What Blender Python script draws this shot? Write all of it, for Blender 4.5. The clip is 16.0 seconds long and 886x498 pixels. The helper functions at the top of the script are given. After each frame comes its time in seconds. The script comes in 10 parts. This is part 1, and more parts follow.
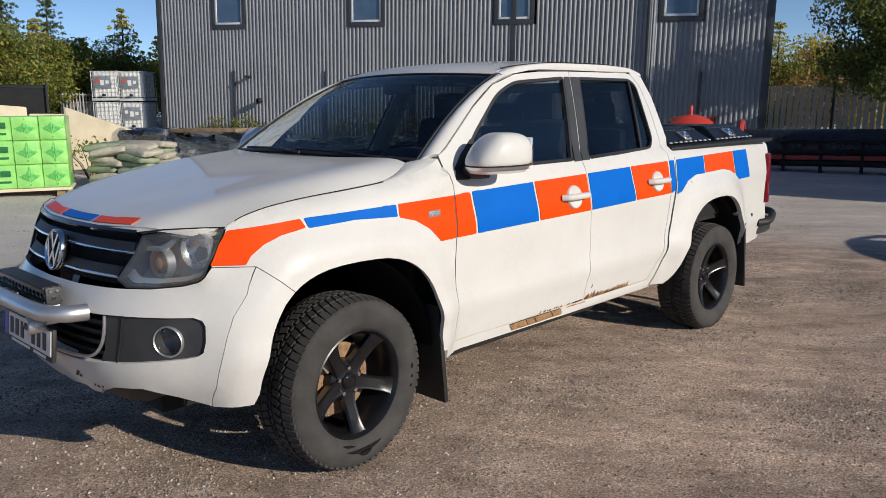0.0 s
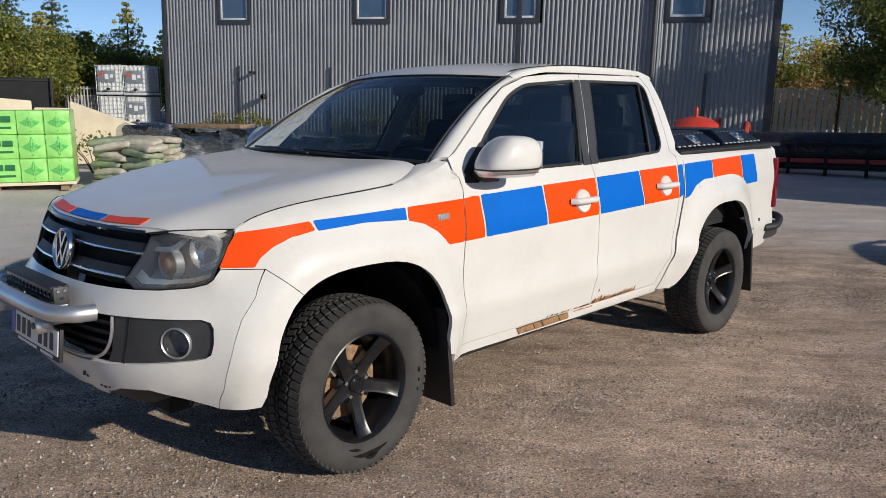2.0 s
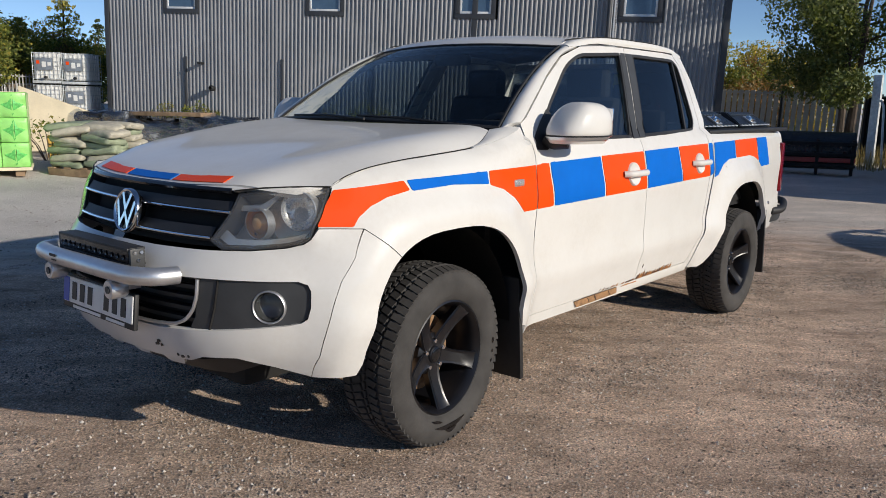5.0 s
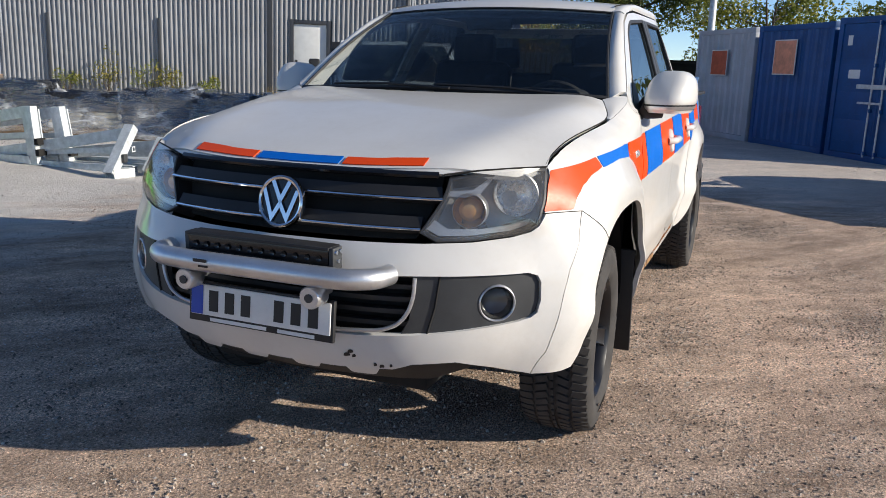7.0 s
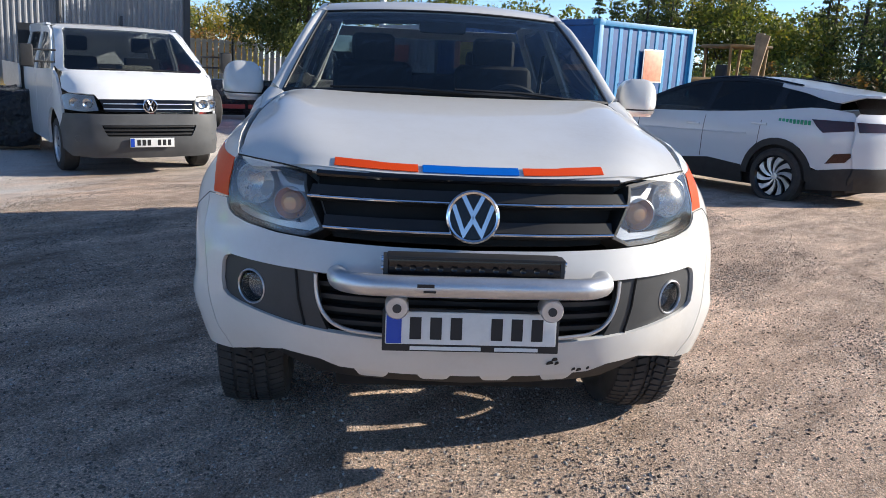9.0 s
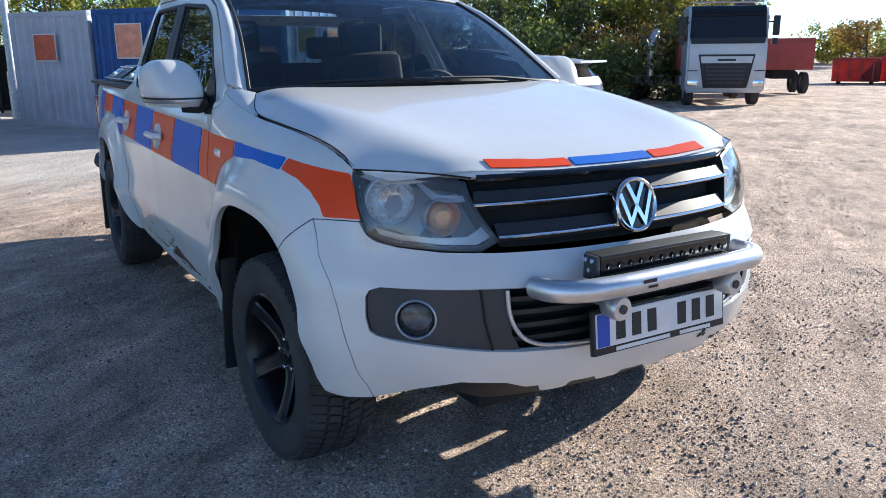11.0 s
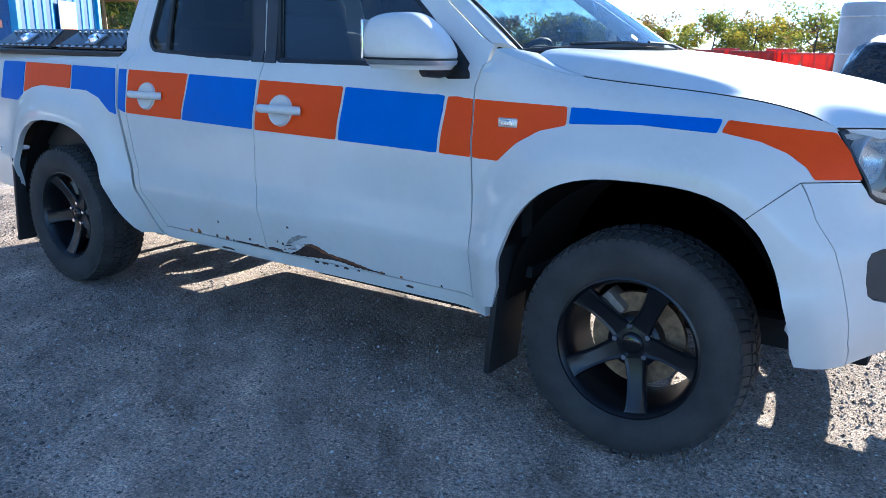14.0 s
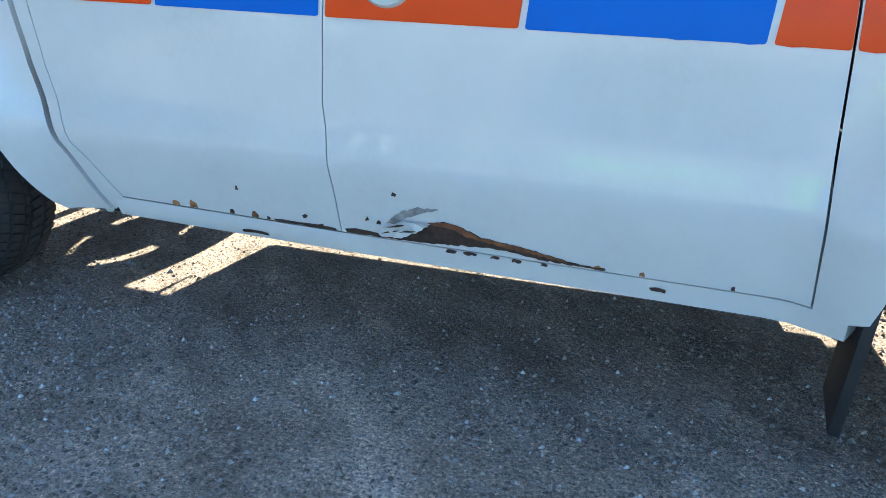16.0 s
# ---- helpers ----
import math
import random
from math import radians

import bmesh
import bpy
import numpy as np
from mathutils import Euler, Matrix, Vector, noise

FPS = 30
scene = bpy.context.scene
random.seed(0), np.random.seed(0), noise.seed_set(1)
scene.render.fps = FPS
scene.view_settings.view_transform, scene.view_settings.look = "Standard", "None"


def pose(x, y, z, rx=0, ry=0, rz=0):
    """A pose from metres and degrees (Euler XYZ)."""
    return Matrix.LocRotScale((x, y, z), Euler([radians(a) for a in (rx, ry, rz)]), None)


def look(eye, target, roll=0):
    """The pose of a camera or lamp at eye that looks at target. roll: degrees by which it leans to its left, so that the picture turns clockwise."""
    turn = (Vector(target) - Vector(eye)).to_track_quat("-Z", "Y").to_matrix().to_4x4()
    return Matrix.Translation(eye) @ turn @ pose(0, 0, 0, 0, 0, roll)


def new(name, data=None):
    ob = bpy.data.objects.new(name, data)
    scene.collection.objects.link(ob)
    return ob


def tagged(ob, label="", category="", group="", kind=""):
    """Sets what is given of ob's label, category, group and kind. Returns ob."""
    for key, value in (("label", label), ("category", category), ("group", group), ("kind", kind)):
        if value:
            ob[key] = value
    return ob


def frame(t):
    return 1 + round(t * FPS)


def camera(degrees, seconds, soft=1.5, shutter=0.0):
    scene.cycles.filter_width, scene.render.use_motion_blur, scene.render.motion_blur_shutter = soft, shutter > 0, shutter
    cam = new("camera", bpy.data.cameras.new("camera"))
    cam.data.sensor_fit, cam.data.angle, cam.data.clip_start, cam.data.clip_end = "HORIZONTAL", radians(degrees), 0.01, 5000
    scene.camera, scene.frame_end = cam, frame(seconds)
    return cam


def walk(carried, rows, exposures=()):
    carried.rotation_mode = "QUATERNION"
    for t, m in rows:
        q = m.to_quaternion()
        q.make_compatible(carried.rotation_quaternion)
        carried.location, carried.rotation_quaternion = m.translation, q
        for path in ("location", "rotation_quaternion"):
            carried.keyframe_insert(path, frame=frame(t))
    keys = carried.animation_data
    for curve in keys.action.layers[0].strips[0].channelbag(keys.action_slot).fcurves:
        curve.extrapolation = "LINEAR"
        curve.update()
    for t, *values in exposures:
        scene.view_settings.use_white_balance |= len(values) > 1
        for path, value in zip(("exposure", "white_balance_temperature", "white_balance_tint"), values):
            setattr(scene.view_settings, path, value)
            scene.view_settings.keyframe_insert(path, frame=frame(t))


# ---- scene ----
cam = camera(58.9, 16.0, soft=0.7)
PATH = [
    (0, (1.917, 3.244, 1.525), (0.515, 1.865, 1.16), -0.7),
    (0.5, (1.913, 3.221, 1.536), (0.512, 1.844, 1.161), -0.4),
    (1, (1.918, 3.225, 1.533), (0.521, 1.843, 1.162), -0.6),
    (1.5, (1.925, 3.236, 1.528), (0.531, 1.848, 1.166), -0.5),
    (2, (1.924, 3.209, 1.547), (0.526, 1.828, 1.176), -0.0),
    (2.5, (1.926, 3.208, 1.538), (0.527, 1.825, 1.177), -0.1),
    (3, (1.927, 3.202, 1.539), (0.526, 1.821, 1.182), 0.2),
    (3.2, (1.925, 3.191, 1.531), (0.518, 1.814, 1.178), 0.3),
    (5.5, (2.401, 2.449, 1.375), (0.836, 1.268, 0.982), 1.0),
    (6, (2.547, 2.108, 1.38), (0.909, 1.04, 0.959), 0.9),
    (6.5, (2.721, 1.769, 1.394), (1.005, 0.844, 0.95), 1.0),
    (7, (2.839, 1.386, 1.397), (1.04, 0.641, 0.941), 1.3),
    (7.5, (2.97, 0.999, 1.4), (1.099, 0.464, 0.94), 2.0),
    (8, (3.06, 0.595, 1.409), (1.138, 0.29, 0.948), 2.7),
    (8.5, (3.087, 0.177, 1.418), (1.141, 0.099, 0.964), 2.9),
    (9, (3.128, -0.259, 1.416), (1.186, -0.113, 0.961), 2.7),
    (11.3, (2.343, -1.868, 1.41), (0.74, -0.771, 0.935), 0.1),
    (11.5, (2.256, -2.019, 1.41), (0.696, -0.857, 0.943), 0.6),
    (12, (2.013, -2.319, 1.405), (0.557, -1.033, 0.927), 0.2),
    (12.5, (1.756, -2.567, 1.403), (0.403, -1.176, 0.92), 0.3),
    (13, (1.498, -2.821, 1.4), (0.238, -1.346, 0.913), 0.4),
    (13.5, (1.187, -2.972, 1.37), (0.011, -1.434, 0.868), 0.3),
    (14, (0.837, -3.045, 1.299), (-0.273, -1.46, 0.793), 0.9),
    (14.5, (0.429, -3.053, 1.27), (-0.601, -1.433, 0.71), 0.8),
    (15, (0.02, -2.897, 1.228), (-0.909, -1.243, 0.594), 0.5),
    (15.5, (-0.352, -2.659, 1.18), (-1.178, -0.983, 0.466), 0.2),
    (16, (-0.696, -2.424, 1.081), (-1.399, -0.688, 0.382), 0.9),
]
# seconds, stops, kelvin, tint
EXPO = [(0, 0.07, 6300, 10), (3, 0.07, 6300, 10), (6, 0.30, 6350, 10), (7.5, 0.74, 6350, 10), (9, 1.02, 6250, 10), (11.5, 1.40, 5700, 7), (12.5, 1.54, 5350, 6), (14.5, 2.02, 5350, 3), (15.2, 2.18, 5650, 1), (16, 2.5, 6050, -1)]
walk(cam, [(t, look(eye, target, roll)) for t, eye, target, roll in PATH], EXPO)

# ---- world and sun ----
SUN_ELEV = radians(20.6)
TO_SUN = Vector((-0.15, 0.99, 0)).normalized() * math.cos(SUN_ELEV) + Vector((0, 0, math.sin(SUN_ELEV)))
world = bpy.data.worlds.new("sky_world")
scene.world = world
world.use_nodes = True
wn = world.node_tree.nodes
wl = world.node_tree.links
wn.clear()
w_out = wn.new("ShaderNodeOutputWorld")
w_bg = wn.new("ShaderNodeBackground")
w_sky = wn.new("ShaderNodeTexSky")
w_sky.sky_type = "NISHITA"
w_sky.sun_disc = False
w_sky.sun_elevation = SUN_ELEV
w_sky.sun_rotation = radians(-8.6)
w_sky.air_density = 1.0
w_sky.dust_density = 0.0
w_sky.altitude = 4500
w_sky.ozone_density = 2.5
w_bg.inputs["Strength"].default_value = 0.10
wl.new(w_sky.outputs[0], w_bg.inputs[0])
wl.new(w_bg.outputs[0], w_out.inputs[0])

sun_data = bpy.data.lights.new("sun", "SUN")
sun_data.energy = 4.5
sun_data.angle = radians(0.55)
sun_data.color = (1.0, 0.905, 0.76)
sun_lamp = new("sun", sun_data)
sun_lamp.matrix_world = look(TO_SUN * 60, (0, 0, 0))


# ---- materials ----
def mat_new(name):
    m = bpy.data.materials.new(name)
    m.use_nodes = True
    nt = m.node_tree
    return m, nt, nt.nodes["Principled BSDF"]


def ramp(nt, fac, stops):
    r = nt.nodes.new("ShaderNodeValToRGB")
    els = r.color_ramp.elements
    while len(els) < len(stops):
        els.new(0.5)
    for el, (p, c) in zip(els, stops):
        el.position = p
        el.color = (*c, 1) if len(c) == 3 else c
    nt.links.new(fac, r.inputs[0])
    return r.outputs[0]


def noise_tex(nt, scale, detail=4, rough=0.55, vec=None, stretch=None):
    n = nt.nodes.new("ShaderNodeTexNoise")
    n.inputs["Scale"].default_value = scale
    n.inputs["Detail"].default_value = detail
    n.inputs["Roughness"].default_value = rough
    if vec is None:
        tc = nt.nodes.new("ShaderNodeTexCoord")
        vec = tc.outputs["Object"]
    if stretch:
        mp = nt.nodes.new("ShaderNodeMapping")
        mp.inputs["Scale"].default_value = stretch
        nt.links.new(vec, mp.inputs[0])
        vec = mp.outputs[0]
    nt.links.new(vec, n.inputs["Vector"])
    return n.outputs[0]


def mixc(nt, fac, a, b, mode="MIX"):
    m = nt.nodes.new("ShaderNodeMix")
    m.data_type = "RGBA"
    m.blend_type = mode
    if isinstance(fac, (int, float)):
        m.inputs[0].default_value = fac
    else:
        nt.links.new(fac, m.inputs[0])
    for sock, v in ((m.inputs[6], a), (m.inputs[7], b)):
        if isinstance(v, tuple):
            sock.default_value = (*v, 1) if len(v) == 3 else v
        else:
            nt.links.new(v, sock)
    return m.outputs[2]


def bump(nt, bsdf, height, strength=0.3, dist=0.01, chain=None):
    b = nt.nodes.new("ShaderNodeBump")
    b.inputs["Strength"].default_value = strength
    b.inputs["Distance"].default_value = dist
    nt.links.new(height, b.inputs["Height"])
    if chain:
        nt.links.new(chain, b.inputs["Normal"])
    nt.links.new(b.outputs[0], bsdf.inputs["Normal"])
    return b.outputs[0]


def simple(name, col, rough=0.5, metal=0.0, var=0.12, scale=6.0, bump_s=0.0, bump_scale=60, bump_d=0.003, coat=0.0, spec=None, rand=0.0):
    """A plain painted or moulded surface with mottling at two scales."""
    m, nt, b = mat_new(name)
    dark = tuple(c * (1 - var) for c in col)
    lite = tuple(min(1, c * (1 + var)) for c in col)
    big = noise_tex(nt, scale, 5)
    c1 = ramp(nt, big, [(0.3, dark), (0.7, lite)])
    fine = noise_tex(nt, scale * 14, 3)
    c2 = ramp(nt, fine, [(0.3, (1 - var * 0.6,) * 3), (0.7, (1, 1, 1))])
    c = mixc(nt, 1.0, c1, c2, "MULTIPLY")
    if rand:
        oi = nt.nodes.new("ShaderNodeObjectInfo")
        rr = ramp(nt, oi.outputs["Random"], [(0, (1 - rand,) * 3), (1, (1 + rand * 0.3,) * 3)])
        c = mixc(nt, 1.0, c, rr, "MULTIPLY")
    nt.links.new(c, b.inputs["Base Color"])
    rn = ramp(nt, fine, [(0.2, (max(0, rough - 0.06),) * 3), (0.8, (min(1, rough + 0.06),) * 3)])
    nt.links.new(rn, b.inputs["Roughness"])
    b.inputs["Metallic"].default_value = metal
    b.inputs["Coat Weight"].default_value = coat
    b.inputs["Coat Roughness"].default_value = 0.04
    if spec is not None:
        b.inputs["Specular IOR Level"].default_value = spec
    if bump_s:
        bump(nt, b, noise_tex(nt, bump_scale, 4), bump_s, bump_d)
    return m


def car_paint(name, col, dirt=(0.42, 0.37, 0.31), dirt_amt=0.35, rough=0.33):
    """Clear-coated paint with a film of road dust and fine mottling."""
    m, nt, b = mat_new(name)
    n1 = ramp(nt, noise_tex(nt, 3.2, 8, 0.65), [(0.38, (0, 0, 0)), (0.72, (1, 1, 1))])
    n2 = ramp(nt, noise_tex(nt, 45, 5, 0.7), [(0.35, (0.3,) * 3), (0.75, (1, 1, 1))])
    a = nt.nodes.new("ShaderNodeMath")
    a.operation = "MULTIPLY"
    nt.links.new(n1, a.inputs[0])
    nt.links.new(n2, a.inputs[1])
    a3 = nt.nodes.new("ShaderNodeMath")
    a3.operation = "MULTIPLY"
    a3.inputs[1].default_value = dirt_amt
    nt.links.new(a.outputs[0], a3.inputs[0])
    c = mixc(nt, a3.outputs[0], col, dirt)
    nt.links.new(c, b.inputs["Base Color"])
    r = ramp(nt, n1, [(0, (rough,) * 3), (1, (rough + 0.12,) * 3)])
    nt.links.new(r, b.inputs["Roughness"])
    b.inputs["Specular IOR Level"].default_value = 0.2
    b.inputs["Coat Weight"].default_value = 0.7
    b.inputs["Coat Roughness"].default_value = 0.05
    bump(nt, b, noise_tex(nt, 220, 2), 0.02, 0.001)
    return m


def glass_mat(name, tint=(0.75, 0.82, 0.8), rough=0.0, base=0.045):
    m, nt, b = mat_new(name)
    nt.nodes.remove(b)
    out = nt.nodes["Material Output"]
    tr = nt.nodes.new("ShaderNodeBsdfTransparent")
    tr.inputs[0].default_value = (*tint, 1)
    gl = nt.nodes.new("ShaderNodeBsdfGlossy")
    gl.inputs["Roughness"].default_value = rough
    lw = nt.nodes.new("ShaderNodeLayerWeight")
    lw.inputs[0].default_value = 0.5
    pw = nt.nodes.new("ShaderNodeMath")
    pw.operation = "POWER"
    pw.inputs[1].default_value = 4.5
    nt.links.new(lw.outputs["Facing"], pw.inputs[0])
    fr = nt.nodes.new("ShaderNodeMath")
    fr.operation = "MULTIPLY_ADD"
    fr.inputs[1].default_value = 0.85
    fr.inputs[2].default_value = base
    nt.links.new(pw.outputs[0], fr.inputs[0])
    mx = nt.nodes.new("ShaderNodeMixShader")
    nt.links.new(fr.outputs[0], mx.inputs[0])
    nt.links.new(tr.outputs[0], mx.inputs[1])
    nt.links.new(gl.outputs[0], mx.inputs[2])
    nt.links.new(mx.outputs[0], out.inputs[0])
    return m


M_WHITE = car_paint("white_paint", (0.635, 0.625, 0.60), dirt_amt=0.35)
M_WHITE_B = car_paint("white_paint_clean", (0.78, 0.785, 0.79), dirt_amt=0.2)
M_ORANGE = simple("orange_foil", (0.76, 0.064, 0.002), 0.34, var=0.04, scale=8, spec=0.22)
M_BLUE = simple("blue_foil", (0.001, 0.118, 0.52), 0.42, var=0.06, scale=8, spec=0.22)
M_BLACK_PL = simple("black_plastic", (0.016, 0.016, 0.017), 0.55, var=0.3, scale=12, bump_s=0.1, bump_scale=300, bump_d=0.001)
M_DGREY_PL = simple("dark_grey_plastic", (0.035, 0.037, 0.04), 0.5, var=0.2, scale=10, bump_s=0.1, bump_scale=300, bump_d=0.001)
M_GLOSS_BLK = simple("gloss_black", (0.008, 0.008, 0.009), 0.12, var=0.2, scale=8)
M_CHROME = simple("chrome", (0.75, 0.76, 0.78), 0.12, 1.0, var=0.05)
M_SATIN = simple("satin_aluminium", (0.62, 0.63, 0.65), 0.38, 0.85, var=0.1, scale=10)
M_TYRE = simple("tyre_rubber", (0.045, 0.042, 0.040), 0.85, var=0.35, scale=9, bump_s=0.25, bump_scale=120, bump_d=0.002)
M_RIM = simple("black_alloy", (0.007, 0.007, 0.009), 0.33, 0.0, var=0.25, scale=14, spec=0.5)
M_RUST = simple("rust", (0.20, 0.075, 0.03), 0.9, var=0.5, scale=40, bump_s=0.5, bump_scale=90, bump_d=0.004)
M_GLASS = glass_mat("clear_glass", (0.60, 0.66, 0.68), 0.0, 0.085)
M_GLASS_D = glass_mat("tinted_glass", (0.42, 0.45, 0.46))
M_LENS = glass_mat("lamp_lens", (0.93, 0.94, 0.94), 0.03)


def haze_mat():
    """Clear lamp plastic; a milky bloom in patches stands in for glare."""
    m = glass_mat("glare_haze_lens", (0.94, 0.94, 0.93), 0.08, 0.06)
    nt = m.node_tree
    out = nt.nodes["Material Output"]
    clear = out.inputs[0].links[0].from_socket
    df = nt.nodes.new("ShaderNodeBsdfDiffuse")
    df.inputs[0].default_value = (0.80, 0.78, 0.74, 1)
    tl = nt.nodes.new("ShaderNodeBsdfTranslucent")
    tl.inputs[0].default_value = (0.82, 0.80, 0.76, 1)
    mx = nt.nodes.new("ShaderNodeMixShader")
    mx.inputs[0].default_value = 0.4
    nt.links.new(df.outputs[0], mx.inputs[1])
    nt.links.new(tl.outputs[0], mx.inputs[2])
    f = ramp(nt, noise_tex(nt, 9, 5, 0.6), [(0.3, (0.015,) * 3), (0.7, (0.08,) * 3)])
    both = nt.nodes.new("ShaderNodeMixShader")
    nt.links.new(f, both.inputs[0])
    nt.links.new(clear, both.inputs[1])
    nt.links.new(mx.outputs[0], both.inputs[2])
    nt.links.new(both.outputs[0], out.inputs[0])
    return m


M_HAZE = haze_mat()
M_REFLECT = simple("lamp_reflector", (0.72, 0.73, 0.74), 0.28, 0.75, var=0.08)
M_GLASS_DD = glass_mat("privacy_glass", (0.24, 0.26, 0.27))
M_TAIL_D = simple("dark_tail_lamp", (0.035, 0.003, 0.004), 0.2, var=0.1)
M_INTERIOR = simple("dark_cabin_trim", (0.02, 0.021, 0.023), 0.75, var=0.25, scale=10, bump_s=0.2, bump_scale=200, bump_d=0.001)
M_SEAT = simple("dark_seat_fabric", (0.022, 0.023, 0.026), 0.92, var=0.25, scale=30, bump_s=0.3, bump_scale=500, bump_d=0.001)
M_UNDER = simple("underbody_black", (0.012, 0.011, 0.010), 0.9, var=0.4, scale=8)
M_PLATE_W = simple("plate_white", (0.74, 0.74, 0.72), 0.35, var=0.06, scale=20)
M_PLATE_B = simple("plate_blue", (0.01, 0.06, 0.42), 0.35, var=0.05)
M_INK = simple("black_ink", (0.01, 0.01, 0.012), 0.5, var=0.1)
M_RED_LAMP = simple("red_lamp", (0.14, 0.004, 0.006), 0.15, var=0.1, coat=0.6)
M_AMBER = simple("amber_lamp", (0.80, 0.46, 0.20), 0.2, 0.4, var=0.15, scale=60)


# ---- mesh helpers ----
from mathutils.geometry import delaunay_2d_cdt


def hermite(pairs):
    """A smooth curve through a short table of knots."""
    xs = [p[0] for p in pairs]
    ys = [p[1] for p in pairs]
    n = len(xs)
    sl = [(ys[i + 1] - ys[i]) / (xs[i + 1] - xs[i]) for i in range(n - 1)]
    tg = [sl[0]] + [0.0 if sl[i - 1] * sl[i] <= 0 else 2 * sl[i - 1] * sl[i] / (sl[i - 1] + sl[i]) for i in range(1, n - 1)] + [sl[-1]]

    def f(v):
        if v <= xs[0]:
            return ys[0] + tg[0] * (v - xs[0]) * 0
        if v >= xs[-1]:
            return ys[-1]
        i = max(k for k in range(n - 1) if xs[k] <= v)
        h = xs[i + 1] - xs[i]
        u = (v - xs[i]) / h
        return ((2 * u**3 - 3 * u**2 + 1) * ys[i] + (u**3 - 2 * u**2 + u) * h * tg[i] + (-2 * u**3 + 3 * u**2) * ys[i + 1] + (u**3 - u**2) * h * tg[i + 1])

    return f


def sstep(a, b, v):
    u = min(max((v - a) / (b - a), 0), 1)
    return u * u * (3 - 2 * u)


def finish(bm, name, smooth=35):
    me = bpy.data.meshes.new(name)
    bm.normal_update()
    bm.to_mesh(me)
    bm.free()
    if smooth:
        me.shade_smooth()
        me.set_sharp_from_angle(angle=radians(smooth))
    return me


def part(name, bm, material, parent, label="", smooth=35, m=None):
    """Links a bmesh or mesh as one object under a thing or under a part."""
    me = finish(bm, name, smooth) if isinstance(bm, bmesh.types.BMesh) else bm
    if material and not me.materials:
        me.materials.append(material)
    ob = new(name, me)
    if parent:
        ob.parent = parent
    if m is not None:
        ob.matrix_basis = m
    if label:
        ob["label"] = label
    return ob


def thing(name, label, category, m=None, group="", kind=""):
    ob = new(name)
    if m is not None:
        ob.matrix_basis = m
    return tagged(ob, label, category, group, kind)


def box_bm(x0, x1, y0, y1, z0, z1, bev=0.0, bm=None, m=None, seg=2):
    b2 = bmesh.new()
    bmesh.ops.create_cube(b2, size=1)
    for v in b2.verts:
        v.co = Vector((x0 + (v.co.x + 0.5) * (x1 - x0), y0 + (v.co.y + 0.5) * (y1 - y0), z0 + (v.co.z + 0.5) * (z1 - z0)))
    if bev:
        bmesh.ops.bevel(b2, geom=b2.edges[:], offset=bev, segments=seg, profile=0.6, affect="EDGES")
    if m is not None:
        b2.transform(m)
    return join_bm(bm, b2)


def join_bm(bm, b2):
    if bm is None:
        return b2
    off = len(bm.verts)
    vs = [bm.verts.new(v.co) for v in b2.verts]
    b2.verts.index_update()
    for f in b2.faces:
        try:
            bm.faces.new([vs[v.index] for v in f.verts])
        except ValueError:
            pass
    b2.free()
    return bm


def lathe_bm(profile, n=48, bm=None, m=None, close=False):
    """Turns (radius, along) pairs round the local y axis."""
    b2 = bmesh.new()
    rings = []
    for r, y in profile:
        rings.append([b2.verts.new((r * math.cos(2 * math.pi * k / n), y, r * math.sin(2 * math.pi * k / n))) for k in range(n)])
    idx = list(range(len(rings) - 1)) + ([len(rings) - 1] if close else [])
    for i in idx:
        a, c = rings[i], rings[(i + 1) % len(rings)]
        for k in range(n):
            b2.faces.new((a[k], a[(k + 1) % n], c[(k + 1) % n], c[k]))
    bmesh.ops.remove_doubles(b2, verts=b2.verts[:], dist=1e-5)
    bmesh.ops.recalc_face_normals(b2, faces=b2.faces[:])
    if m is not None:
        b2.transform(m)
    return join_bm(bm, b2)


def tube_bm(pts, r, n=12, bm=None, m=None, caps=True):
    """A round bar along a row of points; r may be a number or one radius for each point."""
    b2 = bmesh.new()
    pts = [Vector(p) for p in pts]
    rings = []
    ref = Vector((0, 0, 1))
    for i, p in enumerate(pts):
        t = (pts[min(i + 1, len(pts) - 1)] - pts[max(i - 1, 0)]).normalized()
        if abs(t.dot(ref)) > 0.95:
            ref = Vector((1, 0, 0)) if abs(t.x) < 0.9 else Vector((0, 1, 0))
        a = t.cross(ref).normalized()
        c = a.cross(t)
        ref = c
        rr = r if isinstance(r, (int, float)) else r[i]
        rings.append([b2.verts.new(p + (a * math.cos(2 * math.pi * k / n) + c * math.sin(2 * math.pi * k / n)) * rr) for k in range(n)])
    for a, c in zip(rings, rings[1:]):
        for k in range(n):
            b2.faces.new((a[k], a[(k + 1) % n], c[(k + 1) % n], c[k]))
    if caps:
        b2.faces.new(rings[0][::-1])
        b2.faces.new(rings[-1])
    bmesh.ops.recalc_face_normals(b2, faces=b2.faces[:])
    if m is not None:
        b2.transform(m)
    return join_bm(bm, b2)


def round_path(pts, r, n=5):
    """Rounds the corners of a row of points."""
    pts = [Vector(p) for p in pts]
    out = [pts[0]]
    for a, p, c in zip(pts, pts[1:], pts[2:]):
        d1, d2 = (a - p), (c - p)
        rr = min(r, d1.length * 0.45, d2.length * 0.45)
        s, e = p + d1.normalized() * rr, p + d2.normalized() * rr
        for k in range(n + 1):
            u = k / n
            out.append(s * (1 - u) ** 2 + p * 2 * u * (1 - u) + e * u * u)
    out.append(pts[-1])
    return out


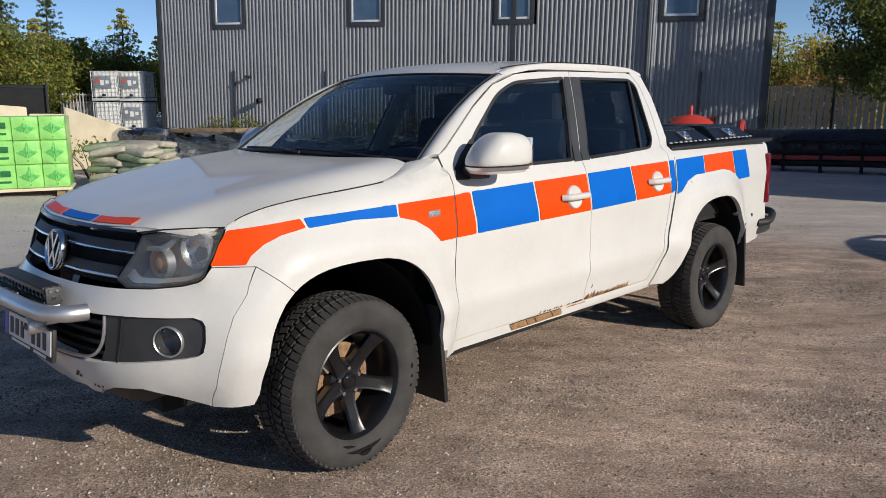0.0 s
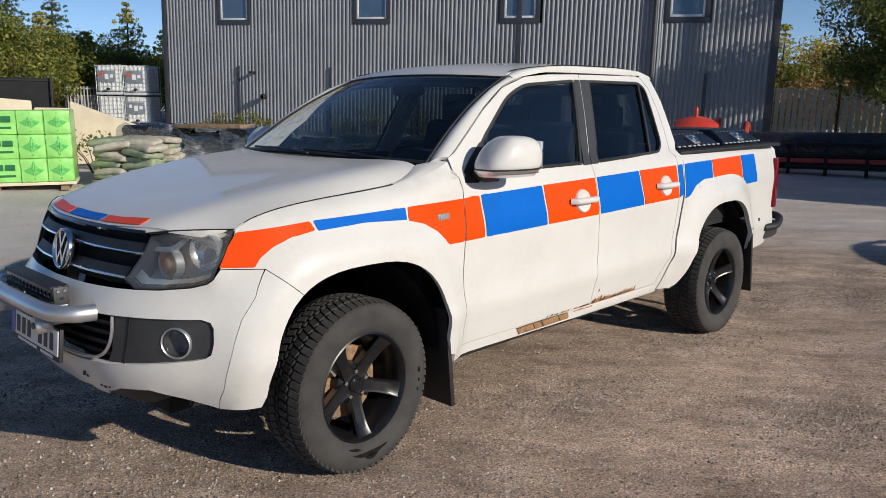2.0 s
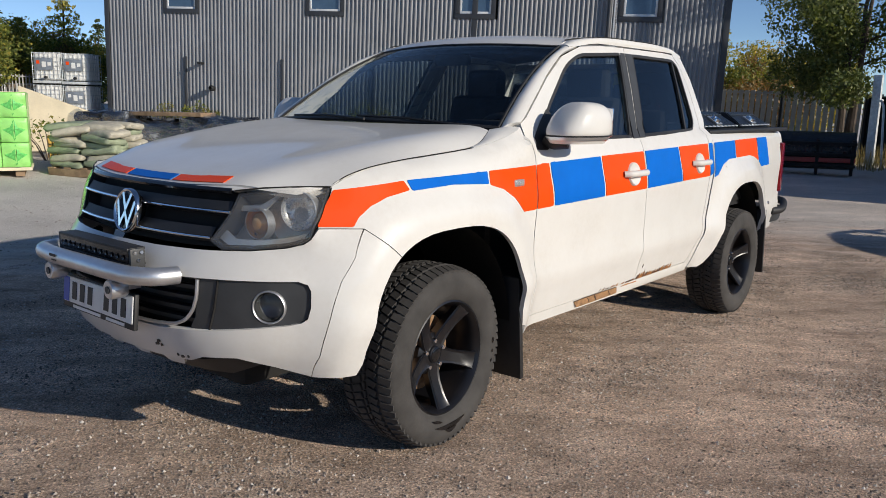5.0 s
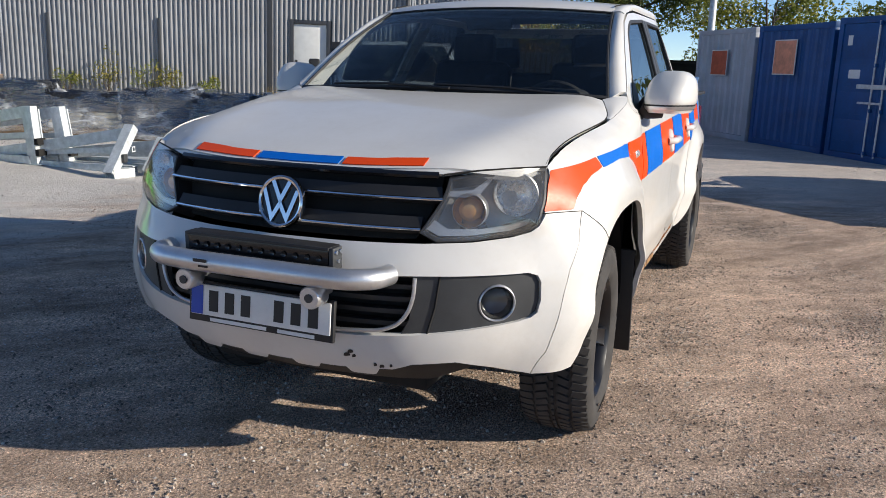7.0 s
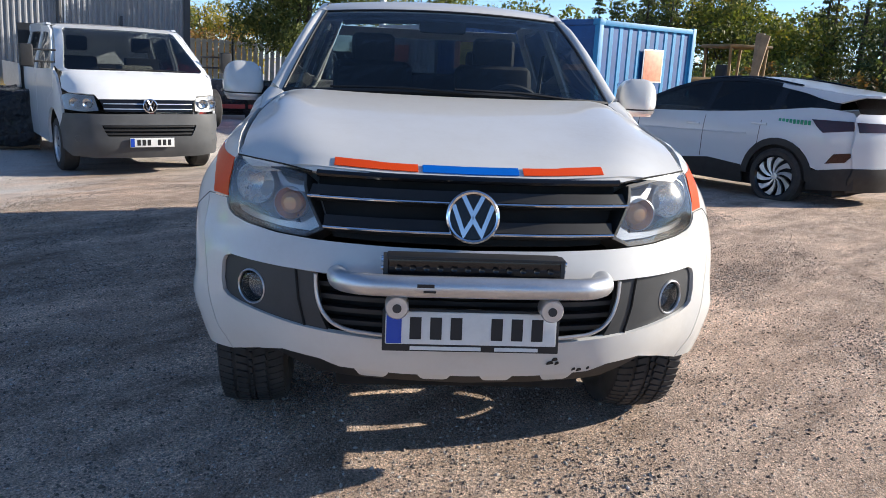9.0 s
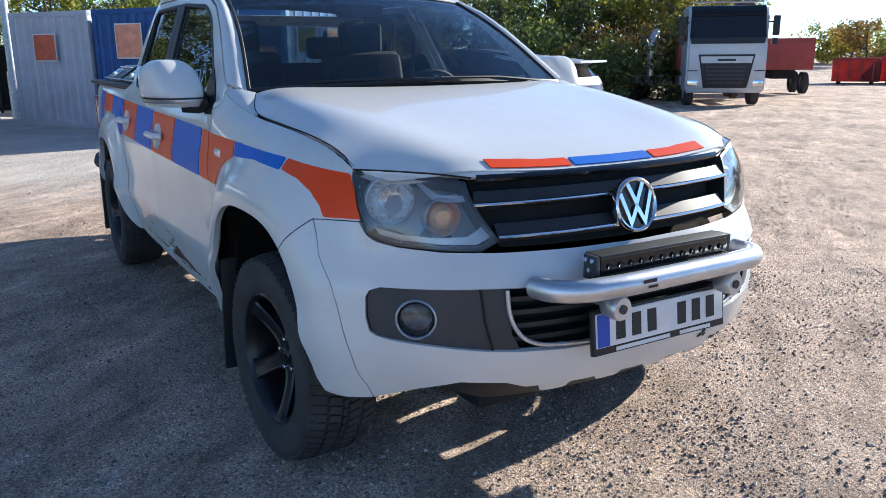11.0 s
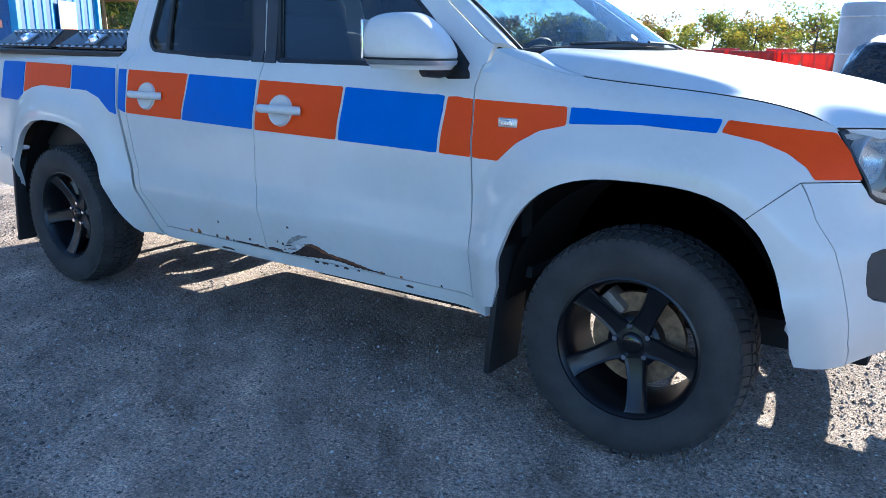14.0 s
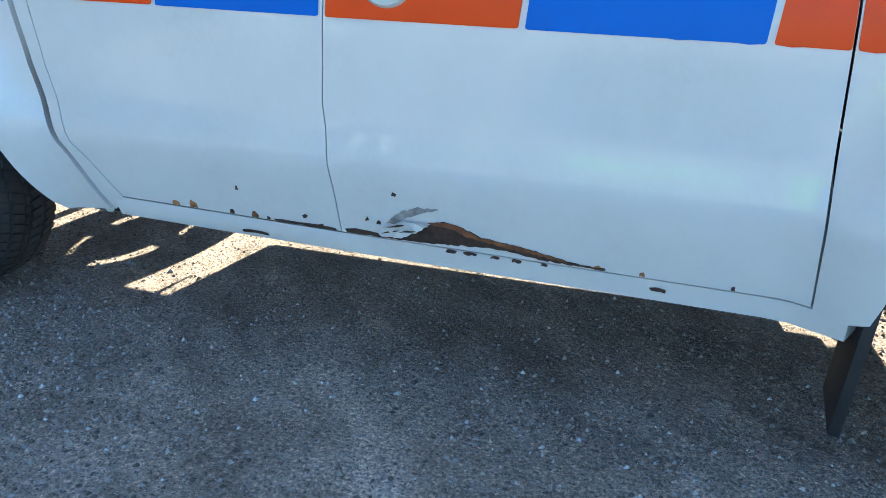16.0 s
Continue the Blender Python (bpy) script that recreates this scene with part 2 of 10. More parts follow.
def round_poly(pts, r, n=4):
    """A closed 2D outline with rounded corners; r one number or one for each corner."""
    out = []
    k = len(pts)
    for i in range(k):
        a, p, c = Vector(pts[i - 1]), Vector(pts[i]), Vector(pts[(i + 1) % k])
        ri = r if isinstance(r, (int, float)) else r[i]
        d1, d2 = a - p, c - p
        rr = min(ri, d1.length * 0.45, d2.length * 0.45)
        if rr < 1e-4:
            out.append(tuple(p))
            continue
        s, e = p + d1.normalized() * rr, p + d2.normalized() * rr
        for j in range(n + 1):
            u = j / n
            q = s * (1 - u) ** 2 + p * 2 * u * (1 - u) + e * u * u
            out.append((q.x, q.y))
    return out


def resample(poly, step):
    out = []
    for i, p in enumerate(poly):
        q = poly[(i + 1) % len(poly)]
        d = math.hypot(q[0] - p[0], q[1] - p[1])
        if d < 1e-5:
            continue
        n = max(1, int(math.ceil(d / step)))
        out += [(p[0] + (q[0] - p[0]) * k / n, p[1] + (q[1] - p[1]) * k / n) for k in range(n)]
    return out


def inset_poly(poly, d):
    """Moves an outline inwards by d."""
    area = sum(p[0] * q[1] - q[0] * p[1] for p, q in zip(poly, poly[1:] + poly[:1]))
    sg = 1 if area > 0 else -1
    out = []
    for i, p in enumerate(poly):
        a, c = Vector(poly[i - 1]), Vector(poly[(i + 1) % len(poly)])
        p = Vector(p)
        t1, t2 = (p - a).normalized(), (c - p).normalized()
        n1, n2 = Vector((-t1.y, t1.x)) * sg, Vector((-t2.y, t2.x)) * sg
        nn = n1 + n2
        if nn.length < 1e-3:
            nn = n1
        nn = nn.normalized()
        k = d / max(0.5, nn.dot(n1))
        out.append((p.x + nn.x * k, p.y + nn.y * k))
    return out


def inside(poly, x, y):
    hit = False
    for i, (x1, y1) in enumerate(poly):
        x0, y0 = poly[i - 1]
        if (y0 > y) != (y1 > y) and x < (x1 - x0) * (y - y0) / (y1 - y0) + x0:
            hit = not hit
    return hit


def near_edge(poly, x, y, d):
    for i, (x1, y1) in enumerate(poly):
        x0, y0 = poly[i - 1]
        dx, dy = x1 - x0, y1 - y0
        L = dx * dx + dy * dy
        u = 0 if L < 1e-12 else min(max(((x - x0) * dx + (y - y0) * dy) / L, 0), 1)
        if (x - x0 - u * dx) ** 2 + (y - y0 - u * dy) ** 2 < d * d:
            return True
    return False


def sheet(outline, fn, holes=(), step=0.05, thick=0.015, gap=0.0, centre=(-1.7, 0, 0.8), edge=None):
    """A curved sheet with thickness: the outline and its holes in two dimensions, laid on the surface fn(u, v)."""
    edge = edge or step
    outer = resample(inset_poly(outline, gap) if gap else list(outline), edge)
    inner = [resample(h, edge) for h in holes]
    pts, edges = [], []
    for loop in [outer] + inner:
        o = len(pts)
        pts += [Vector(p) for p in loop]
        edges += [(o + k, o + (k + 1) % len(loop)) for k in range(len(loop))]
    xs, ys = [p[0] for p in outer], [p[1] for p in outer]
    row = 0
    y = min(ys) + step * 0.5
    while y < max(ys):
        x = min(xs) + (0.25 + 0.5 * (row % 2)) * step
        while x < max(xs):
            if inside(outer, x, y) and not near_edge(outer, x, y, step * 0.45) and not any(inside(h, x, y) or near_edge(h, x, y, step * 0.45) for h in inner):
                pts.append(Vector((x, y)))
            x += step
        y += step * 0.87
        row += 1
    vs, _, fs, _, _, _ = delaunay_2d_cdt(pts, edges, [], 0, 1e-6)
    tris = []
    for f in fs:
        cx = sum(vs[i].x for i in f) / len(f)
        cy = sum(vs[i].y for i in f) / len(f)
        if inside(outer, cx, cy) and not any(inside(h, cx, cy) for h in inner):
            tris.append(list(f))
    bm = bmesh.new()
    bv = [bm.verts.new(fn(p.x, p.y)) for p in vs]
    for f in tris:
        try:
            bm.faces.new([bv[i] for i in f])
        except ValueError:
            pass
    for v in [v for v in bm.verts if not v.link_faces]:
        bm.verts.remove(v)
    bm.normal_update()
    c = Vector(centre)
    if sum((f.calc_center_median() - c).dot(f.normal) * f.calc_area() for f in bm.faces) < 0:
        bmesh.ops.reverse_faces(bm, faces=bm.faces[:])
    if thick:
        bm.normal_update()
        front = bm.faces[:]
        border = [e for e in bm.edges if len(e.link_faces) == 1]
        back = {v: bm.verts.new(v.co - v.normal * thick) for v in bm.verts[:]}
        for e in border:
            f = e.link_faces[0]
            loop = [l for l in f.loops if l.edge == e][0]
            a, b = loop.vert, loop.link_loop_next.vert
            bm.faces.new((b, a, back[a], back[b]))
        for f in front:
            bm.faces.new([back[v] for v in reversed(f.verts)])
    return bm


def mirrored(bm):
    b2 = bm.copy()
    for v in b2.verts:
        v.co.y = -v.co.y
    bmesh.ops.reverse_faces(b2, faces=b2.faces[:])
    return b2


def pair(name, bm, mat, parent, label="", smooth=35):
    """The same part on both sides of a vehicle."""
    b2 = mirrored(bm)
    return part(name, bm, mat, parent, label, smooth), part(name, b2, mat, parent, label, smooth)


def ellipse(cx, cy, a, b, a0=0, a1=360, n=24):
    return [(cx + a * math.cos(radians(a0 + (a1 - a0) * k / n)), cy + b * math.sin(radians(a0 + (a1 - a0) * k / n))) for k in range(n + 1)]


# ---- ground ----
def ground_z(x, y):
    """Nearly level yard, falling a little behind the pickup and rising towards the hall."""
    r = math.hypot(x + 1.5, y)
    k = sstep(5.0, 12.0, r)
    far = 1 - 0.75 * sstep(70, 160, r)
    hollow_v = -0.12 * math.exp(-((x + 7.8) ** 2 + (y + 4.6) ** 2) / 16.0)
    hollow_v -= 0.105 * math.exp(-((x + 8.0) ** 2 + (y - 4.0) ** 2) / 10.0)
    u, v = min(max((x + 3.1) / 3.1, -0.2), 1.2), min(max((y + 0.8) / 1.6, -0.3), 1.3)
    tilt = ((0.016 * (1 - v) + 0.021 * v) * u + (0.016 * (1 - v) - 0.044 * v) * (1 - u)) * (1 - sstep(2.2, 4.6, r))
    return 0.022 + tilt + hollow_v * sstep(3.0, 5.5, r) + k * far * (0.010 * max(x, -60) - (0.024 if y < 0 else 0.011) * max(min(y, 75), -60))


def math_node(nt, op, a, b, c=None):
    n = nt.nodes.new("ShaderNodeMath")
    n.operation = op
    for k, v in enumerate((a, b, c)):
        if v is None:
            continue
        if isinstance(v, (int, float)):
            n.inputs[k].default_value = v
        else:
            nt.links.new(v, n.inputs[k])
    return n.outputs[0]


def voronoi(nt, scale, pos, rand=1.0):
    v = nt.nodes.new("ShaderNodeTexVoronoi")
    v.inputs["Scale"].default_value = scale
    v.inputs["Randomness"].default_value = rand
    nt.links.new(pos, v.inputs["Vector"])
    return v.outputs["Distance"], v.outputs["Color"]


def ground_mat():
    """Brown packed gravel: fine grit, pebbles in patches, driven streaks, loose grey gravel further off."""
    m, nt, b = mat_new("packed_gravel")
    geo = nt.nodes.new("ShaderNodeNewGeometry")
    pos = geo.outputs["Position"]
    fine = noise_tex(nt, 95, 5, 0.75, pos)
    turn = nt.nodes.new("ShaderNodeVectorRotate")
    turn.rotation_type = "Z_AXIS"
    turn.inputs["Angle"].default_value = radians(47)
    nt.links.new(pos, turn.inputs["Vector"])
    driven = turn.outputs[0]
    mid = noise_tex(nt, 5, 8, 0.72, driven, (0.7, 1.2, 1))
    big = noise_tex(nt, 0.5, 5, 0.6, pos)
    patch = noise_tex(nt, 1.3, 6, 0.62, driven, (0.5, 1.7, 1))
    streak = noise_tex(nt, 1.1, 7, 0.70, driven, (0.42, 1.7, 1))
    c = ramp(nt, mid, [(0.30, (0.27, 0.197, 0.148)), (0.5, (0.475, 0.356, 0.275)), (0.70, (0.64, 0.50, 0.40))])
    st = ramp(nt, streak, [(0.34, (0.56, 0.545, 0.53)), (0.45, (0.94, 0.94, 0.94)), (0.55, (1.12, 1.12, 1.12)), (0.66, (1.55, 1.54, 1.53))])
    c = mixc(nt, 1.0, c, st, "MULTIPLY")
    fn = ramp(nt, fine, [(0.34, (0.26, 0.26, 0.27)), (0.46, (0.92, 0.92, 0.92)), (0.57, (1.35, 1.34, 1.32)), (0.66, (2.5, 2.46, 2.40))])
    c = mixc(nt, 1.0, c, fn, "MULTIPLY")
    # loose grey gravel lies away from the driven strip
    sep = nt.nodes.new("ShaderNodeSeparateXYZ")
    nt.links.new(pos, sep.inputs[0])
    drift = math_node(nt, "MULTIPLY_ADD", patch, 5.0, -2.5)
    zones = []
    for sock, a, z in ((1, -3.2, -5.0), (0, -6.0, -8.5)):
        mr = nt.nodes.new("ShaderNodeMapRange")
        mr.inputs[1].default_value, mr.inputs[2].default_value = a, z
        nt.links.new(math_node(nt, "ADD", sep.outputs[sock], drift), mr.inputs[0])
        zones.append(mr.outputs[0])
    mr = nt.nodes.new("ShaderNodeMapRange")
    mr.inputs[1].default_value, mr.inputs[2].default_value = 7.0, 3.0
    nt.links.new(sep.outputs[1], mr.inputs[0])
    zones[1] = math_node(nt, "MULTIPLY", zones[1], mr.outputs[0])
    zone = math_node(nt, "MAXIMUM", zones[0], math_node(nt, "MULTIPLY", zones[1], 0.7))
    gcol = ramp(nt, fine, [(0.28, (0.26, 0.25, 0.24)), (0.5, (0.62, 0.60, 0.57)), (0.70, (0.92, 0.90, 0.86))])
    c = mixc(nt, math_node(nt, "MULTIPLY", zone, 0.92), c, gcol)
    # pebbles at two sizes, thick in patches and sparse between them
    amount = math_node(nt, "MAXIMUM", ramp(nt, patch, [(0.42, (0.10,) * 3), (0.62, (1, 1, 1))]), zone)
    heights = []
    for scale, cut in ((120, 0.36), (52, 0.62)):
        dist, col = voronoi(nt, scale, pos)
        csep = nt.nodes.new("ShaderNodeSeparateColor")
        nt.links.new(col, csep.inputs[0])
        there = math_node(nt, "GREATER_THAN", math_node(nt, "MULTIPLY_ADD", amount, 0.42, csep.outputs[0]), cut + 0.42)
        body = ramp(nt, dist, [(0.22, (1, 1, 1)), (0.46, (0, 0, 0))])
        mask = math_node(nt, "MULTIPLY", body, there)
        pc = ramp(nt, csep.outputs[1], [(0.0, (0.14, 0.12, 0.105)), (0.45, (0.33, 0.275, 0.235)), (0.8, (0.50, 0.44, 0.39)), (1.0, (0.72, 0.68, 0.63))])
        pc = mixc(nt, math_node(nt, "MULTIPLY", zone, 0.75), pc, (0.74, 0.72, 0.69))
        c = mixc(nt, mask, c, pc)
        heights.append(mask)
    dark = ramp(nt, big, [(0.3, (0.80, 0.79, 0.78)), (0.7, (1.12, 1.11, 1.10))])
    c = mixc(nt, 1.0, c, dark, "MULTIPLY")
    nt.links.new(c, b.inputs["Base Color"])
    b.inputs["Roughness"].default_value = 0.95
    b.inputs["Specular IOR Level"].default_value = 0.2
    n1 = bump(nt, b, fine, 0.8, 0.014)
    n2 = bump(nt, b, heights[0], 0.45, 0.006, n1)
    n3 = bump(nt, b, heights[1], 0.45, 0.010, n2)
    bump(nt, b, mid, 0.5, 0.05, n3)
    return m


M_GROUND = ground_mat()
bm = bmesh.new()
radii = [0.0] + [0.35 * k for k in range(1, 35)] + [12 * 1.13**k for k in range(1, 46)]
rings = []
N_A = 96
for r in radii:
    if r == 0:
        rings.append([bm.verts.new((-1.5, 0, ground_z(-1.5, 0)))])
        continue
    ring = []
    for k in range(N_A):
        a = 2 * math.pi * k / N_A
        x, y = -1.5 + r * math.cos(a), r * math.sin(a)
        z = ground_z(x, y) + (0.012 * (noise.noise((x * 0.9, y * 2.1, 0.3))) if r > 2.6 and r < 40 else 0)
        ring.append(bm.verts.new((x, y, z)))
    rings.append(ring)
for a, b in zip(rings, rings[1:]):
    for k in range(N_A):
        if len(a) == 1:
            bm.faces.new((a[0], b[k], b[(k + 1) % N_A]))
        else:
            bm.faces.new((a[k], b[k], b[(k + 1) % N_A], a[(k + 1) % N_A]))
tagged(part("ground", bm, M_GROUND, None, smooth=60), "compacted brown gravel yard with loose grey stones", "ground", kind="structure")

# loose stones on the yard
def stone_mat():
    m, nt, b = mat_new("loose_stone")
    geo = nt.nodes.new("ShaderNodeNewGeometry")
    c = ramp(nt, geo.outputs["Random Per Island"], [(0.0, (0.10, 0.078, 0.062)), (0.4, (0.24, 0.19, 0.152)), (0.75, (0.36, 0.30, 0.25)), (0.95, (0.48, 0.43, 0.38)), (1.0, (0.66, 0.62, 0.58))])
    c = mixc(nt, 1.0, c, ramp(nt, noise_tex(nt, 160, 3), [(0.3, (0.75,) * 3), (0.7, (1.15,) * 3)]), "MULTIPLY")
    nt.links.new(c, b.inputs["Base Color"])
    b.inputs["Roughness"].default_value = 0.9
    return m


def scatter_stones(count, x0, x1, y0, y1, rmin, rmax, seed):
    """Angular five-sided stones, thicker in drifts."""
    rg = np.random.default_rng(seed)
    ring = 2 * math.pi * np.arange(5) / 5
    base = np.concatenate([np.stack([np.cos(ring), np.sin(ring), np.full(5, -0.25)], 1), [(0.12, 0.05, 1.0)]])
    tri = np.array([(k, (k + 1) % 5, 5) for k in range(5)])
    xs, ys = rg.uniform(x0, x1, count * 4), rg.uniform(y0, y1, count * 4)
    # drifts: a few slow waves crossed with one another
    wav = np.sin(xs * 1.7 + 1.3 * np.sin(ys * 2.3)) * np.sin(ys * 3.9 + 1.1 * np.sin(xs * 1.1 + 2)) + 0.6 * np.sin(xs * 4.1 + ys * 5.3 + 2 * np.sin(ys * 1.7))
    keep = rg.random(count * 4) < np.clip(0.13 + 0.33 * np.clip(wav, 0, 2) ** 1.2, 0, 1)
    xs, ys = xs[keep][:count], ys[keep][:count]
    n = len(xs)
    r = rmin * (rmax / rmin) ** (rg.random(n) ** 2.4)
    zs = np.array([ground_z(x, y) for x, y in zip(xs, ys)])
    p = base[None] * rg.uniform(0.7, 1.3, (n, 6, 1)) * (r[:, None, None] * np.stack([rg.uniform(0.8, 1.4, n), rg.uniform(0.7, 1.1, n), rg.uniform(0.55, 0.95, n)], 1)[:, None, :])
    a = rg.uniform(0, 6.28, n)
    c, s = np.cos(a)[:, None], np.sin(a)[:, None]
    q = np.stack([p[:, :, 0] * c - p[:, :, 1] * s + xs[:, None], p[:, :, 0] * s + p[:, :, 1] * c + ys[:, None], p[:, :, 2] + (zs + r * 0.15)[:, None]], 2)
    me = bpy.data.meshes.new("loose_stones")
    me.from_pydata(q.reshape(-1, 3).tolist(), [], (tri[None] + 6 * np.arange(n)[:, None, None]).reshape(-1, 3).tolist())
    return me


M_STONE = stone_mat()
tagged(part("loose_stones", scatter_stones(190000, -6.0, 3.6, -3.9, 3.4, 0.0024, 0.0092, 3), M_STONE, None, smooth=0), "small grey and brown stones strewn over the packed yard", "gravel", kind="stuff")
tagged(part("loose_stones", scatter_stones(45000, -14, 12, -12, 10, 0.0045, 0.0115, 4), M_STONE, None, smooth=0), "scattered grey gravel stones on the wider yard", "gravel", kind="stuff")

# ---- the dark corrugated hall ----
M_CLAD = simple("dark_cladding", (0.25, 0.255, 0.268), 0.40, 0.0, var=0.12, scale=0.8, bump_s=0.05, bump_scale=40)
M_TRIM = simple("dark_trim", (0.055, 0.058, 0.065), 0.45, 0.2, var=0.12, scale=2)
M_PANE = simple("blue_grey_pane", (0.07, 0.12, 0.19), 0.10, var=0.2, scale=1.5, coat=1.0)
M_WINFR = simple("white_window_frame", (0.72, 0.73, 0.74), 0.4, var=0.05)
M_DOORW = simple("white_steel_door", (0.72, 0.72, 0.69), 0.45, var=0.08, scale=3)
M_CONCRETE = simple("concrete", (0.33, 0.31, 0.285), 0.9, var=0.25, scale=3, bump_s=0.3, bump_scale=40, bump_d=0.01)
HALL_LEN, HALL_H = 20.9, 7.6
hall_dir = Vector((0.4278, -0.9039, 0.0265)).normalized()
hall_n = Vector((0.9039, 0.4278, 0))
hall_up = hall_dir.cross(hall_n).normalized()
if hall_up.z < 0:
    hall_up = -hall_up
HALL = Matrix((hall_dir, hall_n, hall_up)).transposed().to_4x4()
HALL.translation = Vector((-20.95, -6.19, 0.0))
hall = thing("industrial_hall", "dark grey corrugated steel hall with small white-framed windows", "building", HALL)
WINS = [(1.9, 3.15), (6.88, 8.16), (11.88, 13.24), (17.18, 18.56)]
DOOR = (5.72, 6.94, 2.46)
PER = 0.142


def clad_column(s, z0, z1, verts, faces):
    prof = [(0.0, 0.0), (0.18, 0.0), (0.56, 0.045), (0.82, 0.045), (1.0, 0.0)]
    o = len(verts)
    for u, d in prof:
        verts += [(s + u * PER, d, z0), (s + u * PER, d, z1)]
    for k in range(len(prof) - 1):
        faces.append((o + 2 * k, o + 2 * k + 1, o + 2 * k + 3, o + 2 * k + 2))


verts, faces = [], []
n_col = int(HALL_LEN / PER)
for k in range(n_col):
    s = k * PER
    cuts = [(0.12, HALL_H - 0.1)]
    if DOOR[0] - PER * 0.6 < s < DOOR[1] - PER * 0.4:
        cuts = [(DOOR[2], HALL_H - 0.1)]
    for a, b in WINS:
        if a - PER * 0.6 < s < b - PER * 0.4:
            cuts = [(0.12, 3.72), (5.2, HALL_H - 0.1)]
    for z0, z1 in cuts:
        clad_column(s, z0, z1, verts, faces)
me = bpy.data.meshes.new("cladding")
me.from_pydata(verts, [], faces)
part("cladding", me, M_CLAD, hall, smooth=0)
part("hall_body", join_bm(join_bm(box_bm(0.02, DOOR[0], -12, -0.02, 0, HALL_H - 0.15), box_bm(DOOR[1], HALL_LEN - 0.02, -12, -0.02, 0, HALL_H - 0.15)), box_bm(DOOR[0], DOOR[1], -12, -0.3, 0, HALL_H - 0.15)), M_TRIM, hall, smooth=0)
part("roof", box_bm(-0.15, HALL_LEN + 0.15, -12.2, 0.18, HALL_H - 0.15, HALL_H + 0.1, 0.03), M_TRIM, hall)
part("plinth", box_bm(0, HALL_LEN, -0.05, 0.03, -0.5, 0.13), M_CONCRETE, hall)
for s in (-0.02, HALL_LEN - 0.16):
    part("corner_trim", box_bm(s, s + 0.18, -0.1, 0.055, 0.05, HALL_H - 0.1, 0.008), M_TRIM, hall)
for a, b in WINS:
    w = part("window", join_bm(join_bm(box_bm(a, b, 0.0, 0.06, 3.72, 3.88, 0.006), box_bm(a, b, 0.0, 0.06, 5.06, 5.2, 0.006)), join_bm(box_bm(a, a + 0.14, 0.0, 0.06, 3.885, 5.055, 0.006), box_bm(b - 0.14, b, 0.0, 0.06, 3.885, 5.055, 0.006))), M_TRIM, hall, "small window with wide dark surround")
    part("window_frame", join_bm(join_bm(box_bm(a + 0.14, b - 0.14, -0.03, 0.03, 3.88, 3.95, 0.005), box_bm(a + 0.14, b - 0.14, -0.03, 0.03, 4.99, 5.06, 0.005)), join_bm(box_bm(a + 0.14, a + 0.2, -0.03, 0.03, 3.955, 4.985, 0.005), box_bm(b - 0.2, b - 0.14, -0.03, 0.03, 3.955, 4.985, 0.005))), M_WINFR, w)
    part("pane", box_bm(a + 0.2, b - 0.2, -0.012, 0.004, 3.95, 4.99), M_PANE, w, "blue-grey glass pane")
d = part("door", box_bm(DOOR[0] + 0.12, DOOR[1] - 0.12, -0.06, 0.0, 0.13, DOOR[2] - 0.12, 0.006), M_DOORW, hall, "white steel side door")
part("door_frame", join_bm(join_bm(box_bm(DOOR[0], DOOR[0] + 0.115, -0.05, 0.06, 0.13, DOOR[2], 0.005), box_bm(DOOR[1] - 0.115, DOOR[1], -0.05, 0.06, 0.13, DOOR[2], 0.005)), box_bm(DOOR[0] + 0.116, DOOR[1] - 0.116, -0.05, 0.06, DOOR[2] - 0.115, DOOR[2], 0.005)), M_TRIM, d)
part("door_handle", tube_bm(round_path([(DOOR[1] - 0.2, 0.0, 1.15), (DOOR[1] - 0.2, 0.05, 1.15), (DOOR[1] - 0.32, 0.05, 1.15)], 0.02), 0.011, 8), M_DGREY_PL, d)
part("door_lock_plate", box_bm(DOOR[1] - 0.235, DOOR[1] - 0.165, 0.001, 0.012, 1.02, 1.28, 0.004), M_DGREY_PL, d)
part("drainpipe", tube_bm([(3.42, 0.10, 0.2), (3.42, 0.10, HALL_H - 0.2)], 0.055, 12), M_TRIM, hall)
part("joint_strip", box_bm(3.20, 3.29, 0.0, 0.045, 0.12, HALL_H - 0.15, 0.004), M_WINFR, hall, "pale vertical joint strip")
part("joint_strip", box_bm(7.45, 7.62, 0.0, 0.05, 0.12, HALL_H - 0.15, 0.004), M_TRIM, hall)
for s in (17.7, 14.05, 10.8, 1.85):
    part("wall_post", box_bm(s - 0.03, s + 0.03, 0.03, 0.10, 0.1, 2.3, 0.006), M_TRIM, hall)
part("wall_lamp", box_bm(17.0, 17.12, 0.03, 0.32, 2.05, 2.12, 0.01), M_BLACK_PL, hall)
part("wall_socket", lathe_bm([(0.03, 0), (0.09, 0.05), (0.1, 0.2), (0.05, 0.24)], 16, m=Matrix.Translation((16.6, 0.1, 1.25))), M_BLACK_PL, hall)

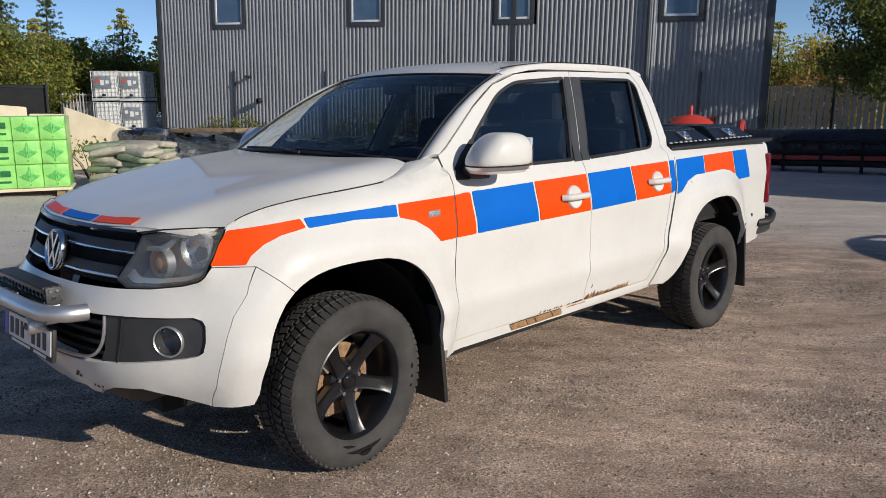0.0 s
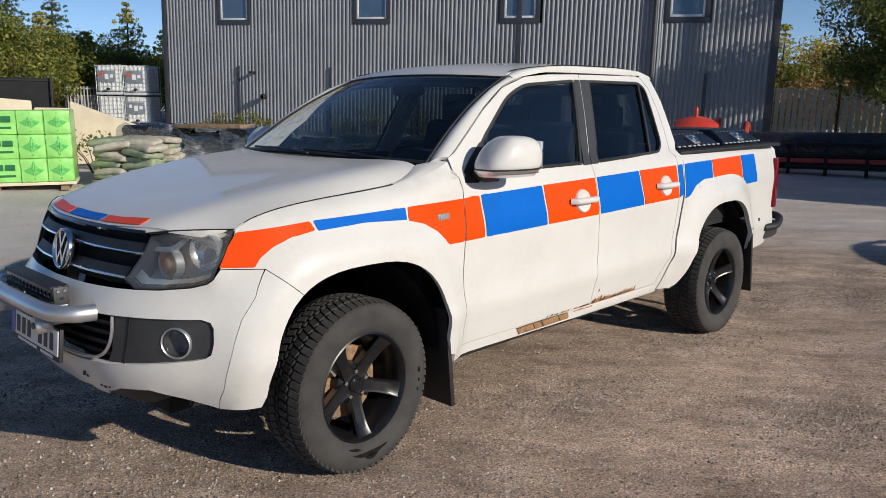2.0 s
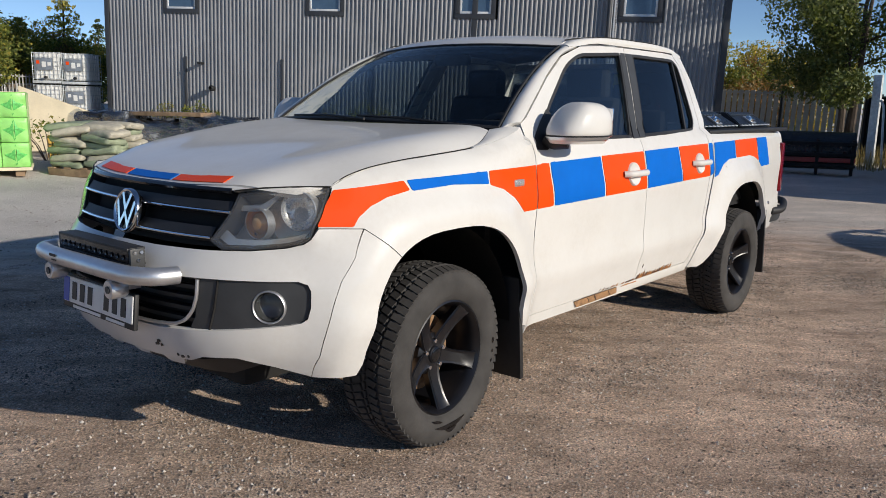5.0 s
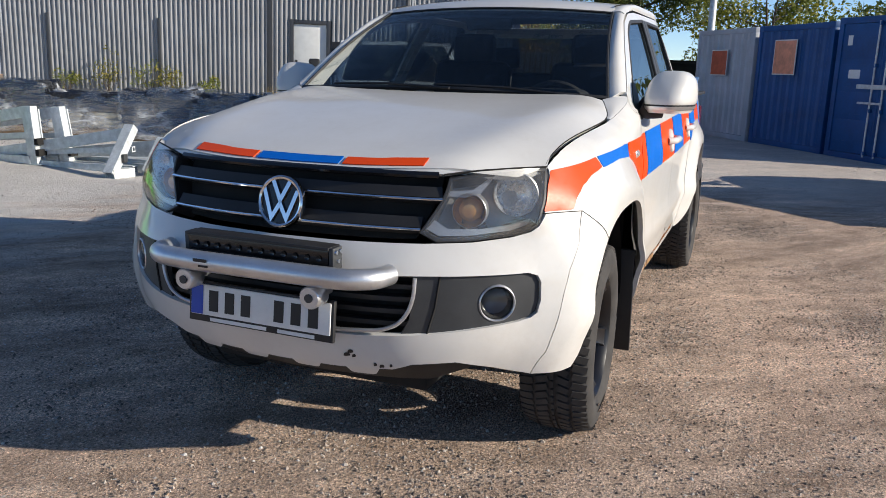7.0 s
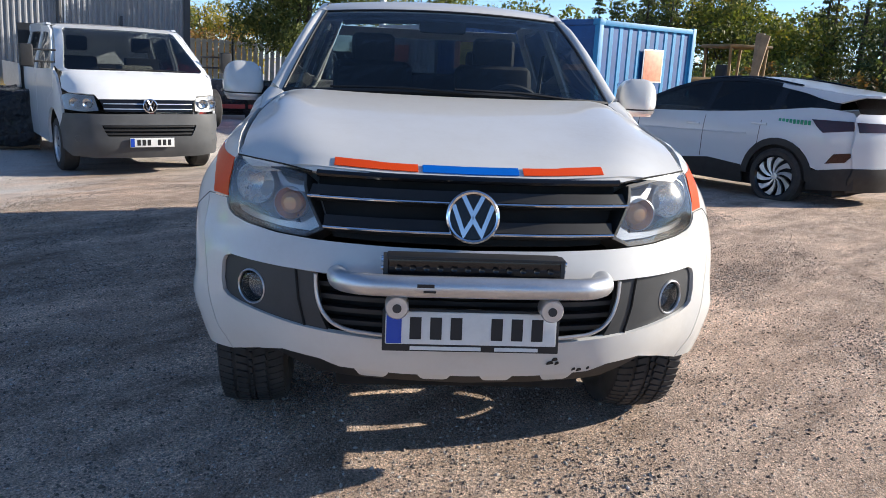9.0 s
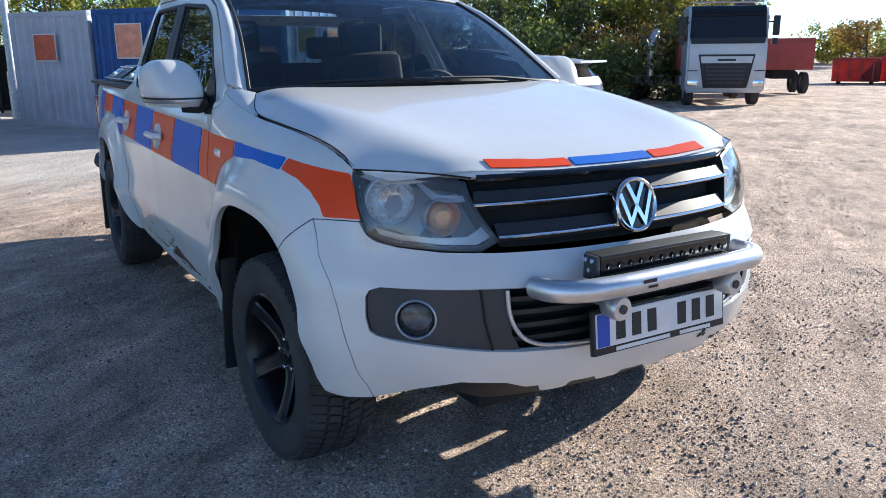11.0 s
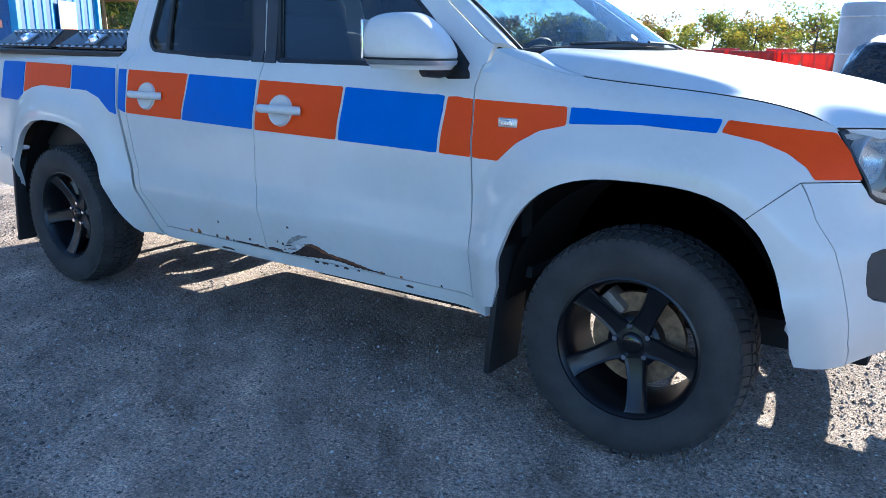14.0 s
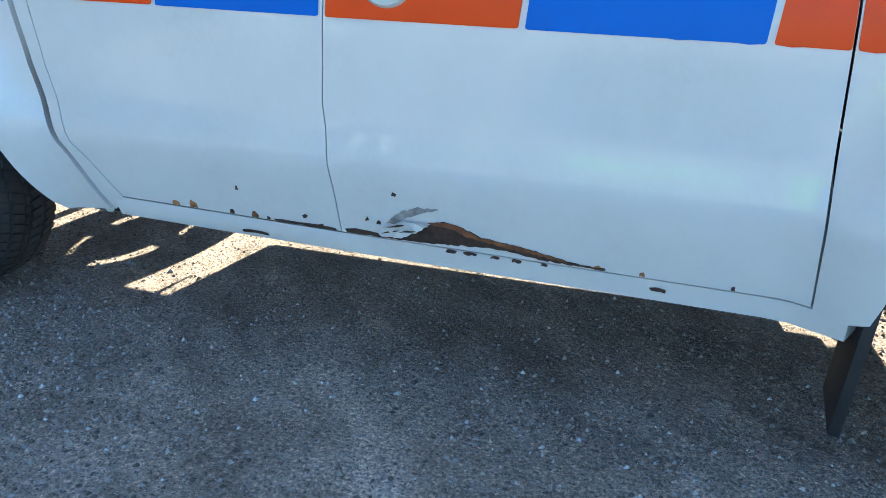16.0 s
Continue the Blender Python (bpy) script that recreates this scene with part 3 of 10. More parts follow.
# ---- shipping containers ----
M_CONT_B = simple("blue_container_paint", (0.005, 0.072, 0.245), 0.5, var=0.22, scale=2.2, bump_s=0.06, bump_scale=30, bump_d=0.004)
# lighter copy of the blue: sunlight on the short container's side, put into colour
M_CONT_B_LIT = simple("sunlit_blue_container_paint", (0.025, 0.235, 0.47), 0.5, var=0.2, scale=2.2, bump_s=0.06, bump_scale=30, bump_d=0.004)
M_CONT_W = simple("white_container_paint", (0.42, 0.45, 0.50), 0.5, var=0.15, scale=2.2)
M_SIGN_R = simple("faded_red_sign", (0.55, 0.12, 0.06), 0.5, var=0.2, scale=9)
M_SIGN_P = simple("faded_orange_sign", (0.80, 0.33, 0.20), 0.5, var=0.2, scale=9)
M_GALV = simple("galvanised_steel", (0.60, 0.63, 0.64), 0.45, 0.15, var=0.2, scale=14, bump_s=0.05, bump_scale=80)
C_U = Vector((-0.82, -0.572, 0)).normalized()
C_V = Vector((-0.572, 0.82, 0)).normalized()


def corrugated(w, z0, z1, per=0.28, depth=0.036, n=None):
    n = n or max(2, int(round(w / per)))
    p = w / n
    line = [(k * p + u * p, d) for k in range(n) for u, d in ((0, 0), (0.18, 0), (0.36, -depth), (0.68, -depth), (0.86, 0))] + [(w, 0)]
    vs = [(x, d, z) for x, d in line for z in (z0, z1)]
    fs = [(2 * j, 2 * j + 2, 2 * j + 3, 2 * j + 1) for j in range(len(line) - 1)]
    me = bpy.data.meshes.new("corrugated_wall")
    me.from_pydata(vs, [], fs)
    return me


def container(corner, length, paint, label, doors=False, side_paint=None, height=2.55):
    """A steel container: its near corner, its end along C_U and its length along C_V."""
    z0 = ground_z(corner[0], corner[1]) - 0.02
    m = Matrix((C_U, C_V, Vector((0, 0, 1)))).transposed().to_4x4()
    m.translation = Vector((corner[0], corner[1], z0))
    ob = thing("shipping_container", label, "container", m, "containers")
    W, L, H = 2.44, length, height
    sp = side_paint or paint
    part("core", box_bm(0.06, W - 0.06, 0.06, L - 0.06, 0.14, H - 0.06), paint, ob, smooth=0)
    for x in (0.0, W - 0.12):
        for y in (0.0, L - 0.12):
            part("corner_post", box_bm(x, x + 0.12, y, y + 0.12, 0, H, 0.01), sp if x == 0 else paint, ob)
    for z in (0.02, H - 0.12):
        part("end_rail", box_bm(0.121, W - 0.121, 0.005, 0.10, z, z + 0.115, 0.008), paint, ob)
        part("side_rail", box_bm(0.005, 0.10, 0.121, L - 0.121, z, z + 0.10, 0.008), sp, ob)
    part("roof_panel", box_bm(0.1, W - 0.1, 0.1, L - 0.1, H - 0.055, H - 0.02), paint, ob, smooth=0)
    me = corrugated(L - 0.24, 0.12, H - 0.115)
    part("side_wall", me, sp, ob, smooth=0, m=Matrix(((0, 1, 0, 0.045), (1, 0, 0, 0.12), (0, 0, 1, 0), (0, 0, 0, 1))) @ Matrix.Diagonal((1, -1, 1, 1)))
    if doors:
        for k in (0, 1):
            x0 = 0.125 + k * 1.098
            dr = part("door_leaf", box_bm(x0, x0 + 1.092, 0.02, 0.06, 0.14, H - 0.125, 0.006), paint, ob)
            for zz in (0.55, 1.05, 1.55, 2.05):
                part("door_rib", box_bm(x0 + 0.05, x0 + 1.04, 0.012, 0.0195, zz - 0.20, zz + 0.20, 0.004), paint, dr)
            for dx in ((0.96,) if k == 0 else (0.13,)):
                rod = part("locking_rod", tube_bm([(x0 + dx, -0.03, 0.10), (x0 + dx, -0.03, H - 0.10)], 0.017, 8), M_GALV, dr)
                part("rod_handle", box_bm(x0 + dx - 0.02, x0 + dx + 0.30, -0.055, -0.04, 1.05, 1.09, 0.004), M_GALV, rod)
                for zz in (0.14, 0.9, 1.7, H - 0.18):
                    part("rod_keeper", box_bm(x0 + dx - 0.04, x0 + dx + 0.04, -0.045, 0.005, zz, zz + 0.07, 0.004), paint, dr)
    else:
        part("end_wall", corrugated(W - 0.24, 0.13, H - 0.12, 0.24, 0.03), paint, ob, smooth=0, m=Matrix(((1, 0, 0, 0.12), (0, -1, 0, 0.02), (0, 0, 1, 0), (0, 0, 0, 1))))
    for x in (-0.003, W - 0.175):
        for z in (-0.002, H - 0.116):
            part("corner_casting", box_bm(x, x + 0.178, -0.003, 0.165, z, z + 0.118, 0.012), sp if x < 0 else paint, ob)
    return ob


C_CORNER = Vector((-12.3, 3.72, 0))
cont_c = container(C_CORNER, 3.18, M_CONT_B, "short blue steel container with pale blue ribbed side and orange sign", True, M_CONT_B_LIT, 2.61)
cont_b = container(C_CORNER + C_U * 2.56, 6.06, M_CONT_B, "dark blue ribbed steel container with a faded orange sign")
cont_w = container(C_CORNER + C_U * 5.14, 6.06, M_CONT_W, "pale grey steel container with a faded red sign")
part("sign", box_bm(1.05, 1.75, -0.045, -0.03, 1.55, 2.22, 0.003), M_SIGN_P, cont_b, "square faded orange notice")
part("sign", box_bm(1.0, 1.65, -0.045, -0.03, 1.5, 2.05, 0.003), M_SIGN_R, cont_w, "square faded red notice")
part("sign", box_bm(-0.012, 0.002, 1.45, 2.05, 1.47, 2.08, 0.002), M_SIGN_P, cont_c, "square faded orange notice")
part("sign_border", box_bm(-0.008, 0.003, 1.42, 2.08, 1.44, 2.11, 0.002), M_PLATE_W, cont_c)
part("lock_bar", box_bm(0.80, 1.70, -0.075, -0.055, 1.32, 1.40, 0.006), M_GALV, cont_c)
part("door_label", box_bm(1.75, 2.05, 0.008, 0.018, 1.50, 1.66, 0.002), M_PLATE_W, cont_c, "small pale data plate")
part("door_label", box_bm(2.05, 2.17, 0.008, 0.018, 2.10, 2.28, 0.002), M_PLATE_W, cont_c)
part("door_label", box_bm(0.25, 0.85, -0.012, -0.004, 1.62, 1.74, 0.002), M_SIGN_P, cont_c, "orange strip label")
for cc, (sx, sz, sw, sh) in ((cont_b, (1.05, 1.55, 0.70, 0.67)), (cont_w, (1.0, 1.5, 0.65, 0.55))):
    part("sign_border", join_bm(join_bm(box_bm(sx - 0.02, sx + sw + 0.02, -0.042, -0.032, sz - 0.025, sz - 0.001), box_bm(sx - 0.02, sx + sw + 0.02, -0.042, -0.032, sz + sh + 0.001, sz + sh + 0.025)), join_bm(box_bm(sx - 0.022, sx - 0.001, -0.042, -0.032, sz, sz + sh), box_bm(sx + sw + 0.001, sx + sw + 0.022, -0.042, -0.032, sz, sz + sh))), M_PLATE_W, cc)


# ---- the pickup ----
# Car axes: x ahead from the front axle, y to its left, z up from the ground.
WB, HUB, TRK = -3.095, 0.385, 0.80
X0 = hermite([(0.42, 0.80), (0.47, 0.845), (0.55, 0.885), (0.64, 0.90), (0.80, 0.893), (0.845, 0.868), (0.90, 0.825), (0.97, 0.792), (1.05, 0.765), (1.11, 0.74)])


def plan_curve(tab):
    f = hermite(tab)
    ys = [0.915 * k / 150 for k in range(151)]
    ss, ds = [0.0], [f(0)]
    for a, b in zip(ys, ys[1:]):
        ds.append(f(b))
        ss.append(ss[-1] + math.hypot(b - a, ds[-1] - ds[-2]))
    return np.array(ys), np.array(ds), np.array(ss)


LOW = plan_curve([(0, 0), (0.2, 0.008), (0.4, 0.04), (0.55, 0.10), (0.66, 0.17), (0.74, 0.24), (0.80, 0.31), (0.85, 0.39), (0.885, 0.48), (0.905, 0.57), (0.915, 0.70)])
UPP = plan_curve([(0, 0), (0.2, 0.008), (0.44, 0.045), (0.6, 0.10), (0.70, 0.155), (0.783, 0.22), (0.83, 0.29), (0.862, 0.37), (0.88, 0.46), (0.89, 0.56), (0.90, 0.70)])


def s_y(y, z):
    """Way along the wrapped front for a half width y."""
    k = sstep(0.85, 0.97, z)
    return float(np.interp(y, LOW[0], LOW[2]) * (1 - k) + np.interp(y, UPP[0], UPP[2]) * k)


def s_x(x, z):
    """Way along the wrapped front for a place x ahead of the axle."""
    k = sstep(0.85, 0.97, z)
    d = X0(z) - x
    return float(np.interp(d, LOW[1], LOW[2]) * (1 - k) + np.interp(d, UPP[1], UPP[2]) * k)


SQ = 2.7  # how square the wheel arches are


def flare(x, z):
    best = 0.0
    for cx, a, b, fall in ((0.03, 0.465, 0.50, 0.34), (WB + 0.005, 0.455, 0.465, 0.34)):
        q = (abs((x - cx) / a) ** SQ + (max(z - 0.43, 0) / b) ** SQ) ** (1 / SQ)
        best = max(best, 1 - sstep(1.06, 1.06 + fall, q))
    return best


def wrap(s, z, off=0.0):
    k = sstep(0.85, 0.97, z)
    a = abs(s)

    def at(ss):
        y = np.interp(ss, LOW[2], LOW[0]) * (1 - k) + np.interp(ss, UPP[2], UPP[0]) * k
        d = np.interp(ss, LOW[2], LOW[1]) * (1 - k) + np.interp(ss, UPP[2], UPP[1]) * k
        return Vector((X0(z) - d, y, 0))

    p = at(a)
    x, y = p.x, p.y
    y *= 1 - 0.06 * sstep(1.0, 1.12, z) - 0.035 * sstep(0.58, 0.42, z)
    y += 0.055 * flare(x, z)
    k2 = sstep(0.62, 0.53, x)
    if k2:
        y = y * (1 - k2) + y_side(x, z) * k2
    if off:
        t = at(min(a + 0.01, 1.2)) - at(max(a - 0.01, 0))
        n = Vector((t.y, -t.x, 0)).normalized()
        x += n.x * off
        y += n.y * off
    return Vector((x, y if s >= 0 else -y, z))


B_SIDE = hermite([(-4.2, 0.795), (-3.6, 0.842), (-3.1, 0.868), (-2.5, 0.888), (-1.6, 0.896), (-0.6, 0.888), (0.0, 0.885), (0.25, 0.878), (0.35, 0.865), (0.45, 0.838), (0.55, 0.79), (0.62, 0.74)])
P_SIDE = hermite([(0.38, 0.93), (0.46, 0.962), (0.56, 0.985), (0.63, 1.004), (0.72, 0.990), (0.82, 0.992), (0.98, 1.0), (1.08, 0.984), (1.16, 0.968), (1.215, 0.94), (1.24, 0.92)])
YS = hermite([(-0.43, 0.722), (-0.40, 0.736), (-0.36, 0.752), (-0.30, 0.773), (-0.22, 0.785), (-0.12, 0.783), (0.0, 0.775), (0.15, 0.765), (0.3, 0.756), (0.4, 0.750), (0.45, 0.747), (0.49, 0.745), (0.62, 0.68)])  # the hood's seam in plan
ZS = hermite([(-0.43, 1.277), (-0.40, 1.266), (-0.36, 1.249), (-0.30, 1.228), (-0.22, 1.210), (-0.12, 1.2005), (0.0, 1.191), (0.15, 1.179), (0.3, 1.161), (0.4, 1.139), (0.45, 1.121), (0.49, 1.102), (0.54, 1.08), (0.7, 1.05)])
YT = hermite([(-0.62, 0.812), (-0.5, 0.808), (-0.4, 0.800), (-0.3, 0.791), (-0.22, 0.785), (-0.12, 0.783), (0.0, 0.775), (0.15, 0.765), (0.3, 0.756), (0.4, 0.750), (0.45, 0.747), (0.49, 0.745), (0.62, 0.68)])  # the fender's top edge
Z_TOP = hermite([(-0.6, 1.312), (-0.5, 1.276), (-0.4, 1.246), (-0.3, 1.222), (-0.22, 1.210), (-0.12, 1.2005), (0.0, 1.191), (0.15, 1.179), (0.3, 1.161), (0.4, 1.139), (0.45, 1.121), (0.49, 1.102), (0.54, 1.08), (0.7, 1.05)])


def y_side(x, z):
    xs = x - (X0(z) - 0.80) * 0.8 if x > 0.1 else x
    y = B_SIDE(xs) * P_SIDE(z)
    if x > -0.62:
        zt = Z_TOP(x)
        t = min(max((z - (zt - 0.13)) / 0.13, 0), 1)
        front = sstep(-0.62, -0.5, x)
        full = B_SIDE(xs) * P_SIDE(min(z, 1.06))
        deep = max(B_SIDE(xs) * P_SIDE(1.06) - YT(x), 0.0) if x < 0.5 else 0.04
        y = (full - deep * (1 - math.sqrt(max(0, 1 - t * t * 0.9999)))) * front + y * (1 - front)
    return y + 0.058 * flare(x, z)


def y_cab(x, z):
    if z < 1.235:
        return y_side(x, z)
    u = (z - 1.235) / 0.45
    return 0.822 - 0.155 * u - 0.02 * u * u - 0.03 * sstep(-2.2, -2.6, x)


def side(x, z, off=0.0):
    return Vector((x, y_cab(x, z) + off, z))


def fender_side(x, z, off=0.0):
    f = sstep(-0.565, -0.42, x)
    return Vector((x, y_side(x, z) * f + y_cab(x, z) * (1 - f) + off, z))


def bed_side(x, z, off=0.0):
    return Vector((x, y_side(x, min(z, 1.2)) - 0.02 * sstep(1.19, 1.225, z) + off, z))


def arch(cx, a, b, n=30):
    out = []
    for k in range(n + 1):
        t = math.pi * (1 - k / n)
        c, s = math.cos(t), math.sin(t)
        out.append((cx + a * math.copysign(abs(c) ** (2 / SQ), c), 0.43 + b * s ** (2 / SQ)))
    return out


ARCH_F = [(x - (0.036 * math.sin(math.pi * min(max((z - 0.45) / 0.47, 0), 1)) + 0.02 * sstep(0.60, 0.45, z) if x > 0.03 else 0), z) for x, z in arch(0.03, 0.465, 0.50)]
ARCH_R = [(x + (0.095 * max(0.0, (0.66 - z) / 0.23) ** 1.6 if x > WB else 0), z) for x, z in arch(WB + 0.005, 0.455, 0.46)]
ARCH_X = 0.325  # where the bumper's seam meets the arch
front_half = [p for p in ARCH_F[::-1] if p[0] > 0.1 and p[1] > 0.7]
ARCH_Z = float(np.interp(ARCH_X, [p[0] for p in front_half[::-1]], [p[1] for p in front_half[::-1]]))

pickup = thing("pickup_truck", "white double-cab pickup with orange and blue checker stripes and rusty sills", "pickup truck")

# fenders: hood seam, headlight edge, bumper seam, arch, door seam
fender = [(-0.553, 0.45), (-0.50, 0.44), (-0.455, 0.45)] + [p for p in ARCH_F if p[1] > 0.46 and p[0] < ARCH_X - 0.01] + [(ARCH_X, ARCH_Z)] + [(0.439, 0.964), (0.567, 0.969), (0.53, 1.04)] + [(x, Z_TOP(x) - 0.002) for x in np.linspace(0.486, -0.535, 22)] + [(-0.572, 1.166), (-0.565, 0.916), (-0.556, 0.60)]
fenders = pair("front_fender", sheet(fender, lambda x, z: fender_side(x, z), step=0.03, edge=0.02, gap=0.0006, thick=0.02), M_WHITE, pickup)

front_door = [(-0.555, 0.455), (-0.559, 0.60), (-0.568, 0.916), (-0.575, 1.166), (-0.545, 1.30), (-0.60, 1.325), (-0.86, 1.505), (-1.05, 1.612), (-1.25, 1.668), (-1.45, 1.684), (-1.725, 1.69), (-1.66, 1.45), (-1.585, 1.21), (-1.60, 1.0), (-1.617, 0.77), (-1.60, 0.60), (-1.592, 0.455)]
fw_hole = round_poly([(-0.70, 1.226), (-0.70, 1.268), (-0.80, 1.372), (-1.06, 1.570), (-1.22, 1.628), (-1.655, 1.655), (-1.518, 1.226)], [0.01, 0.02, 0.1, 0.08, 0.06, 0.02, 0.02])
rear_door = [(-1.592, 0.455), (-1.60, 0.60), (-1.617, 0.77), (-1.60, 1.0), (-1.585, 1.21), (-1.66, 1.45), (-1.725, 1.69), (-1.95, 1.691), (-2.22, 1.692), (-2.37, 1.688), (-2.452, 1.62), (-2.492, 1.48), (-2.503, 1.30), (-2.488, 1.05), (-2.455, 0.80), (-2.40, 0.60), (-2.27, 0.455)]
rw_hole = round_poly([(-1.668, 1.228), (-1.800, 1.655), (-2.33, 1.652), (-2.40, 1.618), (-2.405, 1.30), (-2.35, 1.248)], [0.02, 0.02, 0.03, 0.05, 0.05, 0.03])
door_f = pair("front_door", sheet(front_door, lambda x, z: side(x, z), [fw_hole], step=0.05, edge=0.03, gap=0.0012, thick=0.025), M_WHITE, pickup)
door_r = pair("rear_door", sheet(rear_door, lambda x, z: side(x, z), [rw_hole], step=0.05, edge=0.03, gap=0.002, thick=0.025), M_WHITE, pickup)
cab_corner = [(-2.27, 0.455), (-2.40, 0.60), (-2.455, 0.80), (-2.488, 1.05), (-2.503, 1.30), (-2.492, 1.48), (-2.452, 1.62), (-2.37, 1.688), (-2.40, 1.716), (-2.52, 1.672), (-2.572, 1.55), (-2.602, 1.30), (-2.575, 1.22), (-2.535, 1.0), (-2.50, 0.80), (-2.44, 0.60), (-2.32, 0.405)]
corner_l, corner_r = pair("cab_corner", sheet(cab_corner, lambda x, z: side(x, z), step=0.05, edge=0.03, gap=0.002, thick=0.02), M_WHITE, pickup)
sill = [(-0.49, 0.452), (-2.30, 0.452), (-2.30, 0.398), (-0.49, 0.404)]
def sill_side(x, z):
    """The sill stands nearly flush below the doors and turns in at its foot."""
    return Vector((x, side(x, max(z, 0.452)).y - 0.003 - 0.012 * sstep(0.42, 0.398, z), z))


sills = pair("sill", sheet(sill, lambda x, z: sill_side(x, z), step=0.05, edge=0.05, thick=0.05), M_WHITE, pickup)
bed = [(-2.335, 0.405), (-2.455, 0.60), (-2.515, 0.80), (-2.55, 1.0), (-2.57, 1.222), (-4.13, 1.222), (-4.165, 1.19), (-4.165, 0.80), (-4.12, 0.60), (-4.05, 0.47), (-3.56, 0.44)] + [p for p in ARCH_R if p[1] > 0.45] + [(-2.53, 0.41), (-2.50, 0.385)]
beds = pair("bed_side", sheet(bed, lambda x, z: bed_side(x, z), step=0.05, edge=0.025, gap=0.003, thick=0.03), M_WHITE, pickup)

# window glass and black surrounds
for name, hole, mat in (("front_window", fw_hole, M_GLASS), ("rear_window", rw_hole, M_GLASS_D)):
    for ob, dr in zip(pair(name, sheet(inset_poly(hole, -0.004), lambda x, z: side(x, z, -0.012), step=0.09, thick=0.004), mat, None), door_f if name == "front_window" else door_r):
        ob.parent = dr
        ob.visible_shadow = False
for name, hole, w, drs in (("window_seal", fw_hole, 0.009, door_f), ("window_seal", rw_hole, 0.009, door_r)):
    bm_s = sheet(inset_poly(hole, -0.006), lambda x, z: side(x, z, 0.002), [inset_poly(hole, w)], step=0.2, edge=0.03, thick=0.012)
    for ob, dr in zip(pair(name, bm_s, M_BLACK_PL, None), drs):
        ob.parent = dr
for poly, drs in (([(-1.522, 1.218), (-1.663, 1.660), (-1.714, 1.660), (-1.655, 1.45), (-1.590, 1.218)], door_f), ([(-1.597, 1.220), (-1.665, 1.45), (-1.722, 1.660), (-1.797, 1.660), (-1.664, 1.220)], door_r)):
    for ob, dr in zip(pair("pillar_cover", sheet(poly, lambda x, z: side(x, z, 0.003), step=0.06, thick=0.006), M_DGREY_PL, None), drs):
        ob.parent = dr
for ob, dr in zip(pair("quarter_divider", sheet([(-2.222, 1.242), (-2.318, 1.648), (-2.340, 1.648), (-2.244, 1.243)], lambda x, z: side(x, z, 0.0), step=0.1, thick=0.01), M_BLACK_PL, None), door_r):
    ob.parent = dr
for ob, dr in zip(pair("mirror_triangle", sheet([(-0.604, 1.192), (-0.618, 1.235), (-0.69, 1.300), (-0.775, 1.362), (-0.80, 1.345), (-0.795, 1.228), (-0.69, 1.188)], lambda x, z: side(x, z, 0.004), step=0.05, thick=0.012), M_BLACK_PL, None), door_f):
    ob.parent = dr

def loft(rows, thick=0.02):
    b2 = bmesh.new()
    g = [[b2.verts.new(p) for p in r] for r in rows]
    for a, b in zip(g, g[1:]):
        for k in range(len(a) - 1):
            b2.faces.new((a[k], a[k + 1], b[k + 1], b[k]))
    b2.normal_update()
    c = Vector((-1.7, 0, 0.8))
    if sum((f.calc_center_median() - c).dot(f.normal) for f in b2.faces) < 0:
        bmesh.ops.reverse_faces(b2, faces=b2.faces[:])
    bmesh.ops.solidify(b2, geom=b2.faces[:], thickness=thick)
    return b2


def bulge_row(a, b, n, out):
    return [a + (b - a) * (k / n) + out * math.sin(math.pi * k / n) for k in range(n + 1)]


# hood
Z_HOOD = hermite([(-0.42, 1.298), (-0.2, 1.275), (0.1, 1.232), (0.4, 1.178), (0.6, 1.135), (0.68, 1.113), (0.72, 1.101), (0.75, 1.090)])


def hood_z(x, y):
    """A nearly flat top that breaks at a soft crest and falls to the fenders' seams."""
    e = ZS(x) - 0.001
    c = Z_HOOD(x)
    k = min(abs(y) / YS(x), 1.02)
    kc = min((0.70 - 0.27 * x) / YS(x), 0.93)
    w = 0.05
    fall = math.log(1 + math.exp((k - kc) / w)) / math.log(1 + math.exp((1 - kc) / w))
    rise = 0.010 * math.exp(-(((k - kc) / 0.20) ** 2)) * sstep(0.72, 0.40, x) * sstep(-0.45, -0.15, x)
    nose = float(np.interp(abs(y), UPP[0], UPP[1]))
    tip = sstep(0.09, 0.0, 0.745 - nose - x)
    return e + (c - e) * (1 - 0.12 * k**2 - 0.88 * fall) + rise * (1 - min(k, 1) ** 6) - 0.010 * tip * (1 - sstep(0.6, 0.72, abs(y)))


def y_seam(x):
    return YS(x)


HOOD_CORNER = [(x, YS(x)) for x in (-0.20, -0.25, -0.30, -0.34, -0.37, -0.40, -0.418)]
S_HOOD = s_x(0.488, 1.10)
front_edge = [tuple(wrap(S_HOOD * k / 16, 1.10))[:2] for k in range(-16, 17)]
hood = front_edge + [(0.43, y_seam(0.43)), (0.36, y_seam(0.36)), (0.25, y_seam(0.25)), (0.0, y_seam(0.0)), (-0.12, YS(-0.12))] + HOOD_CORNER + [(-0.30 - 0.13 * (abs(y) / 0.72) ** 2, y) for y in np.linspace(0.68, -0.68, 15)] + [(x, -y) for x, y in HOOD_CORNER[::-1]] + [(-0.12, -YS(-0.12)), (0.0, -y_seam(0.0)), (0.25, -y_seam(0.25)), (0.36, -y_seam(0.36)), (0.43, -y_seam(0.43))]
part("hood", sheet(hood, lambda x, y: Vector((x, y, hood_z(x, y))), step=0.022, edge=0.022, gap=0.0015, thick=0.02), M_WHITE, pickup)
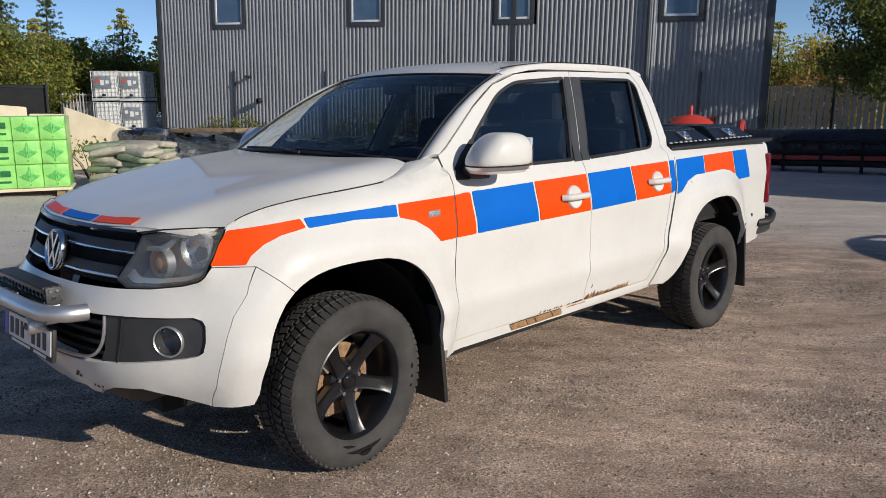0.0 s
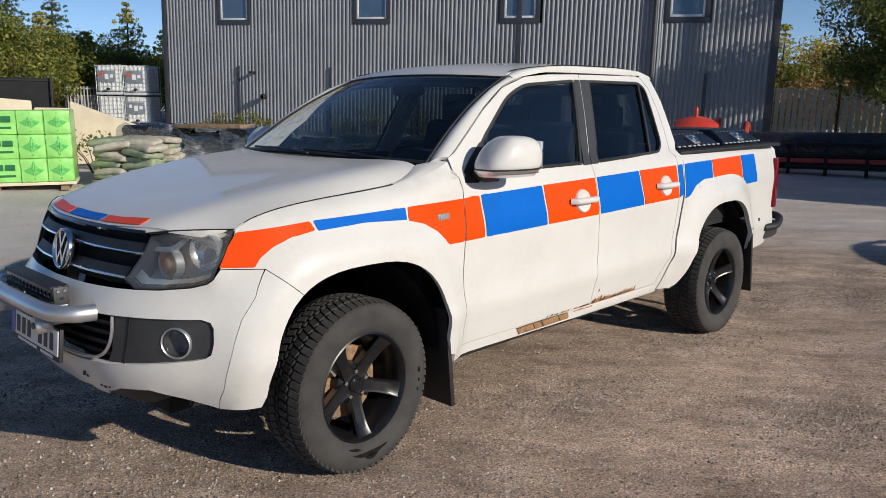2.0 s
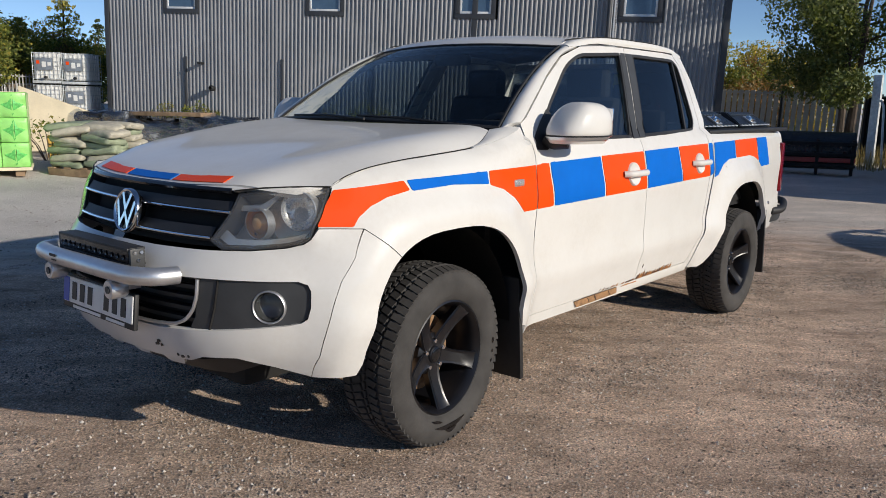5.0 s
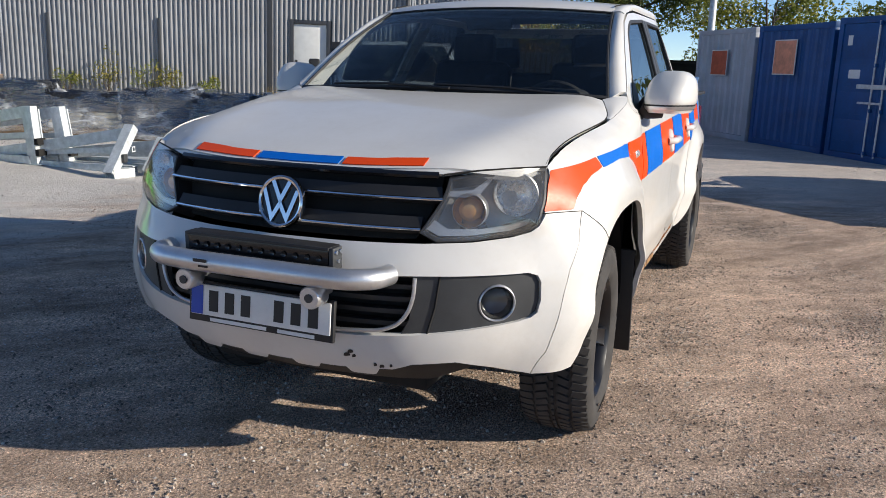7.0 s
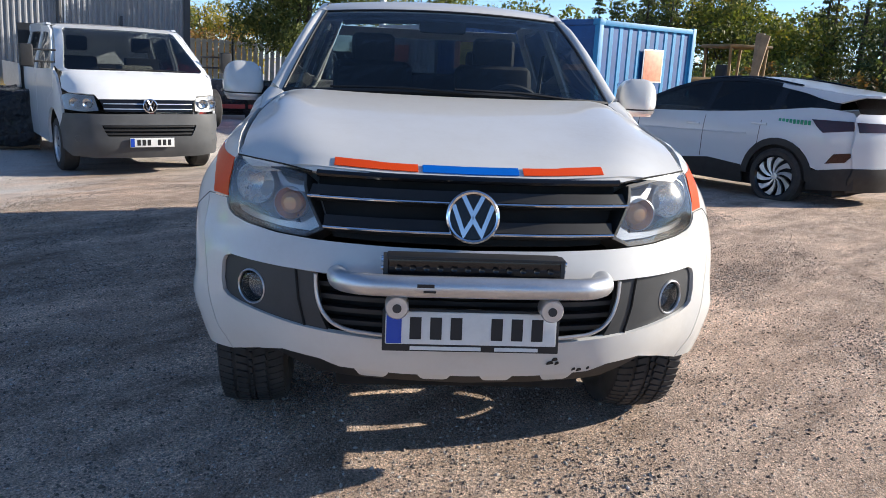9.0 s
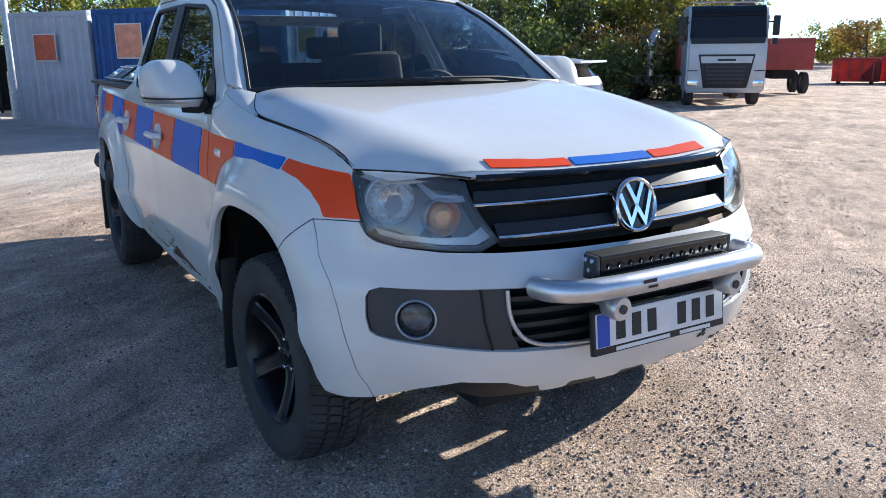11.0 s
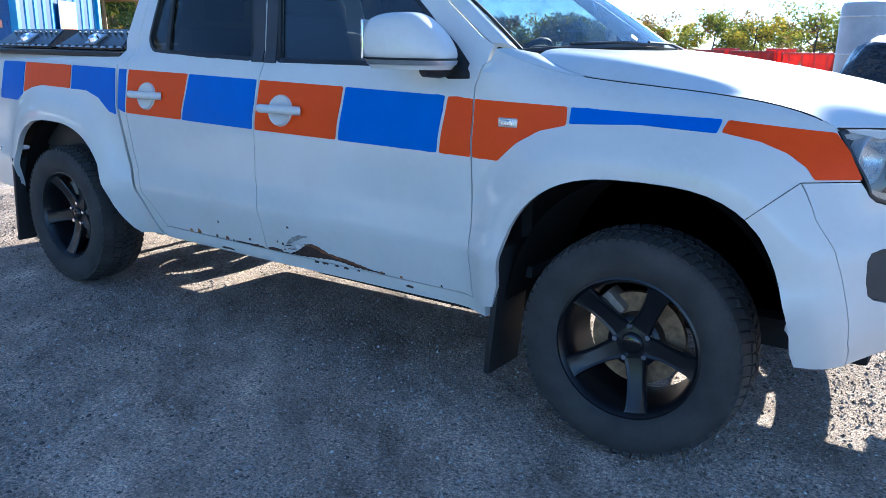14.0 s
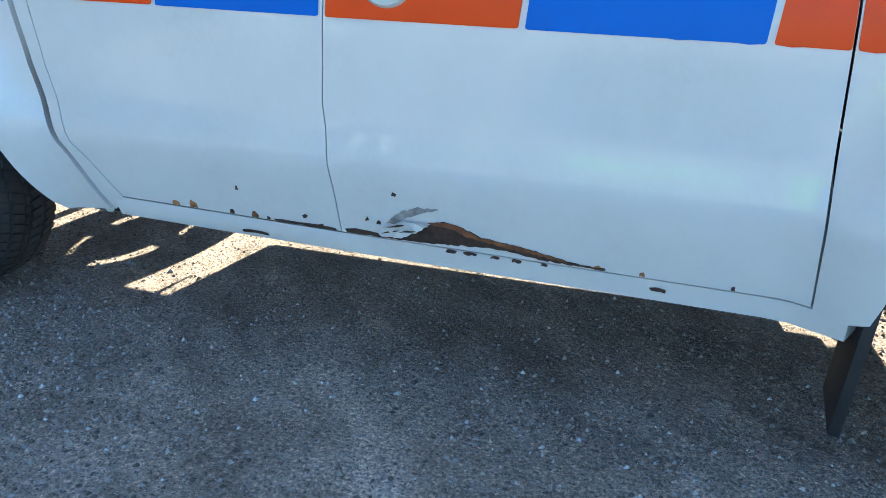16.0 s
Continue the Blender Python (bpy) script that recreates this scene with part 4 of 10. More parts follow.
for sg in (1, -1):
    part("hood_seam", tube_bm([(x, sg * YS(x), ZS(x) - 0.003) for x in np.linspace(-0.42, 0.48, 46)], 0.0021, 6), M_UNDER, pickup)
    # the fender's shoulder between the hood's rounded corner and the door
    rows = []
    for xi, xo in ((-0.225, -0.225), (-0.27, -0.275), (-0.31, -0.325), (-0.345, -0.37), (-0.375, -0.415), (-0.40, -0.455), (-0.425, -0.495), (-0.455, -0.535)):
        zi = ZS(xi) if xi > -0.43 else 1.2785
        yi = YS(xi) + 0.002 if xi > -0.43 else 0.735
        a, b = Vector((xi, yi, zi)), fender_side(xo, Z_TOP(xo) - 0.002)
        rows.append([Vector((p.x, sg * p.y, p.z)) for p in bulge_row(a, b, 4, Vector((0, 0.004, 0.006)) * min(1, (b - a).length / 0.06))])
    part("fender_shoulder", loft(rows, 0.015), M_WHITE, pickup)
lip_low = [(s_y(y, z), z) for y, z in ((0.0, 1.082), (0.3, 1.080), (0.515, 1.080), (0.62, 1.094), (0.72, 1.1015))] + [(s_x(0.49, 1.10), 1.101)]
lip_top = []
for s in (S_HOOD, s_y(0.72, 1.1), s_y(0.62, 1.1), s_y(0.5, 1.1), s_y(0.3, 1.1), 0.0):
    p = wrap(s, 1.10)
    lip_top.append((s, hood_z(p.x, p.y) - 0.003))
lip_half = lip_low + lip_top
part("hood_lip", sheet(lip_half + [(-s, z) for s, z in lip_half[-2:0:-1]], lambda s, z: wrap(s, z, -0.001), step=0.05, edge=0.03, thick=0.02), M_WHITE, pickup)
for sg in (1, -1):
    part("lamp_seam", tube_bm([wrap(sg * s, z - 0.001, 0.001) for s, z in lip_low[2:]], 0.0028, 6), M_UNDER, pickup)
part("cowl", sheet([(-0.30, y) for y in (-0.6, -0.3, 0, 0.3, 0.6)] + [(-0.50, 0.74), (-0.56, 0.70)] + [(-0.42, 0.3), (-0.40, 0), (-0.42, -0.3)] + [(-0.56, -0.70), (-0.50, -0.74)], lambda x, y: Vector((x, y, 1.281 - 0.036 * (abs(y) / 0.7) ** 2)), step=0.08, thick=0.02), M_BLACK_PL, pickup)

# windscreen, pillars and roof
WS_T = [k / 14 for k in range(15)]


def ws_edge(u):
    """The windscreen's side edge, from its foot to its head."""
    return Vector((-0.475 - 0.675 * u, 0.735 - 0.135 * u - 0.012 * math.sin(math.pi * u), 1.278 + 0.385 * u + 0.035 * math.sin(math.pi * u)))


def ws_point(u, v):
    e = ws_edge(u)
    bow = (0.155 - 0.04 * u) * (1 - abs(v) ** 2.1)
    return Vector((e.x + bow * 0.9, e.y * v, e.z + 0.012 * (1 - v * v) + bow * 0.06))


bm = bmesh.new()
grid = [[bm.verts.new(ws_point(u, -1 + 2 * k / 20)) for k in range(21)] for u in WS_T]
for a, b in zip(grid, grid[1:]):
    for k in range(20):
        bm.faces.new((a[k], a[k + 1], b[k + 1], b[k]))
bmesh.ops.solidify(bm, geom=bm.faces[:], thickness=0.005)
ws = part("windscreen", bm, M_GLASS, pickup)
ws.visible_shadow = False
bm = bmesh.new()
for loop in ([ws_point(u, s) + Vector((0.002, 0, 0.002)) for u in WS_T] for s in (-1, 1)):
    tube_bm(loop, 0.006, 6, bm)
tube_bm([ws_point(1.0, -1 + k / 10) for k in range(21)], 0.006, 6, bm)
tube_bm([ws_point(0.0, -1 + k / 10) for k in range(21)], 0.012, 6, bm)
part("windscreen_seal", bm, M_BLACK_PL, pickup)
bm = bmesh.new()
band = [[bm.verts.new(ws_point(0.86 + 0.14 * j / 3, -1 + 2 * k / 20) - Vector((0.012, 0, 0.012))) for k in range(21)] for j in range(4)]
for a, b in zip(band, band[1:]):
    for k in range(20):
        bm.faces.new((a[k], a[k + 1], b[k + 1], b[k]))
bmesh.ops.solidify(bm, geom=bm.faces[:], thickness=0.003)
part("windscreen_band", bm, M_GLOSS_BLK, pickup, "dark shade band along the windscreen")


def pillar_rows():
    """From the windscreen's edge and the roof to the seam of the doors."""
    rows = []
    seam = [Vector((x, y_cab(x, z) - 0.002, z)) for x, z in ((-0.555, 1.305), (-0.60, 1.332), (-0.73, 1.422), (-0.86, 1.512), (-0.96, 1.570), (-1.05, 1.619), (-1.15, 1.650), (-1.25, 1.674))]
    foot = [ws_edge(u) + Vector((0, 0.008, -0.002)) for u in (0.0, 0.10, 0.29, 0.48, 0.62, 0.76, 0.88, 1.0)]
    for a, b in zip(foot, seam):
        rows.append(bulge_row(a, b, 5, Vector((0.012, 0.006, 0.010))))
    return rows


def roof_z(x, y):
    c = hermite([(-2.66, 1.680), (-2.54, 1.728), (-2.3, 1.754), (-2.05, 1.766), (-1.7, 1.765), (-1.4, 1.748), (-1.2, 1.724), (-1.1, 1.702), (-1.0, 1.672)])(x)
    return c - 0.030 * (abs(y) / 0.6) ** 2.2


def roof_rows():
    rows = []
    for k in range(19):
        x = -1.15 - 1.38 * k / 18
        zs = 1.655 + 0.036 * sstep(-1.12, -1.5, x) - 0.022 * sstep(-2.36, -2.54, x)
        yo = 0.598 + 0.015 * sstep(-1.15, -1.5, x) - 0.03 * sstep(-2.2, -2.55, x)
        a = Vector((x, yo, roof_z(x, yo) - 0.016 * (1 - sstep(-1.15, -1.24, x))))
        b = Vector((x, y_cab(x, zs + 0.006) - 0.002, zs + 0.006))
        kb = (0.5 + 0.5 * sstep(-1.15, -1.32, x)) * (1 - 0.5 * sstep(-2.4, -2.53, x))
        rows.append(bulge_row(a, b, 5, Vector((0, 0.012, 0.014)) * kb))
    return rows


pillars = pair("windscreen_pillar", loft(pillar_rows()), M_WHITE, pickup)
rails = pair("roof_rail_panel", loft(roof_rows()), M_WHITE, pickup)
rows = [[ws_point(1.0, j / 10 - 1) + Vector((-0.004, 0, 0.005)) for j in range(21)], [ws_point(1.0, j / 10 - 1) + Vector((-0.035, 0, 0.022)) for j in range(21)]]
for k in range(3, 29):
    x = -1.10 - 1.455 * k / 28
    yo = 0.598 + 0.015 * sstep(-1.15, -1.5, x) - 0.03 * sstep(-2.2, -2.55, x)
    bowx = 0.10 * (1 - sstep(-1.10, -1.6, x))
    rows.append([Vector((x + bowx * (1 - (j / 10 - 1) ** 2), yo * (j / 10 - 1), roof_z(x, yo * (j / 10 - 1)))) for j in range(21)])
part("roof_panel", loft(rows), M_WHITE, pickup)
for sg in (-1, 1):
    bm = tube_bm([(x, sg * (0.598 + 0.015 * sstep(-1.15, -1.5, x) - 0.03 * sstep(-2.2, -2.55, x)), roof_z(x, 0.6) + 0.003) for x in np.linspace(-1.20, -2.50, 20)], 0.0032, 6)
    part("roof_seam", bm, M_UNDER, pickup)
back = [Vector((0, 0, 0))]
rows = []
for k in range(9):
    u = k / 8
    z = 1.655 - 0.50 * u
    x = -2.525 - 0.045 * math.sin(u * 1.5)
    yo = y_cab(-2.5, z) - 0.03
    rows.append([Vector((x - 0.05 * (1 - (j / 6 - 1) ** 2), yo * (j / 6 - 1), z)) for j in range(13)])
cab_back = loft([rows[0], rows[1]] , 0.02)
part("cab_back_top", cab_back, M_WHITE, pickup)
part("cab_back_window", loft(rows[1:7], 0.006), M_GLASS_D, pickup).visible_shadow = False
part("cab_back_lower", loft(rows[6:] + [[p + Vector((0, 0, -0.5)) for p in rows[-1]]], 0.02), M_WHITE, pickup)

# front bumper with its opening, the arch pieces
OPEN = [(0.0, 0.792), (0.3, 0.795), (0.52, 0.797), (0.755, 0.797), (0.775, 0.786), (0.781, 0.765), (0.780, 0.71), (0.774, 0.672), (0.762, 0.658), (0.735, 0.648), (0.52, 0.620), (0.3, 0.605), (0.0, 0.602)]
open_r = [(s_y(y, z), z) for y, z in OPEN]
open_full = open_r + [(-s, z) for s, z in open_r[-2:0:-1]]
half = [(0.0, 0.878), (s_y(0.25, 0.88), 0.88), (s_y(0.47, 0.884), 0.884), (s_y(0.505, 0.885), 0.885), (s_y(0.60, 0.889), 0.889), (s_y(0.70, 0.902), 0.902), (s_y(0.745, 0.916), 0.916), (s_y(0.766, 0.933), 0.933), (s_x(0.568, 0.968), 0.968), (s_x(0.44, 0.963), 0.963)]
M_FOGBOWL = simple("fog_bowl_grey", (0.10, 0.105, 0.11), 0.25, 0.5, var=0.2)
SEAM = [(0.474, 0.90), (0.525, 0.82), (0.562, 0.733), (0.590, 0.62), (0.596, 0.54), (0.592, 0.458)]
half += [(s_x(x, z), z) for x, z in SEAM] + [(s_y(0.74, 0.46), 0.462), (s_y(0.68, 0.49), 0.492), (s_y(0.58, 0.515), 0.522), (s_y(0.46, 0.50), 0.512), (s_y(0.40, 0.49), 0.488), (s_y(0.2, 0.48), 0.478), (0.0, 0.476)]
bump_out = half + [(-s, z) for s, z in half[-2:0:-1]]
bumper = part("front_bumper", sheet(bump_out, lambda s, z: wrap(s, z), [open_full], step=0.045, edge=0.028, gap=0.001, thick=0.02), M_WHITE, pickup, "white front bumper with scuffed lower edge")
arch_p = [(s_x(x, z), z) for x, z in [(0.438, 0.963)] + SEAM + [(0.480, 0.460), (0.468, 0.50)] + [p for p in ARCH_F[::-1] if p[0] > ARCH_X + 0.01 and p[1] > 0.51] + [(ARCH_X, ARCH_Z)]]
pair("arch_extension", sheet(arch_p, lambda s, z: wrap(s, z), step=0.045, edge=0.03, gap=0.001, thick=0.02), M_WHITE, pickup)
seam_l = [fender_side(x, z, 0.0005) for x, z in [(ARCH_X + (0.439 - ARCH_X) * k / 8, ARCH_Z + (0.964 - ARCH_Z) * k / 8) for k in range(9)]]
pair("arch_seam", tube_bm(seam_l, 0.0012, 6), M_UNDER, pickup)
lip = [(s_y(0.66, 0.5), 0.498), (s_y(0.55, 0.5), 0.512), (s_y(0.42, 0.49), 0.484), (0.0, 0.472), (-s_y(0.42, 0.49), 0.484), (-s_y(0.55, 0.5), 0.512), (-s_y(0.66, 0.5), 0.498), (-s_y(0.5, 0.45), 0.43), (-s_y(0.2, 0.45), 0.425), (0, 0.42), (s_y(0.2, 0.45), 0.425), (s_y(0.5, 0.45), 0.43)]
part("bumper_skirt", sheet(lip, lambda s, z: wrap(s, z, -0.035), step=0.06, thick=0.02), M_BLACK_PL, bumper, "black plastic skirt below the bumper")
for y0 in (-0.30, -0.10, 0.10, 0.30):
    part("skid_tab", sheet(round_poly([(y0 - 0.06, 0.486), (y0 + 0.06, 0.486), (y0 + 0.04, 0.455), (y0 - 0.04, 0.455)], 0.012), lambda s, z: wrap(s, z, -0.006), step=0.04, thick=0.012), M_WHITE, bumper)
for bx, bz, bw in ((0.275, 0.545, 0.010), (0.262, 0.532, 0.012), (0.285, 0.530, 0.007), (0.35, 0.502, 0.006), (0.37, 0.498, 0.009), (0.40, 0.503, 0.005)):
    part("paint_chip", sheet(round_poly([(bx - bw, bz - 0.006), (bx + bw, bz - 0.002), (bx + bw * 0.7, bz + 0.007), (bx - bw * 0.6, bz + 0.006)], 0.004), lambda s, z: wrap(s, z, 0.0025), step=0.02, thick=0.002), M_INK, bumper)

# inside the opening: dark mesh, slats, fog panels
part("intake_back", sheet(inset_poly(open_full, -0.015), lambda s, z: wrap(s, z, -0.075), step=0.1, thick=0.01), M_UNDER, bumper)
for z in (0.64, 0.678, 0.716, 0.754):
    part("intake_slat", sheet([(-s_y(0.47, z), z - 0.006), (s_y(0.47, z), z - 0.006), (s_y(0.47, z), z + 0.008), (-s_y(0.47, z), z + 0.008)], lambda s, zz: wrap(s, zz, -0.03), step=0.08, thick=0.03), M_BLACK_PL, bumper)
fog_pan = [(s_y(y, z), z) for y, z in [(0.475, 0.795), (0.755, 0.796), (0.774, 0.785), (0.780, 0.765), (0.779, 0.71), (0.773, 0.673), (0.761, 0.659), (0.735, 0.649), (0.52, 0.621), (0.43, 0.612), (0.455, 0.66)]]
fog_c = (s_y(0.686, 0.706), 0.708)
for sg in (1, -1):
    q = [(sg * a, b) for a, b in fog_pan]
    hole = ellipse(sg * fog_c[0], fog_c[1], 0.054, 0.052, 0, 345, 23)
    pan = part("fog_panel", sheet(q, lambda s, z: wrap(s, z, -0.012), [hole], step=0.05, edge=0.03, thick=0.02), M_DGREY_PL, bumper, "matt dark grey plastic fog lamp panel")
    m_f = Matrix.Translation(wrap(sg * fog_c[0], fog_c[1], -0.013)) @ Matrix.Rotation(sg * radians(34), 4, "Z") @ Matrix.Rotation(radians(-90), 4, "Z")
    part("fog_rim", lathe_bm([(0.051, -0.004), (0.051, 0.004), (0.054, 0.008), (0.057, 0.005), (0.058, -0.006)], 36, m=m_f), M_SATIN, pan, "satin metal ring")
    part("fog_bowl", lathe_bm([(0.048, 0.0), (0.042, -0.03), (0.022, -0.045), (0.0, -0.048)], 32, m=m_f), M_FOGBOWL, pan)
    part("fog_lens", lathe_bm([(0.049, -0.008), (0.044, 0.0), (0.03, 0.005), (0.0, 0.008)], 32, m=m_f), M_LENS, pan).visible_shadow = False
    trim = [wrap(sg * s_y(y, z), z, -0.004) for y, z in ((0.468, 0.79), (0.466, 0.73), (0.45, 0.68), (0.42, 0.645), (0.37, 0.625), (0.27, 0.617), (0.15, 0.614))]
    part("intake_trim", tube_bm(round_path(trim, 0.05, 4), 0.0065, 8), M_SATIN, bumper)
    part("panel_seam", tube_bm([wrap(sg * s_y(y, z), z, -0.010) for y, z in ((0.535, 0.795), (0.525, 0.70), (0.505, 0.62))], 0.004, 6), M_UNDER, pan)

# grille
grille = thing("grille", "", "")
grille.parent = pickup
for k in ("label", "category"):
    if k in grille:
        del grille[k]
gr = [(s_y(y, z), z) for y, z in ((0, 1.088), (0.3, 1.086), (0.515, 1.075), (0.48, 0.99), (0.44, 0.885), (0.3, 0.882), (0, 0.88))]
part("grille_back", sheet(gr + [(-s, z) for s, z in gr[-2:0:-1]], lambda s, z: wrap(s, z, -0.06), step=0.08, thick=0.01), M_UNDER, grille)
for zc, w in ((1.012, 0.503), (0.925, 0.452)):
    zz0 = zc
    part("grille_bar", sheet([(-s_y(w, zc), zc - 0.004), (0, zc - 0.004), (s_y(w, zc), zc - 0.004), (s_y(w, zc), zc + 0.030), (0, zc + 0.030), (-s_y(w, zc), zc + 0.030)], lambda s, z: wrap(s, z, -0.004 - 0.35 * (z - zz0)), step=0.05, thick=0.03), M_BLACK_PL, grille)
    part("chrome_strip", tube_bm([wrap(-s_y(w, zc) + 2 * s_y(w, zc) * k / 24, zc - 0.003, 0.0) for k in range(25)], 0.0055, 8), M_CHROME, grille, "thin chrome strip")
part("grille_frame", tube_bm([wrap(-s_y(0.5, 1.08) + 2 * s_y(0.5, 1.08) * k / 24, 1.076, -0.01) for k in range(25)], 0.012, 8), M_GLOSS_BLK, grille)
m_b = Matrix.Translation(wrap(0, 0.974, 0.020)) @ Matrix.Rotation(radians(-12), 4, "Y") @ Matrix.Rotation(radians(-90), 4, "Z")
badge = part("badge", lathe_bm([(0.067, 0.004), (0.070, 0.011), (0.076, 0.014), (0.081, 0.010), (0.083, 0.002), (0.082, -0.008), (0.066, -0.008)], 56, m=m_b, close=True), M_CHROME, grille, "round chrome badge with bright chevrons on a dark field")
part("badge_field", lathe_bm([(0.0, 0.003), (0.068, 0.003), (0.068, -0.008), (0.062, -0.035), (0.0, -0.035)], 40, m=m_b), M_GLOSS_BLK, badge)


def chevron_bm(line, w, y0, y1):
    """A mitred flat strip along a zigzag, in the badge's plane."""
    pts = [Vector(p) for p in line]
    up, lo = [], []
    for i, p in enumerate(pts):
        d1 = (p - pts[i - 1]).normalized() if i else (pts[1] - p).normalized()
        d2 = (pts[i + 1] - p).normalized() if i < len(pts) - 1 else d1
        n = (Vector((-d1.y, d1.x)) + Vector((-d2.y, d2.x))).normalized()
        k = w / max(0.45, n.dot(Vector((-d1.y, d1.x))))
        up.append(p + n * k)
        lo.append(p - n * k)
    b2 = bmesh.new()
    rows2 = [[b2.verts.new((q.x, yy, q.y)) for q in ln] for ln, yy in ((up, y0), (up, y1), (lo, y1), (lo, y0))]
    for r0, r1 in zip(rows2, rows2[1:] + rows2[:1]):
        for j in range(len(pts) - 1):
            b2.faces.new((r0[j], r0[j + 1], r1[j + 1], r1[j]))
    for j in (0, len(pts) - 1):
        b2.faces.new([r[j] for r in rows2])
    bmesh.ops.recalc_face_normals(b2, faces=b2.faces[:])
    b2.transform(m_b)
    return b2


part("badge_bar", chevron_bm([(-0.030, 0.063), (0.0, 0.004), (0.030, 0.063)], 0.0068, 0.002, 0.011), M_CHROME, badge, smooth=20)
part("badge_bar", chevron_bm([(-0.060, 0.036), (-0.027, -0.052), (0.0, -0.006), (0.027, -0.052), (0.060, 0.036)], 0.0068, 0.002, 0.011), M_CHROME, badge, smooth=20)

# headlights
M_LAMPGREY = simple("lamp_housing_grey", (0.36, 0.36, 0.36), 0.35, 0.15, var=0.15, scale=20)
HL = [(s_y(y, z), z) for y, z in ((0.450, 0.912), (0.492, 0.99), (0.53, 1.070), (0.62, 1.085), (0.72, 1.096))] + [(s_x(0.492, 1.098), 1.098), (s_x(0.535, 1.035), 1.035), (s_x(0.574, 0.978), 0.978)] + [(s_y(y, z), z) for y, z in ((0.766, 0.935), (0.745, 0.918), (0.70, 0.904), (0.60, 0.891), (0.505, 0.887))]
for sg in (1, -1):
    hl = [(sg * s, z) for s, z in HL]
    lamp = part("headlight", sheet(hl, lambda s, z: wrap(s, z, -0.10), step=0.06, thick=0.01), M_LAMPGREY, pickup, "clear headlight with grey housing and round reflectors")
    rim = sheet(hl, lambda s, z: wrap(s, z, -0.002), [inset_poly(hl, 0.009)], step=0.2, edge=0.025, thick=0.012)
    part("lamp_rim", rim, M_BLACK_PL, lamp)
    part("lamp_wall", sheet(inset_poly(hl, 0.002), lambda s, z: wrap(s, z, -0.016), [inset_poly(hl, 0.010)], step=0.2, edge=0.025, thick=0.085), M_BLACK_PL, lamp)
    part("lens", sheet(hl, lambda s, z: wrap(s, z, 0.0), step=0.05, edge=0.03, thick=0.004, gap=0.003), M_HAZE, lamp, "milky weathered lens").visible_shadow = False
    for (yy, zz, r, ang, deep) in ((0.585, 0.970, 0.052, 16, -0.060), (0.715, 1.018, 0.066, 34, -0.058)):
        m_r = Matrix.Translation(wrap(sg * s_y(yy, zz), zz, deep)) @ Matrix.Rotation(sg * radians(ang * 0.6), 4, "Z") @ Matrix.Rotation(radians(-90), 4, "Z")
        part("reflector", lathe_bm([(r, 0.012), (r * 0.96, 0.0), (r * 0.8, -0.022), (r * 0.45, -0.04), (0.0, -0.045)], 36, m=m_r), M_AMBER if r < 0.06 else M_REFLECT, lamp)
        part("reflector_ring", lathe_bm([(r * 0.98, 0.004), (r * 1.0, 0.014), (r * 1.04, 0.012), (r * 1.06, -0.02)], 36, m=m_r), M_SATIN, lamp)
        if r < 0.06:
            part("projector", lathe_bm([(r * 0.72, -0.02), (r * 0.66, 0.0), (r * 0.4, 0.014), (0.0, 0.018)], 32, m=m_r), M_AMBER, lamp, "amber tinted inner lens")
    low = [(sg * s_y(y, z), z) for y, z in ((0.468, 0.918), (0.486, 0.945), (0.53, 0.920), (0.62, 0.920), (0.70, 0.931), (0.755, 0.948), (0.745, 0.931), (0.70, 0.915), (0.60, 0.902), (0.508, 0.899))]
    part("lamp_reflector_strip", sheet(low, lambda s, z: wrap(s, z, -0.03), step=0.05, thick=0.01), M_SATIN, lamp)
    top = [(sg * s_y(y, z), z) for y, z in ((0.516, 1.012), (0.524, 1.028), (0.59, 1.032), (0.65, 1.068), (0.655, 1.062), (0.61, 1.022), (0.57, 1.012))]
    part("lamp_reflector_strip", sheet(top, lambda s, z: wrap(s, z, -0.04), step=0.05, thick=0.01), M_SATIN, lamp)

